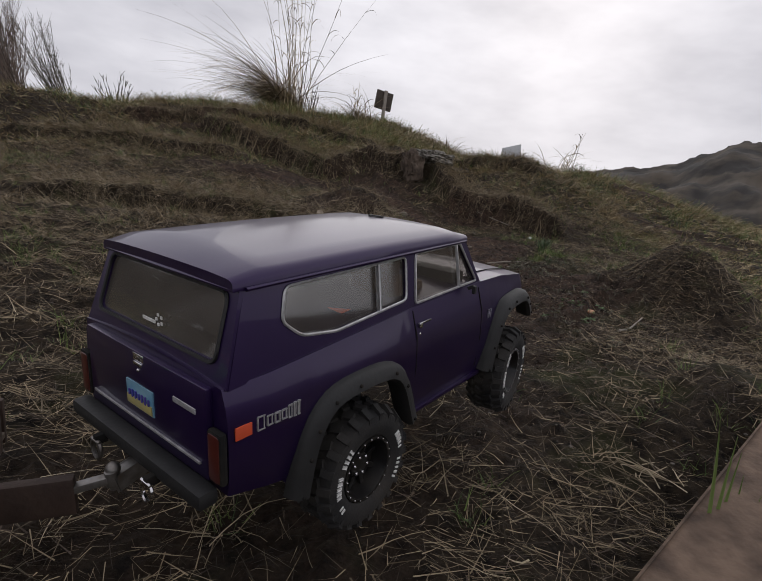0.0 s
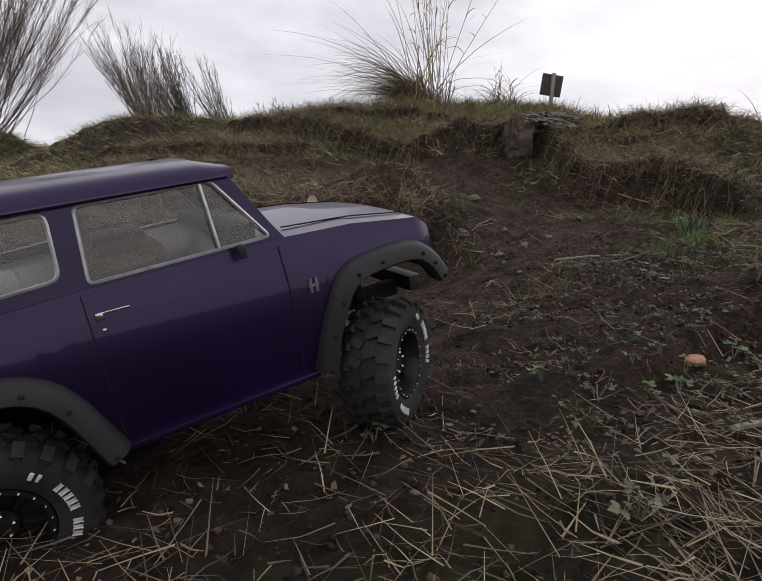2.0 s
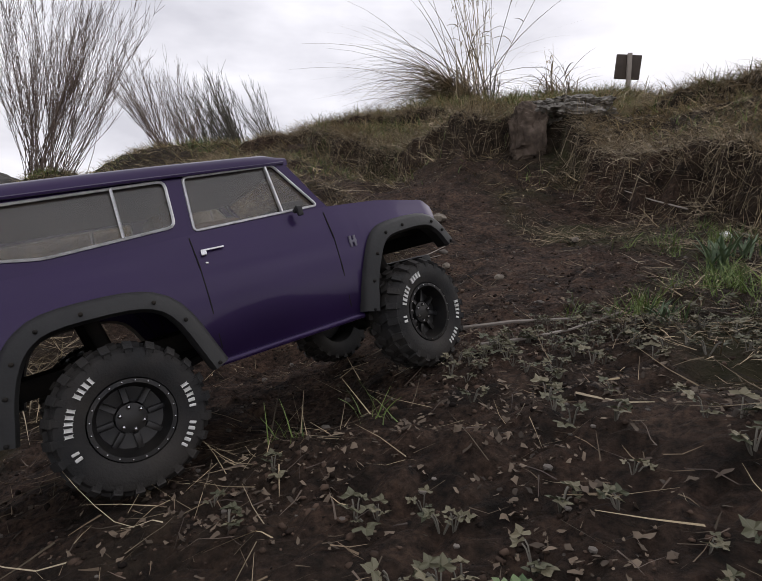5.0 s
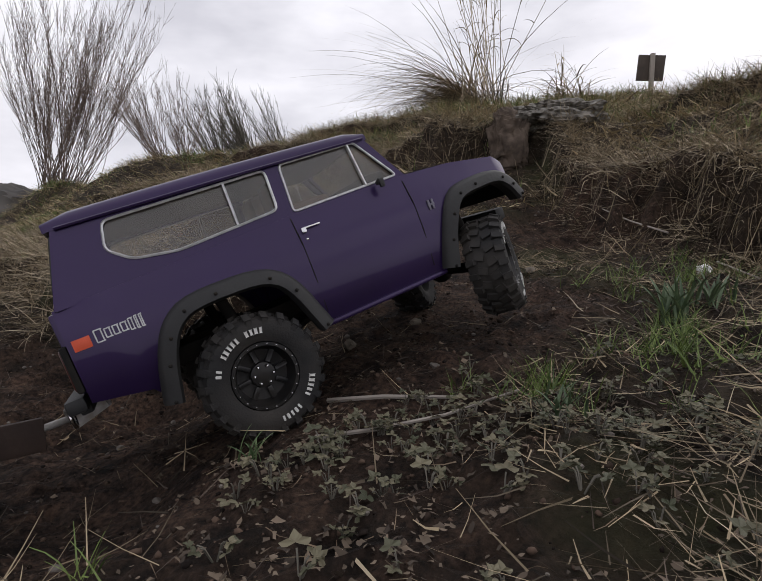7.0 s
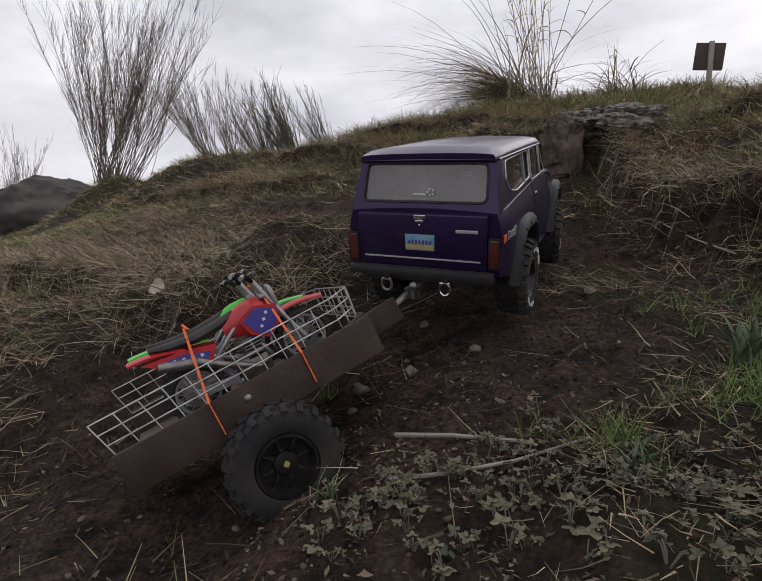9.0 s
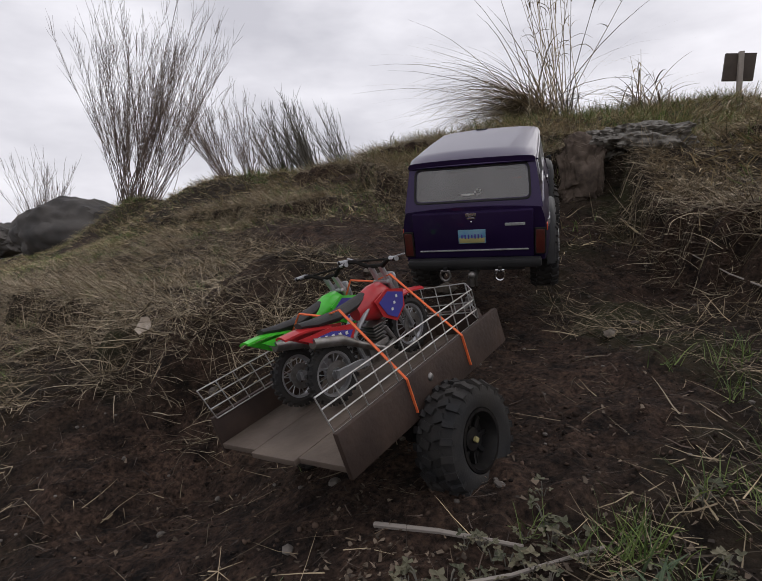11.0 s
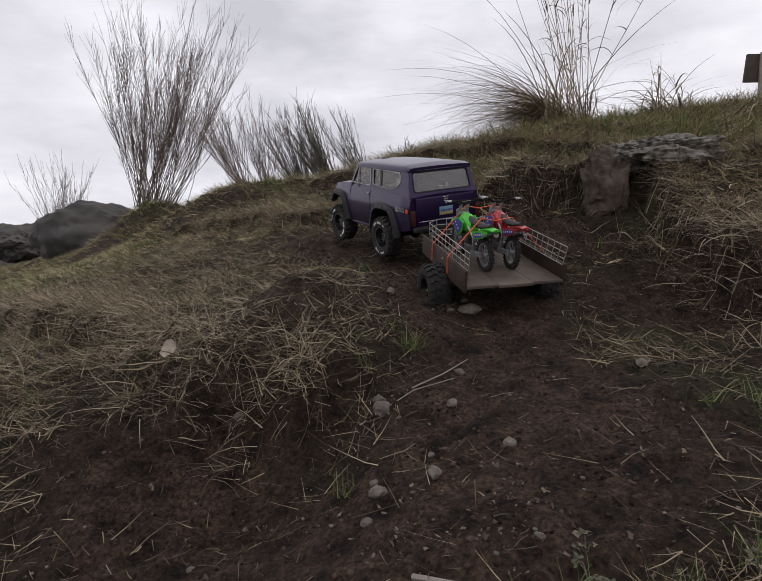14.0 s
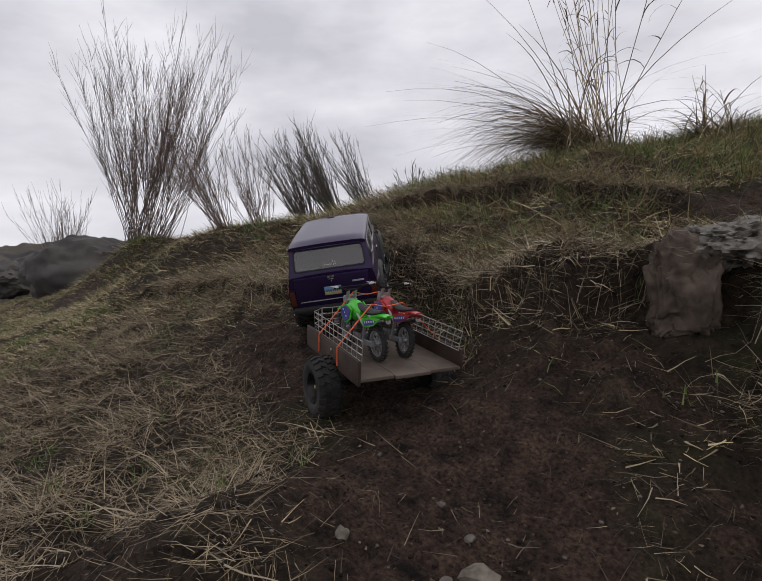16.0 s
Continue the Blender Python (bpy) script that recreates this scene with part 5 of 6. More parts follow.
def thin(x, y, s, ph, low, high, least=0.05):
    """Drops members outside the patches."""
    k = rng.random(len(x)) < least + (1 - least) * smooth(low, high, blotch(x, y, s, ph))
    return x[k], y[k]


# matted thatch close by
tx, ty = scatter(230000, -1.9, 1.5, 0.1, 3.6, 1.8, 0.03)
tx, ty = thin(tx, ty, 6.0, 0.4, 0.34, 0.62, 0.16)
n = len(tx)
blades("dry_thatch", tx, ty, downward(tx, ty, 1.5), rng.uniform(0.8, 1.5, n), rng.uniform(0.014, 0.062, n), rng.uniform(0.0006, 0.0015, n), rng.uniform(0.0, 0.7, n), STRAW, "matted grey-brown dry grass on the slope", seg=2)
# clumps close by, few of them on the trodden side and none on the rocks
cx, cy = scatter(4600, -1.9, 1.45, 0.1, 3.6, 3.0)
away = (np.hypot(cx - 0.12, cy - 2.96) > 0.14) & ((cx < 0.12 + 0.2 * np.sin(cy * 5)) | (cy > 2.4) | (rng.random(len(cx)) < 0.10)) & ((cy > 1.5) | (rng.random(len(cx)) < 0.35))
cx, cy = thin(cx[away], cy[away], 4.0, 2.1, 0.32, 0.58, 0.12)
tx, ty = tufts(cx, cy, 17, 0.018)
n = len(tx)
blades("dry_tufts", tx, ty, downward(tx, ty, 1.5), rng.uniform(0.6, 1.45, n), rng.uniform(0.020, 0.085, n), rng.uniform(0.0008, 0.0019, n), rng.uniform(-0.2, 1.0, n), STRAW, "tufts of bent dry grass on the bank", seg=4)
cx, cy = cx[::2], cy[::2]
tx, ty = tufts(cx, cy, 12, 0.012)
n = len(tx)
blades("pale_tufts", tx, ty, downward(tx, ty, 1.3), rng.uniform(0.5, 1.35, n), rng.uniform(0.03, 0.10, n), rng.uniform(0.0010, 0.0021, n), rng.uniform(0.3, 1.5, n), STRAW_PALE, "pale bleached grass tufts on the bank", seg=4)
# fringe over the turf lips
fx, fy = [], []
for line, h in LIPS[:2] + LIPS[3:]:
    for (ax, ay), (bx, by) in zip(line, line[1:]):
        m_ = int(85 * math.hypot(bx - ax, by - ay) / 0.3)
        t = rng.random(m_)
        fx.append(ax + (bx - ax) * t + rng.normal(0, 0.02, m_))
        fy.append(ay + (by - ay) * t + 0.045 + rng.normal(0, 0.045, m_))
fx, fy = np.concatenate(fx), np.concatenate(fy)
keep = ((fx - 0.08) / 0.11) ** 2 + ((fy - 2.94) / 0.10) ** 2 > 1
tx, ty = tufts(fx[keep], fy[keep], 13, 0.011)
n = len(tx)
blades("hanging_grass", tx, ty, downward(tx, ty, 1.25), rng.uniform(0.6, 1.5, n), rng.uniform(0.02, 0.10, n), rng.uniform(0.0008, 0.0019, n), rng.uniform(-0.1, 1.5, n), STRAW_PALE, "long dry grass hanging over the turf edge", seg=4)
tx, ty = scatter(26000, -1.1, 1.1, 0.2, 3.1, 1.5, 0.25)
tx, ty = thin(tx, ty, 9.0, 1.0, 0.35, 0.65)
n = len(tx)
blades("dark_stem_litter", tx, ty, rng.uniform(0, 6.28, n), rng.uniform(1.3, 1.57, n), rng.uniform(0.008, 0.04, n), rng.uniform(0.0008, 0.0018, n), rng.uniform(-0.1, 0.3, n), TWIG, "dark broken stems on the soil", "litter", seg=3)
# the hill behind: grazed short near the track, longer further up
def grown(y):
    return np.clip((y - 1.9) / 2.3, 0.38, 1.0)


tx, ty = scatter(120000, -9.0, 3.6, 2.6, 8.0, 1.6)
wx, wy = scatter(32000, -7.0, -1.75, 0.6, 2.75, 1.2)
ex, ey = scatter(16000, 1.2, 4.6, 0.9, 2.75, 1.2)
tx, ty = np.concatenate([tx, wx, ex]), np.concatenate([ty, wy, ey])
keep = rng.random(len(tx)) < 0.35 + 0.65 / (1 + 0.25 * np.maximum(ty - 2.6, 0))
tx, ty = tx[keep], ty[keep]
n = len(tx)
blades("hill_thatch", tx, ty, downward(tx, ty, 1.0), rng.uniform(0.8, 1.45, n), rng.uniform(0.04, 0.15, n) * grown(ty), rng.uniform(0.0020, 0.0046, n), rng.uniform(0.0, 0.9, n), HILL_STRAW, "matted dry grass on the hill", seg=2)
cx, cy = scatter(12500, -9.0, 3.6, 2.6, 8.0, 1.5)
wx, wy = scatter(3000, -7.0, -1.75, 0.6, 2.75, 1.2)
ex, ey = scatter(1700, 1.2, 4.6, 0.9, 2.75, 1.2)
cx, cy = np.concatenate([cx, wx, ex]), np.concatenate([cy, wy, ey])
cx, cy = thin(cx, cy, 3.4, 1.2, 0.36, 0.58, 0.14)
tx, ty = tufts(cx, cy, 11, 0.035)
n = len(tx)
blades("hill_tufts", tx, ty, downward(tx, ty, 0.9), rng.uniform(0.4, 1.3, n), rng.uniform(0.05, 0.15, n) * grown(ty), rng.uniform(0.0022, 0.0042, n), rng.uniform(0.5, 1.5, n), HILL_STRAW, "tufts of pale dry grass on the hill", seg=3)
cx, cy = scatter(13000, -9.0, 3.6, 2.5, 8.0, 1.5)
wx, wy = scatter(3500, -7.0, -1.5, 0.6, 2.65, 1.2)
ex, ey = scatter(2600, 1.0, 4.6, 0.9, 2.75, 1.2)
cx, cy = np.concatenate([cx, wx, ex]), np.concatenate([cy, wy, ey])
keep = rng.random(len(cx)) < 0.14 + 0.86 * smooth(0.46, 0.62, blotch(cx, cy, 2.4, 4.0))
tx, ty = tufts(cx[keep], cy[keep], 11, 0.045)
n = len(tx)
blades("hill_green_grass", tx, ty, rng.uniform(0, 6.28, n), rng.uniform(0.1, 0.9, n), rng.uniform(0.04, 0.12, n) * grown(ty), rng.uniform(0.0018, 0.0036, n), rng.uniform(0.2, 1.0, n), GREEN, "young green grass on the hill", seg=2)
# green grass close by
cx, cy = scatter(900, -1.9, 1.4, 0.2, 3.6, 2.5)
keep = (patch(cx, cy, 2.6, 1.0) > 0.48) | (rng.random(len(cx)) < 0.18)
gx_, gy_ = [cx[keep]], [cy[keep]]
for x_, y_, s_, m_ in ((0.64, 2.0, 0.035, 16), (0.57, 1.88, 0.03, 9), (0.63, 2.06, 0.03, 12), (0.58, 2.25, 0.035, 14), (0.06, 2.17, 0.02, 6), (0.68, 2.3, 0.05, 16), (-0.96, 3.5, 0.10, 20), (-0.75, 1.15, 0.08, 16), (0.8, 1.9, 0.07, 18), (0.95, 1.6, 0.12, 18), (-0.42, 2.98, 0.05, 14), (0.55, 0.72, 0.05, 7)):
    gx_.append(rng.normal(x_, s_, m_))
    gy_.append(rng.normal(y_, s_, m_))
tx, ty = tufts(np.concatenate(gx_), np.concatenate(gy_), 15, 0.008)
n = len(tx)
blades("green_grass", tx, ty, rng.uniform(0, 6.28, n), rng.uniform(0.05, 0.7, n), rng.uniform(0.014, 0.044, n), rng.uniform(0.0009, 0.0018, n), rng.uniform(0.2, 1.1, n), GREEN, "young green grass tufts", seg=4)
# straw bits and twigs lying about
tx, ty = scatter(52000, -1.1, 1.1, 0.2, 3.1, 1.5, 0.22)
tx, ty = thin(tx, ty, 7.0, 3.0, 0.42, 0.68)
n = len(tx)
blades("straw_litter", tx, ty, rng.uniform(0, 6.28, n), rng.uniform(1.35, 1.57, n), rng.uniform(0.004, 0.024, n), rng.uniform(0.0006, 0.0013, n), rng.uniform(-0.1, 0.3, n), STRAW_BITS, "broken bits of straw on the soil", "litter", seg=2)
tx, ty = scatter(14000, -1.5, 1.2, 0.2, 3.3, 2.4, 0.01)
tx, ty = thin(tx, ty, 5.0, 0.7, 0.40, 0.66, 0.10)
n = len(tx)
blades("crossed_straw", tx, ty, rng.uniform(0, 6.28, n), rng.uniform(1.15, 1.52, n), rng.uniform(0.02, 0.075, n), rng.uniform(0.0006, 0.0013, n), rng.uniform(-0.5, 0.9, n), STRAW_PALE, "loose dry straws lying across one another", "litter", seg=4)
tx, ty = thin(rng.uniform(-0.7, 0.95, 140), rng.uniform(0.3, 2.9, 140), 5.0, 5.0, 0.45, 0.7)
n = len(tx)
blades("pale_straw_litter", tx, ty, rng.uniform(0, 6.28, n), rng.uniform(1.3, 1.55, n), rng.uniform(0.03, 0.10, n), rng.uniform(0.0012, 0.0024, n), rng.uniform(-0.1, 0.35, n), STRAW_PALE, "long pale straws on the soil", "litter", seg=4)


def flakes(name, n, boxes, size0, size1, mat, label, category, sides=6, flat=0.35, lobes=0.0):
    """Small flat irregular pieces lying on the ground."""
    b = np.array(boxes)[rng.integers(0, len(boxes), n)]
    x, y = b[:, 0] + (b[:, 1] - b[:, 0]) * rng.random(n), b[:, 2] + (b[:, 3] - b[:, 2]) * rng.random(n)
    x, y = thin(x, y, 7.5, 2.2, 0.42, 0.70, 0.06)
    n = len(x)
    s = size0 + (size1 - size0) * rng.random(n) ** 1.6
    a = rng.uniform(0, 6.28, n)
    ang = np.arange(sides) * 2 * math.pi / sides
    rad = s[:, None] * rng.uniform(0.45, 1.0, (n, sides)) * (1 + lobes * np.where(np.arange(sides) % 2, -1, 1))[None, :]
    lx, ly = rad * np.cos(ang), rad * np.sin(ang) * 0.7
    px, py = x[:, None] + lx * np.cos(a)[:, None] - ly * np.sin(a)[:, None], y[:, None] + lx * np.sin(a)[:, None] + ly * np.cos(a)[:, None]
    tilt = rng.normal(0, flat, (n, 2))
    pz = near_z(x, y)[:, None] + 0.002 + 0.4 * s[:, None] * rng.random((n, 1)) + lx * tilt[:, :1] + ly * tilt[:, 1:] + rng.normal(0, 0.10, (n, sides)) * s[:, None]
    c = np.stack([x, y, near_z(x, y) + 0.002 + 0.5 * s * rng.random(n)], -1)[:, None, :]
    verts = np.concatenate([c, np.stack([px, py, pz], -1)], 1).reshape(-1, 3)
    base = (np.arange(n) * (sides + 1))[:, None]
    tri = np.concatenate([base + np.array([[0, 1 + i, 1 + (i + 1) % sides]]) for i in range(sides)], 0)
    return fast_mesh(name, verts, np.zeros((0, 4), int), tri, mat, label, category)


flakes("leaf_litter", 11000, [(0.15, 0.95, 0.6, 2.1), (0.35, 0.75, 1.1, 2.0), (0.3, 0.8, 1.1, 1.9), (-0.6, 0.6, 0.5, 2.9)], 0.0012, 0.0046, DEAD_LEAF, "small dead leaves and bark flakes on the soil", "litter", 7, 0.4, 0.25)


def crumbs(name, x, y, size, mat, label, category):
    """Many small knobbly lumps half sunk in the ground."""
    bm = bmesh.new()
    bmesh.ops.create_icosphere(bm, subdivisions=1, radius=1.0)
    v0 = np.array([v.co[:] for v in bm.verts])
    f0 = np.array([[v.index for v in f.verts] for f in bm.faces])
    bm.free()
    n, k = len(x), len(v0)
    v = v0[None] * rng.uniform(0.4, 1.25, (n, k, 1)) * size[:, None, None] * np.stack([rng.uniform(0.7, 1.2, n), rng.uniform(0.7, 1.2, n), rng.uniform(0.5, 0.9, n)], 1)[:, None, :]
    v = v + np.stack([x, y, near_z(x, y) + size * rng.uniform(-0.1, 0.45, n)], 1)[:, None, :]
    tri = (f0[None] + (np.arange(n) * k)[:, None, None]).reshape(-1, 3)
    return fast_mesh(name, v.reshape(-1, 3), np.zeros((0, 4), int), tri, mat, label, category)


tx, ty = thin(rng.uniform(-0.9, 0.9, 38000), rng.uniform(0.9, 3.1, 38000), 8.0, 0.7, 0.34, 0.66, 0.22)
crumbs("soil_crumbs", tx, ty, 0.0010 + 0.0032 * rng.random(len(tx)) ** 3, CRUMB, "crumbs of dark brown soil", "soil")


# stones that can be told apart
def stone(x, y, rx, ry, rz, seed, mat, label, sink=0.35):
    bm = bmesh.new()
    lump(bm, rx, ry, rz, 0.35, seed, 2)
    ob = link_mesh("stone", bm, mat, None, "", True, Matrix.Translation((x, y, ground_z(x, y) + rz * (1 - 2 * sink) + 0.001)) @ Matrix.Rotation(seed * 1.7, 4, "Z"))
    return tagged(ob, label, "stone", "stones on the slope")


for k, (x, y, r) in enumerate(((0.21, 1.94, 0.013), (0.43, 1.93, 0.010), (0.25, 2.0, 0.010), (0.37, 2.37, 0.012), (0.39, 2.41, 0.014), (0.10, 2.06, 0.019), (0.04, 1.86, 0.009), (0.01, 2.4, 0.015), (0.01, 2.3, 0.009), (0.03, 2.33, 0.016), (0.30, 1.79, 0.012), (0.25, 1.89, 0.014), (0.16, 2.18, 0.017), (0.15, 2.05, 0.009), (0.28, 1.70, 0.008), (0.07, 1.77, 0.010), (-0.05, 2.42, 0.012), (-0.2, 2.45, 0.009), (0.33, 1.60, 0.009), (-0.12, 1.80, 0.008), (0.52, 1.42, 0.010), (-0.22, 1.77, 0.007), (0.12, 1.62, 0.009))):
    stone(x, y, r * 0.52, r * 0.40, r * 0.32, k + 1.0, STONE, "small grey-brown stone half sunk in the soil")
stone(0.052, 2.362, 0.021, 0.016, 0.012, 41.0, PALE_ROCK, "pale cream stone on the soil of the bank", 0.25)
stone(0.112, 2.052, 0.020, 0.013, 0.010, 42.0, STONE, "flat grey stone sunk in the bank", 0.35)
stone(0.232, 1.926, 0.011, 0.008, 0.007, 43.0, PALE_ROCK, "pale brown stone on the soil", 0.3)
stone(0.281, 1.968, 0.010, 0.008, 0.007, 44.0, PALE_ROCK, "small pale pebble on the soil", 0.3)
stone(0.205, 2.102, 0.008, 0.006, 0.006, 45.0, PALE_ROCK, "small pale pebble on the soil", 0.3)
stone(-0.080, 2.278, 0.010, 0.008, 0.008, 46.0, PALE_ROCK, "small pale pebble on the soil", 0.3)
stone(-0.105, 1.941, 0.010, 0.008, 0.008, 47.0, STONE, "small grey pebble in the bank", 0.3)
stone(0.324, 2.058, 0.009, 0.007, 0.006, 48.0, PALE_ROCK, "small pale pebble on the soil", 0.3)
stone(0.376, 2.338, 0.014, 0.008, 0.006, 49.0, PALE_ROCK, "pale cream flake of stone on the soil", 0.2)
stone(0.63, 2.34, 0.012, 0.009, 0.009, 31.0, WHITE, "white pebble in the grass", 0.1)
stone(0.554, 1.345, 0.0145, 0.011, 0.006, 32.0, BRICKLET, "flat orange fragment of brick on the soil", 0.2)
bm = bmesh.new()
for k in range(500):
    x, y, r = random.uniform(-0.6, 0.9), random.uniform(0.6, 2.9), random.uniform(0.0012, 0.0038)
    bmesh.ops.create_icosphere(bm, subdivisions=1, radius=r, matrix=Matrix.Translation((x, y, ground_z(x, y) + r * 0.3)) @ Matrix.Diagonal((1, 0.8, 0.6, 1)))
tagged(link_mesh("gravel", bm, STONE), "fine pale gravel scattered on soil", "gravel", kind="stuff")

# the pale leaf on the bank
bm = bmesh.new()
bmesh.ops.create_grid(bm, x_segments=4, y_segments=4, size=0.017)
for v in bm.verts:
    v.co.x *= 0.8
    v.co.z = 0.35 * (v.co.x ** 2 + v.co.y ** 2) / 0.017 + 0.002 * noise.noise(v.co * 90)
    v.co.xy *= 1 - 0.35 * (abs(v.co.x * v.co.y) / 0.017 ** 2)
bmesh.ops.solidify(bm, geom=bm.faces[:], thickness=0.0006)
tagged(link_mesh("dry_leaf", bm, PALE_LEAF, None, "", True, pose(-0.262, 1.902, ground_z(-0.262, 1.902) + 0.019, 55, 10, 25)), "pale curled dry leaf on the bank", "leaf")


def stick(pts, r, label):
    bm = bmesh.new()
    p3 = [(x, y, ground_z(x, y) + r * 0.8 + h) for x, y, h in pts]
    tube(bm, p3, [r * k for k in np.linspace(1.0, 0.6, len(p3))], 6)
    return tagged(link_mesh("stick", bm, POST_WOOD), label, "stick", "sticks on the slope")


stick([(0.415, 1.765, 0.004), (0.45, 1.80, 0.003), (0.49, 1.845, 0.003), (0.535, 1.895, 0.004)], 0.0022, "thin grey straight stick on the soil")
stick([(0.10, 2.02, 0.004), (0.135, 2.10, 0.006), (0.165, 2.16, 0.004)], 0.0011, "thin pale stick on the bank")
stick([(0.129, 2.103, 0.004), (0.146, 2.157, 0.006), (0.149, 2.217, 0.004)], 0.0012, "pale dry stick lying up the bank")
stick([(0.361, 1.839, 0.004), (0.42, 1.853, 0.004), (0.486, 1.869, 0.005)], 0.0028, "straight grey stick among seedlings")
stick([(0.56, 1.18, 0.004), (0.62, 1.25, 0.006), (0.70, 1.36, 0.004)], 0.003, "grey weathered stick on soil")
stick([(0.56, 2.5, 0.02), (0.49, 2.55, 0.03), (0.42, 2.62, 0.01)], 0.0018, "thin root reaching out of the bank")
stick([(0.64, 2.42, 0.006), (0.70, 2.30, 0.008), (0.76, 2.22, 0.004)], 0.0016, "thin pale straw stick")


# leafy seedlings
def leaf_mesh(seed, size):
    """A lobed leaf with a stalk side at the origin."""
    r_ = random.Random(seed)
    bm = bmesh.new()
    pts = []
    for k in range(15):
        a = radians(-150 + 300 * k / 14)
        lobe = 0.72 + 0.28 * math.cos(3 * a * 1.2 + 0.2) + (0.10 if k % 2 else -0.05)
        pts.append((size * (0.45 + 0.62 * lobe * math.cos(a)), size * 0.85 * lobe * math.sin(a), 0))
    c = bm.verts.new((size * 0.42, 0, -size * 0.10))
    vs = [bm.verts.new((x, y, size * (0.10 * math.sin(y / size * 4 + r_.random() * 3)) + size * r_.uniform(-0.04, 0.04))) for x, y, z in pts]
    for a, b in zip(vs, vs[1:]):
        bm.faces.new((c, a, b))
    me = bpy.data.meshes.new("leaf")
    bm.to_mesh(me)
    bm.free()
    me.materials.append(LEAF)
    return me


LEAVES = [leaf_mesh(s, z) for s, z in ((1, 0.0070), (2, 0.0082), (3, 0.0062), (4, 0.0094))]


def build_seedling(seed):
    r_ = random.Random(seed)
    ob = tagged(new("seedling"), "low seedling with lobed grey-green leaves", "plant", "seedlings on the bank")
    for k in range(r_.randint(4, 6)):
        a = r_.uniform(0, 360)
        leaf = new("leaf", LEAVES[r_.randrange(4)])
        leaf.parent = ob
        leaf.matrix_basis = Matrix.Rotation(radians(a), 4, "Z") @ Matrix.Translation((r_.uniform(0.003, 0.010), 0, r_.uniform(0.006, 0.015))) @ Matrix.Rotation(radians(r_.uniform(-25, 12)), 4, "Y") @ Matrix.Scale(r_.uniform(0.75, 1.25), 4)
        bm = bmesh.new()
        tube(bm, [(0, 0, -0.004), leaf.matrix_basis.translation * 0.7 + Vector((0, 0, 0.002)), leaf.matrix_basis.translation], 0.0006, 4)
        part("stalk", bm, SAGE, ob)
    return ob


seedlings = [build_seedling(s) for s in (11, 12, 13, 14, 15, 16)]
rs = random.Random(5)
spots = []
while len(spots) < 215:
    x, y = rs.choice(((rs.gauss(0.45, 0.04), rs.gauss(1.76, 0.04)), (rs.gauss(0.50, 0.05), rs.gauss(1.84, 0.04)), (rs.gauss(0.63, 0.05), rs.gauss(1.85, 0.06)), (rs.gauss(0.60, 0.07), rs.gauss(1.45, 0.16)), (rs.uniform(0.3, 0.8), rs.uniform(1.0, 1.7))))
    if track_distance(np.array(x), np.array(y)) > 0.15:
        spots.append((x, y))
for k, (x, y) in enumerate(spots):
    m = Matrix.Translation((x, y, ground_z(x, y))) @ Matrix.Rotation(rs.uniform(0, 6.28), 4, "Z") @ Matrix.Scale(rs.uniform(0.7, 1.05), 4)
    if k < 6:
        seedlings[k].matrix_basis = m
    else:
        copy_thing(seedlings[k % 6], m)


def green_seedling(x, y, scale, turn):
    ob = copy_thing(seedlings[0], Matrix.Translation((x, y, ground_z(x, y) + 0.002)) @ Matrix.Rotation(turn, 4, "Z") @ Matrix.Scale(scale, 4))
    tagged(ob, "fresh green seedling with lobed leaves on soil", "plant", "seedlings on the bank")
    for c in ob.children:
        if c.name.startswith("leaf"):
            c.data = GREEN_LEAVES[int(turn * 10) % 4]


GREEN_LEAVES = []
for me in LEAVES:
    g = me.copy()
    g.materials[0] = LEAF_GREEN
    GREEN_LEAVES.append(g)
for k, (x, y) in enumerate(((0.526, 1.355), (0.486, 1.319), (0.542, 1.316), (0.535, 1.284), (0.519, 1.315), (0.486, 1.364), (0.463, 1.324), (0.60, 1.40), (0.57, 1.44), (0.41, 1.24), (0.64, 1.35), (0.50, 1.25))):
    green_seedling(x, y, 0.9 + 0.05 * (k % 5), k * 1.3)


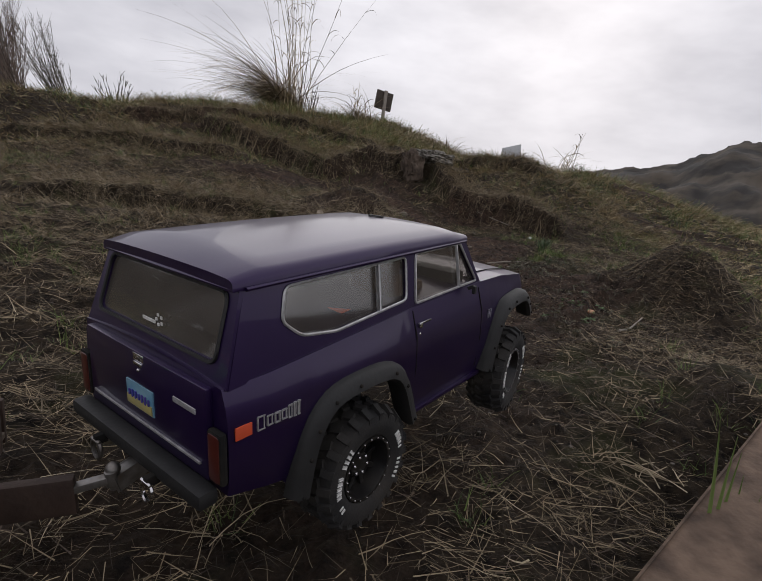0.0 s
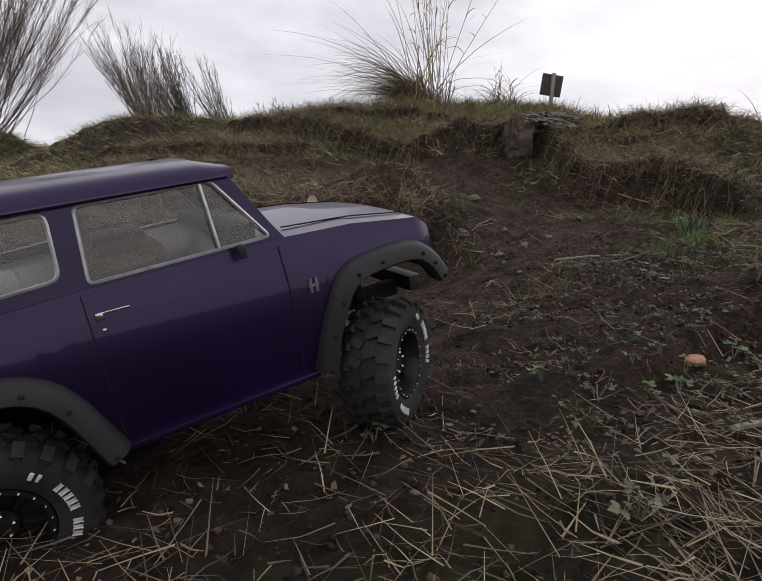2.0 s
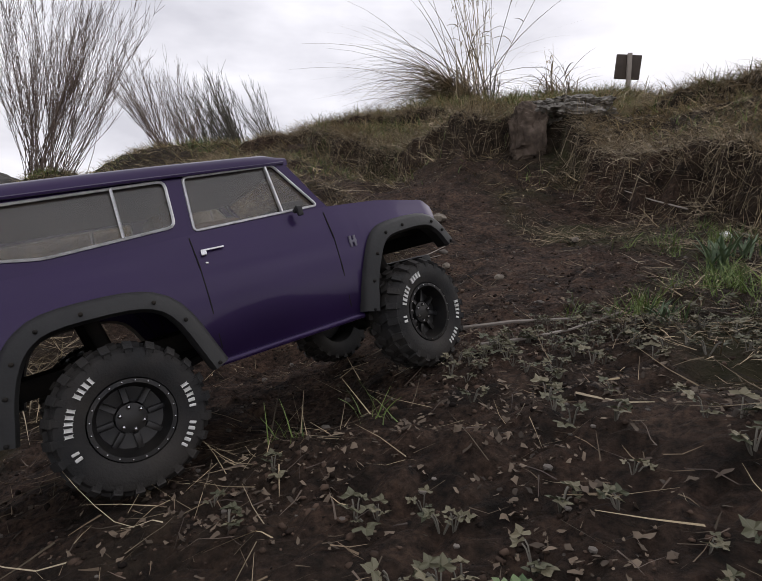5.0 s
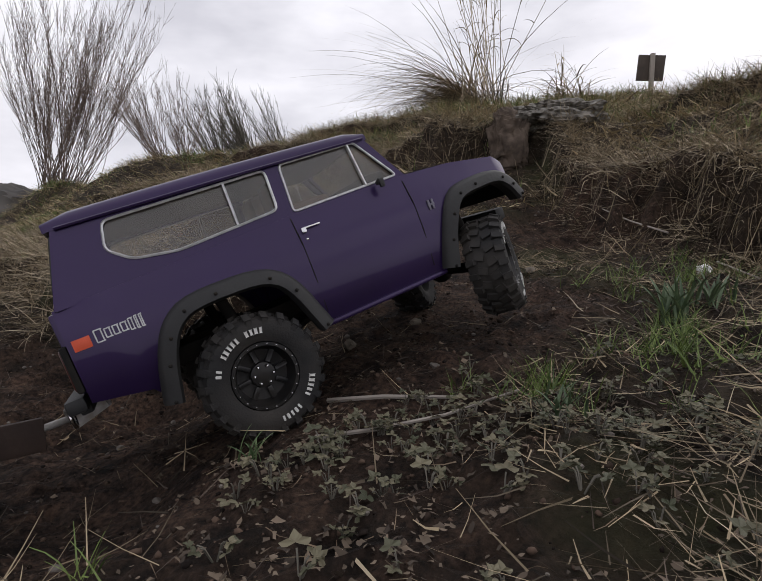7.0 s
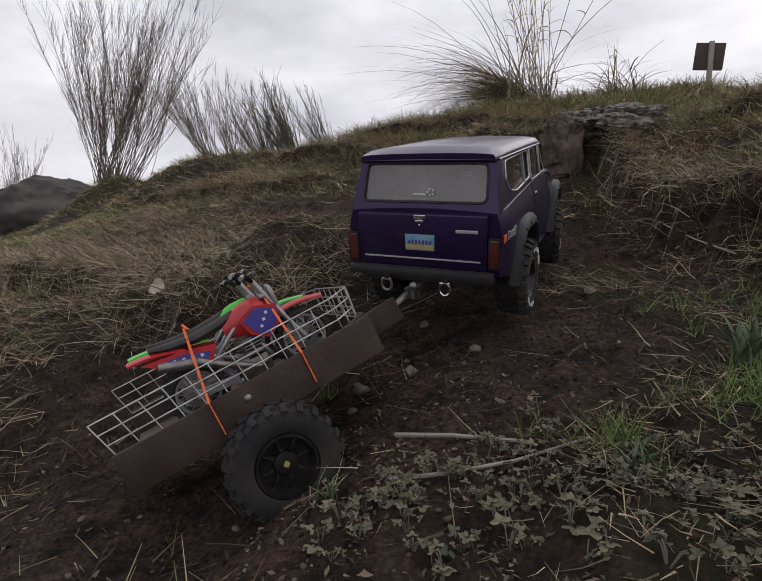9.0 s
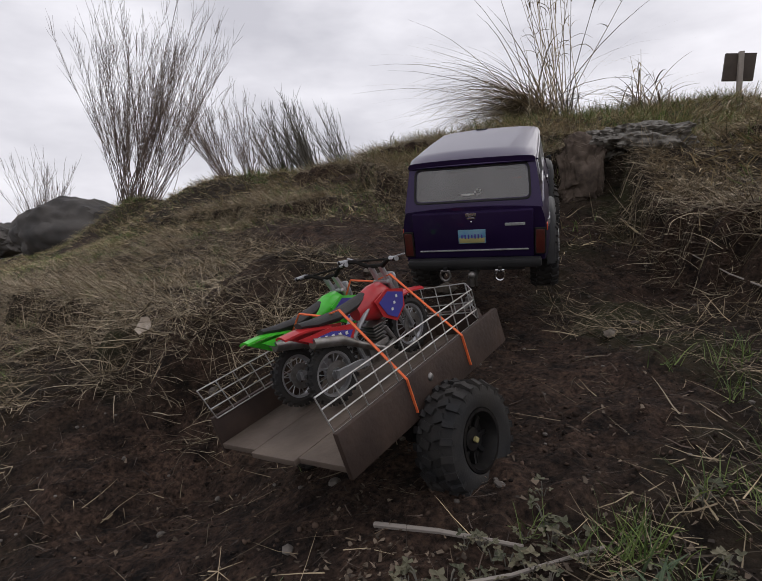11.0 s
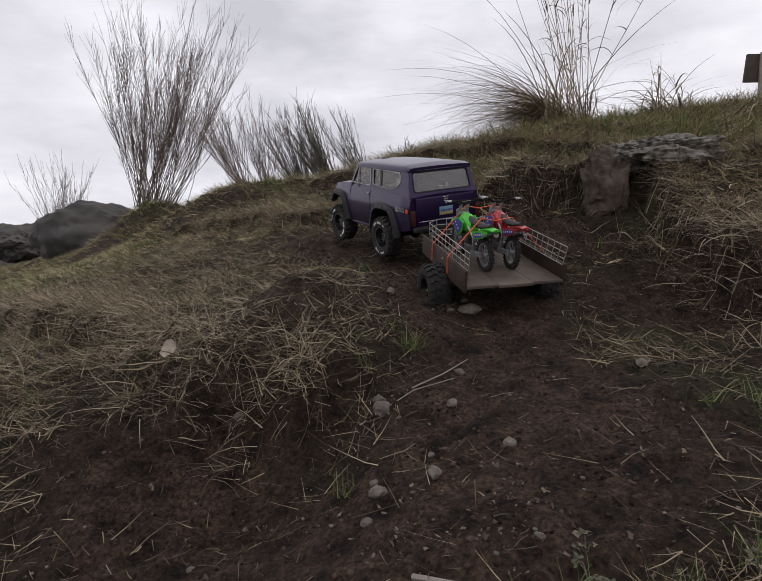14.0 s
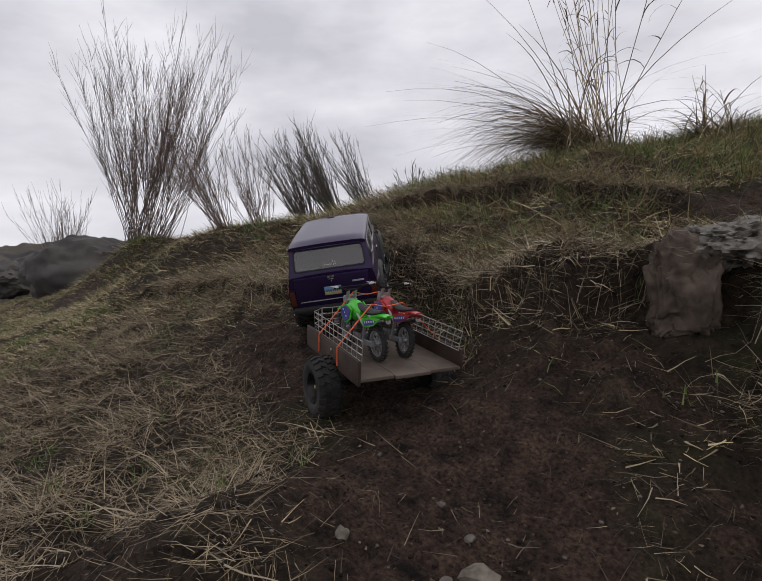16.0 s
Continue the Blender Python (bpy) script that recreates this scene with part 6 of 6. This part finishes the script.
# broad-leaved young plants
def leafy_plant(x, y, leaves, height, mat, seed, label):
    r_ = random.Random(seed)
    ob = tagged(new("leafy_plant"), label, "plant", "leafy plants beside the track")
    ob.matrix_basis = Matrix.Translation((x, y, ground_z(x, y) - 0.003))
    for k in range(leaves):
        a, t, ln = r_.uniform(0, 6.28), r_.uniform(0.05, 0.55), height * r_.uniform(0.55, 1.0)
        side, p, rows_ = Vector((-math.sin(a), math.cos(a), 0)), Vector((r_.gauss(0, 0.008), r_.gauss(0, 0.008), 0)), []
        bm = bmesh.new()
        for i in range(9):
            u = i / 8
            w = height * 0.034 * math.sin(math.pi * (0.12 + 0.86 * u)) ** 0.8
            fold = Vector((-math.cos(a), -math.sin(a), 0.4)) * w * 0.5
            rows_.append((bm.verts.new(p - side * w + fold), bm.verts.new(p), bm.verts.new(p + side * w + fold)))
            p = p + Vector((math.sin(t) * math.cos(a), math.sin(t) * math.sin(a), math.cos(t))) * ln / 8
            t += r_.uniform(0.0, 0.16)
        for a_, b_ in zip(rows_, rows_[1:]):
            bm.faces.new((a_[0], a_[1], b_[1], b_[0]))
            bm.faces.new((a_[1], a_[2], b_[2], b_[1]))
        part("leaf", bm, mat, ob)
    return ob


leafy_plant(0.625, 2.115, 24, 0.066, BLUE_GREEN, 3, "upright grey-green leafy plant beside the track")
leafy_plant(0.655, 2.155, 16, 0.055, BLUE_GREEN, 4, "upright grey-green leafy plant beside the track")
leafy_plant(0.374, 1.729, 12, 0.032, LEAF_GREEN, 5, "low yellow-green leafy weed on the bank")
leafy_plant(0.582, 1.866, 22, 0.036, BLUE_GREEN, 6, "low tuft of narrow green leaves")


# rocks
def rock(name, x, y, z, rx, ry, rz, rough, seed, mat, label, rz_turn=0, sub=5, fine=0.22, square=1.0):
    bm = bmesh.new()
    lump(bm, rx, ry, rz, rough, seed, sub, fine, square)
    return tagged(link_mesh(name, bm, mat, None, "", True, pose(x, y, z, 0, 0, rz_turn)), label, "rock")


rock("rock", 0.072, 2.950, 0.628, 0.056, 0.050, 0.086, 0.34, 4.0, ROCK, "brown weathered rock knob standing out of the bank", 20, 5, 0.30, 0.6)
rock("rock", 0.172, 3.040, 0.704, 0.122, 0.100, 0.046, 0.34, 9.0, LICHEN_ROCK, "grey lichen-covered slab of rock resting on the knob", 35, 5, 0.30, 0.8)
rock("boulder", -5.95, 3.42, 0.42, 0.66, 0.5, 0.42, 0.22, 2.0, BASALT, "large dark rounded boulder", 30, 5, 0.08)
rock("boulder", -7.6, 3.0, 0.34, 0.4, 0.35, 0.22, 0.25, 6.0, BASALT, "smaller dark rounded boulder", 10)


# shrubs
def shrub(x, y, height, fan, stems, twigs, lean, mat, label, seed, thick=0.010, sub_len=0.32, rise=-0.05):
    """Bare stems fanning from one root, each with side twigs."""
    r_ = random.Random(seed)
    ob = tagged(new("shrub"), label, "shrub", "bare shrubs on the skyline")
    z = ground_z(x, y) - 0.03
    ob.matrix_basis = Matrix.Translation((x, y, z))
    bs, bt = bmesh.new(), bmesh.new()
    for k in range(stems):
        a, t = r_.uniform(0, 6.28), fan * 2.0 * math.sqrt(r_.random())
        t = min(t, 1.25)
        ln = height * (1 - 0.55 * r_.random() ** 1.6) * (1 - 0.22 * t)
        d = Vector((math.sin(t) * math.cos(a) + lean[0], math.sin(t) * math.sin(a) * 0.8 + lean[1], math.cos(t))).normalized()
        p = Vector((r_.gauss(0, 0.035 * height), r_.gauss(0, 0.035 * height), 0))
        pts = [p.copy()]
        for i in range(7):
            d = (d + Vector((r_.gauss(0, 0.06), r_.gauss(0, 0.06), 0.02 + rise * t))).normalized()
            p = p + d * ln / 7
            pts.append(p.copy())
        tube(bs, pts, [thick * height / 2.2 * (1 - 0.85 * i / 7) for i in range(8)], 4, False)
        for j in range(twigs):
            i = r_.randint(2, 6)
            q = pts[i].lerp(pts[i + 1], r_.random())
            e = ((pts[i + 1] - pts[i]).normalized() + Vector((r_.gauss(0, 0.30), r_.gauss(0, 0.30), 0.24))).normalized()
            l2 = ln * sub_len * r_.uniform(0.4, 1.0) * (1 - 0.07 * i)
            e2 = (e + Vector((r_.gauss(0, 0.12), r_.gauss(0, 0.12), 0.12))).normalized()
            tube(bt, [q, q + e * l2 * 0.5, q + e * l2 * 0.5 + e2 * l2 * 0.5], [thick * height / 2.2 * 0.45, thick * height / 2.2 * 0.34, thick * height / 2.2 * 0.2], 3, False)
    s = part("stem", bs, mat, ob, smooth=False)
    s["kind"] = "stuff"
    s = part("twig", bt, mat, ob, smooth=False)
    s["kind"] = "stuff"
    return ob


shrub(-5.05, 3.74, 2.20, 0.26, 92, 28, (0.12, 0.13), BARK, "large bare leafless shrub with a wide fan of thin stems", 1, 0.0036, 0.27, 0.035)
shrub(-4.85, 3.90, 2.0, 0.14, 20, 20, (0.42, 0.46), BARK, "bare leaning shrub with long arching thin stems", 21, 0.0036, 0.27, 0.04)
shrub(-2.45, 3.36, 0.66, 0.24, 46, 16, (-0.32, -0.30), BARK, "dense dark bare shrub leaning on the crest", 2, 0.0070, 0.30, 0.0)
shrub(-2.80, 3.80, 0.80, 0.26, 40, 14, (-0.12, -0.12), BARK, "bare brown shrub on the crest", 3, 0.0060, 0.34, 0.0)
shrub(-3.84, 5.36, 1.20, 0.18, 90, 14, (-0.42, -0.36), SAGE, "dense grey upright broom-like shrub leaning aside", 4, 0.009, 0.22, 0.0)
shrub(-4.25, 5.30, 1.20, 0.20, 70, 14, (-0.24, -0.22), SAGE, "dense grey broom-like shrub", 6, 0.009, 0.22, 0.0)
shrub(-3.42, 5.47, 1.00, 0.16, 46, 14, (-0.45, -0.40), SAGE, "grey broom-like shrub on the crest", 8, 0.008, 0.25, 0.0)
shrub(-3.04, 5.65, 0.52, 0.34, 22, 12, (0.0, 0.0), SAGE, "small leafy grey sagebrush", 5, 0.03, 0.3)
shrub(-8.4, 3.75, 1.75, 0.20, 60, 10, (0.0, 0.0), BARK, "thin bare shrub far down the slope", 7, 0.006)
shrub(-0.90, 5.05, 0.36, 0.16, 7, 12, (0.0, 0.0), SAGE, "single grey seed-head sprig", 9, 0.03, 0.22)


# the tall grass clump
def grass_clump(x, y, n, length, spread_, bias, seed, label, stalks=0, stalk_h=1.1, droop=0.18, wide=0.0042, low=0.10):
    """Ribbons arching from one root; bias: the way most of them fall and their share. Stalks: tall jointed stems with hanging leaves."""
    r_ = random.Random(seed)
    ob = tagged(new("grass_clump"), label, "grass clump", "dry grass clumps on the crest")
    ob.matrix_basis = Matrix.Translation((x, y, ground_z(x, y) - 0.01))
    way = math.atan2(bias[1], bias[0])

    def ribbon(bm, p, a, t, ln, w, bend, steps=7):
        side, rows_ = Vector((-math.sin(a), math.cos(a), r_.uniform(-0.5, 0.5))).normalized(), []
        for i in range(steps + 1):
            k = w * (1 - (i / (steps + 0.6)) ** 2)
            rows_.append((bm.verts.new(p - side * k), bm.verts.new(p + side * k)))
            p = p + Vector((math.sin(t) * math.cos(a), math.sin(t) * math.sin(a), math.cos(t))) * ln / steps
            t += bend * r_.uniform(0.4, 1.6)
        for (a0, a1), (b0, b1) in zip(rows_, rows_[1:]):
            bm.faces.new((a0, a1, b1, b0))

    bm = bmesh.new()
    for k in range(n):
        a = way + r_.gauss(0, 0.55) if r_.random() < bias[2] else r_.uniform(0, 6.28)
        t, ln = spread_ * (low + (1.05 - low) * r_.random() ** 0.7), length * (1 - 0.62 * r_.random() ** 0.7)
        ribbon(bm, Vector((r_.gauss(0, 0.07), r_.gauss(0, 0.07), 0)), a, t, ln, r_.uniform(0.45, 1.0) * wide, droop)
    s = part("blade", bm, STRAW_PALE, ob, smooth=False)
    s["kind"] = "stuff"
    if stalks:
        bm, bl = bmesh.new(), bmesh.new()
        for k in range(stalks):
            a, t = way + r_.gauss(0, 1.1), r_.uniform(0.0, 0.42)
            p = Vector((r_.gauss(0.04, 0.06), r_.gauss(0.03, 0.06), 0))
            pts, ln = [p.copy()], stalk_h * r_.uniform(0.55, 1.05)
            for i in range(8):
                t += r_.uniform(-0.05, 0.06)
                p = p + Vector((math.sin(t) * math.cos(a), math.sin(t) * math.sin(a), math.cos(t))) * ln / 8
                pts.append(p.copy())
            tube(bm, pts, [0.0034 * (1 - 0.09 * i) for i in range(9)], 4, False)
            for i in (3, 4, 5, 6, 7):
                if r_.random() < 0.65:
                    ribbon(bl, pts[i], r_.uniform(0, 6.28), r_.uniform(0.5, 1.1), r_.uniform(0.10, 0.24), 0.0042, 0.42, 5)
        s = part("stalk", bm, STRAW_PALE, ob, smooth=False)
        s["kind"] = "stuff"
        s = part("stalk_leaf", bl, STRAW_PALE, ob, smooth=False)
        s["kind"] = "stuff"
    return ob


grass_clump(-1.14, 5.27, 120, 1.60, 1.20, (-0.92, -0.66, 0.97), 1, "tall clump of dry ornamental grass with long stalks", 24, 1.55, 0.09, 0.0042, 0.55)
grass_clump(-1.20, 5.22, 520, 1.15, 1.15, (-0.92, -0.66, 0.88), 12, "arching mass of dry grass leaves", 0, 1.1, 0.20, 0.0042, 0.40)
grass_clump(-1.18, 5.12, 520, 0.50, 1.00, (-1.0, -0.3, 0.45), 11, "thick straw-coloured base of the grass clump")
grass_clump(-0.45, 5.1, 150, 0.46, 0.9, (-0.8, -0.6, 0.6), 2, "spiky clump of dry grass", 5, 0.42)
grass_clump(0.35, 4.75, 110, 0.30, 0.8, (1, 0, 0.3), 3, "low clump of dry grass")
grass_clump(0.75, 4.7, 90, 0.26, 0.8, (1, 0, 0.3), 4, "low clump of dry grass")
grass_clump(1.35, 4.35, 16, 0.42, 0.5, (1, 0, 0.3), 5, "few thin dry stalks", 5, 0.40)
grass_clump(0.05, 5.0, 90, 0.28, 0.8, (1, 0, 0.2), 6, "low dark clump of dry grass")


# ---- made things on the hill ----
def build_sign():
    sign = tagged(new("sign_post"), "dark brown wooden sign seen from behind on a grey post", "sign")
    x, y = -0.31, 7.22
    z = ground_z(x, y)
    sign.matrix_basis = pose(x, y, z - 0.05, 0, 0, 30)
    top = 1.915 - z + 0.05
    bm = bmesh.new()
    box(bm, 0, 0, top / 2, 0.040, 0.035, top, 0.004)
    part("post", bm, POST_WOOD, sign, "weathered grey timber post")
    bm = bmesh.new()
    box(bm, 0.0, 0.034, 0.0, 0.245, 0.030, 0.235, 0.005, Matrix.Translation((0, 0, top - 0.125)) @ Matrix.Rotation(radians(4), 4, "Y"))
    part("board", bm, SIGN_WOOD, sign, "dark brown sign board")
    return sign


build_sign()
panel = tagged(new("white_panel"), "white leaning sheet panel behind the crest", "panel")
panel.matrix_basis = pose(1.01, 4.86, ground_z(1.01, 4.86) - 0.02, 0, 0, 10)
bm = bmesh.new()
rise = 1.15 - ground_z(1.01, 4.86)
plate(bm, [(-0.10, 0.0), (0.10, 0.0), (0.065, rise), (-0.10, rise - 0.06)], [], lambda u, v: Vector((u, 0, v)), Vector((0, 0.02, 0)))
part("sheet", bm, WHITE_PANEL, panel, smooth=False)

plank = tagged(new("board"), "weathered grey-brown wooden board lying in the grass", "board")
plank.matrix_basis = Matrix.Translation((0, 0, 0))
bm = bmesh.new()
a_, b_ = Vector((0.281, 0.434, 0.0955)), Vector((0.5326, 0.6636, 0.175))
u_ = (b_ - a_).normalized()
side_ = Vector((u_.y, -u_.x, -0.12)).normalized()
m_ = Matrix((u_, side_, u_.cross(side_))).transposed().to_4x4()
m_.translation = a_ - u_ * 0.02
box(bm, 0.20, 0.07, -0.012, 0.46, 0.14, 0.024, 0.003, m_)
part("timber", bm, BOARD, plank)


# tall young blades beside the board
tall = tagged(new("tall_grass"), "few tall thin green grass blades beside the board", "grass")
tall.matrix_basis = Matrix.Translation((0.385, 0.50, ground_z(0.385, 0.50)))
for k, (dx, dy, h, bend) in enumerate(((-0.02, -0.015, 0.17, -0.012), (-0.012, -0.01, 0.15, 0.006), (0.0, 0.0, 0.13, 0.010), (0.022, 0.01, 0.10, 0.004), (0.03, 0.0, 0.085, 0.012))):
    bm = bmesh.new()
    rows_ = []
    for i in range(8):
        t = i / 7
        c = Vector((dx + bend * t * t, dy + 0.01 * t, -0.01 + (h + 0.01) * t))
        w = 0.0024 * (1 - t ** 3)
        rows_.append([bm.verts.new(c + Vector((-w, 0, 0))), bm.verts.new(c + Vector((0, 0.0008, 0))), bm.verts.new(c + Vector((w, 0, 0)))])
    for a, b in zip(rows_, rows_[1:]):
        bm.faces.new((a[0], a[1], b[1], b[0]))
        bm.faces.new((a[1], a[2], b[2], b[1]))
    part("blade", bm, GREEN, tall)
# a dead bleached sprig beside the board
sprig = tagged(new("dead_sprig"), "bleached lacy dead weed lying on the soil", "dead plant")
sprig.matrix_basis = Matrix.Translation((0.40, 0.64, ground_z(0.40, 0.64) + 0.012))
bm = bmesh.new()
r_ = random.Random(21)
for k in range(26):
    a = r_.gauss(2.5, 0.9)
    p, d = Vector((r_.gauss(0, 0.02), r_.gauss(0, 0.02), 0)), Vector((math.cos(a), math.sin(a), 0.25))
    pts = [p]
    for i in range(4):
        d = d + Vector((r_.gauss(0, 0.3), r_.gauss(0, 0.3), -0.10))
        pts.append(pts[-1] + d.normalized() * 0.018)
    tube(bm, pts, [0.0009, 0.0008, 0.0007, 0.0006, 0.0004], 3, False)
part("stem", bm, STRAW_PALE, sprig, smooth=False)["kind"] = "stuff"


# ---- what moves ----
TRUCK_ROWS = [
    (0, 0.0047, 0.6127, 0.143, 0.12, -8.06, 53.31),
    (0.5, 0.0623, 0.7293, 0.1437, 4.76, -9.95, 54.08),
    (1, 0.1131, 0.8472, 0.1498, 8.99, -12.16, 52.94),
    (1.5, 0.1346, 0.9547, 0.1406, 6.54, -12.22, 57.81),
    (2, 0.1312, 1.0772, 0.133, 1.82, -13.9, 55.26),
    (2.5, 0.1513, 1.1727, 0.1336, -5.26, -16.76, 53.2),
    (3, 0.1395, 1.2432, 0.1421, -4.99, -14.54, 56.93),
    (3.5, 0.1431, 1.3224, 0.1533, -5.46, -12.64, 60.59),
    (4, 0.1615, 1.4079, 0.1573, -9.64, -9.86, 64.6),
    (4.5, 0.196, 1.519, 0.179, -12.2, -8.0, 70.4),
    (7, 0.3178, 1.9591, 0.2707, -9.54, -16.85, 65.75),
    (7.5, 0.2985, 2.0258, 0.2943, -3.31, -14.72, 75.75),
    (8, 0.2765, 2.0917, 0.3182, 0.85, -14.47, 88.05),
    (8.5, 0.2253, 2.1814, 0.3372, 2.09, -10.38, 99.74),
    (9, 0.1953, 2.2777, 0.3551, 2.19, -9, 105.15),
    (9.5, 0.1447, 2.3022, 0.3406, 0.17, -4.73, 114.09),
    (10, 0.1447, 2.3565, 0.3806, -0.79, -11.23, 111.05),
    (12.5, -0.1325, 2.6023, 0.4585, -7.04, -16.95, 139.97),
    (13, -0.239, 2.652, 0.459, -15.6, -6.0, 149.8),
    (13.5, -0.344, 2.680, 0.473, -5.0, -2.3, 156.9),
    (14, -0.455, 2.688, 0.492, -6.4, -8.4, 162.4),
    (14.5, -0.588, 2.742, 0.493, -2.2, -14.0, 161.2),
    (15, -0.675, 2.777, 0.518, -0.9, -11.0, 155.4),
    (15.5, -0.7459, 2.8202, 0.5372, -1.21, -9.03, 146.97),
    (16, -0.7894, 2.891, 0.5606, -5.72, -12.11, 136.15),
]
TRAILER_ROWS = [
    (0, -0.1838, 0.3595, 0.1609, 5.66, -8.5, 20),
    (0.5, -0.1189, 0.4704, 0.151, 4.93, -4.33, 35.55),
    (1, -0.0696, 0.5892, 0.1443, 4.07, -0.02, 48.26),
    (1.5, -0.0278, 0.6835, 0.1352, 3.58, 4.87, 54.34),
    (2, -0.0471, 0.8165, 0.1186, 1.94, 12.34, 72.02),
    (2.5, -0.0417, 0.9242, 0.1034, 1.34, 19.73, 77.36),
    (3, -0.0372, 0.9817, 0.1241, 1.09, 16.57, 79.08),
    (3.5, -0.0172, 1.0501, 0.1457, 0.95, 13.47, 77.72),
    (4, 0.0166, 1.127, 0.1644, 0.43, 10.9, 74.4),
    (4.5, 0.0603, 1.2445, 0.1883, -2.26, 6.26, 72.49),
    (5, 0.0841, 1.3309, 0.1985, -5.41, 3.15, 73.14),
    (5.5, 0.1079, 1.4174, 0.2087, -8.83, -0.41, 73.59),
    (6, 0.1317, 1.5038, 0.2189, -11.34, -3.03, 73.9),
    (6.5, 0.1555, 1.5903, 0.2292, -12, -3.49, 74.12),
    (7, 0.1793, 1.6767, 0.2394, -10.75, -1.78, 74.26),
    (7.5, 0.2173, 1.7208, 0.2754, -8.7, -7.13, 69.08),
    (8, 0.2667, 1.7762, 0.3008, -7.15, -9.14, 63.72),
    (8.5, 0.2851, 1.8868, 0.3499, -0.08, -29.79, 53.1),
    (9, 0.2678, 1.9859, 0.3647, -10.62, -27.48, 68.18),
    (9.5, 0.2686, 2.0171, 0.3785, -11.6, -25.19, 78.65),
    (10, 0.2662, 2.0576, 0.3849, -14.2, -24.91, 83.35),
    (12.5, 0.1104, 2.3813, 0.4246, -2.02, -10.76, 116.05),
    (13, 0.029, 2.478, 0.488, 0.8, -22.5, 122.2),
    (13.5, -0.050, 2.545, 0.531, 1.0, -27.8, 133.0),
    (14, -0.162, 2.583, 0.516, -1.6, -17.9, 146.8),
    (14.5, -0.292, 2.646, 0.485, 5.8, 1.2, 153.5),
    (15, -0.386, 2.648, 0.522, 3.6, -1.2, 160.4),
    (15.5, -0.489, 2.638, 0.546, 6.853, -8.431, 170.291),
    (16, -0.5669, 2.6664, 0.5472, 2.46, -9.51, 161.59),
]


def path_lengths(rows, point):
    """Distance that a point of a keyed thing has gone, at steps of an eighth of a second."""
    ts = [r[0] for r in rows]
    places = [pose(*r[1:]) @ Vector(point) for r in rows]
    out, gone, last = [], 0.0, None
    for k in range(129):
        t = k / 8
        i = min(max(1, int(np.searchsorted(ts, t))), len(ts) - 1)
        u = (t - ts[i - 1]) / (ts[i] - ts[i - 1])
        u = u * u * (3 - 2 * u) * 0.5 + u * 0.5
        p = places[i - 1].lerp(places[i], u)
        if last is not None:
            gone += (p - last).length
        last = p
        out.append((t, gone))
    return out


STEER = ((0, 8), (1.0, 20), (1.5, 33), (2.5, 38), (3.0, 26), (3.5, 14), (4.0, 9), (4.5, 6), (5.5, 14), (6.3, 36), (7.0, 45), (7.5, 40), (8.0, 26), (8.5, 14), (9.0, 8), (12.0, 10), (14.0, 4), (15.0, -8), (16.0, -12))


def motions():
    walk(toy_truck, [(r[0], pose(*r[1:])) for r in TRUCK_ROWS])
    walk(toy_trailer, [(r[0], pose(*r[1:])) for r in TRAILER_ROWS])
    for bike, seat in BIKE_SEATS:
        walk(bike, [(r[0], pose(*r[1:]) @ seat) for r in TRAILER_ROWS])
    for strap in straps:
        walk(strap, [(r[0], pose(*r[1:])) for r in TRAILER_ROWS])
    for rows, wheels, z, first in ((TRUCK_ROWS, truck_wheels, 0.0515, 2.2), (TRAILER_ROWS, trailer_wheels, -0.030, 0.4)):
        for hub, x, y in wheels:
            keys = []
            for t, gone in path_lengths(rows, (x, y, z)):
                turn = np.interp(t, [s[0] for s in STEER], [s[1] for s in STEER]) if x > 0 else 0.0
                keys.append((t, pose(x, y, z, 0, 0, float(turn)) @ Matrix.Rotation(gone / 0.0545 + first + y * 9, 4, "Y")))
            walk(hub, keys)


motions()
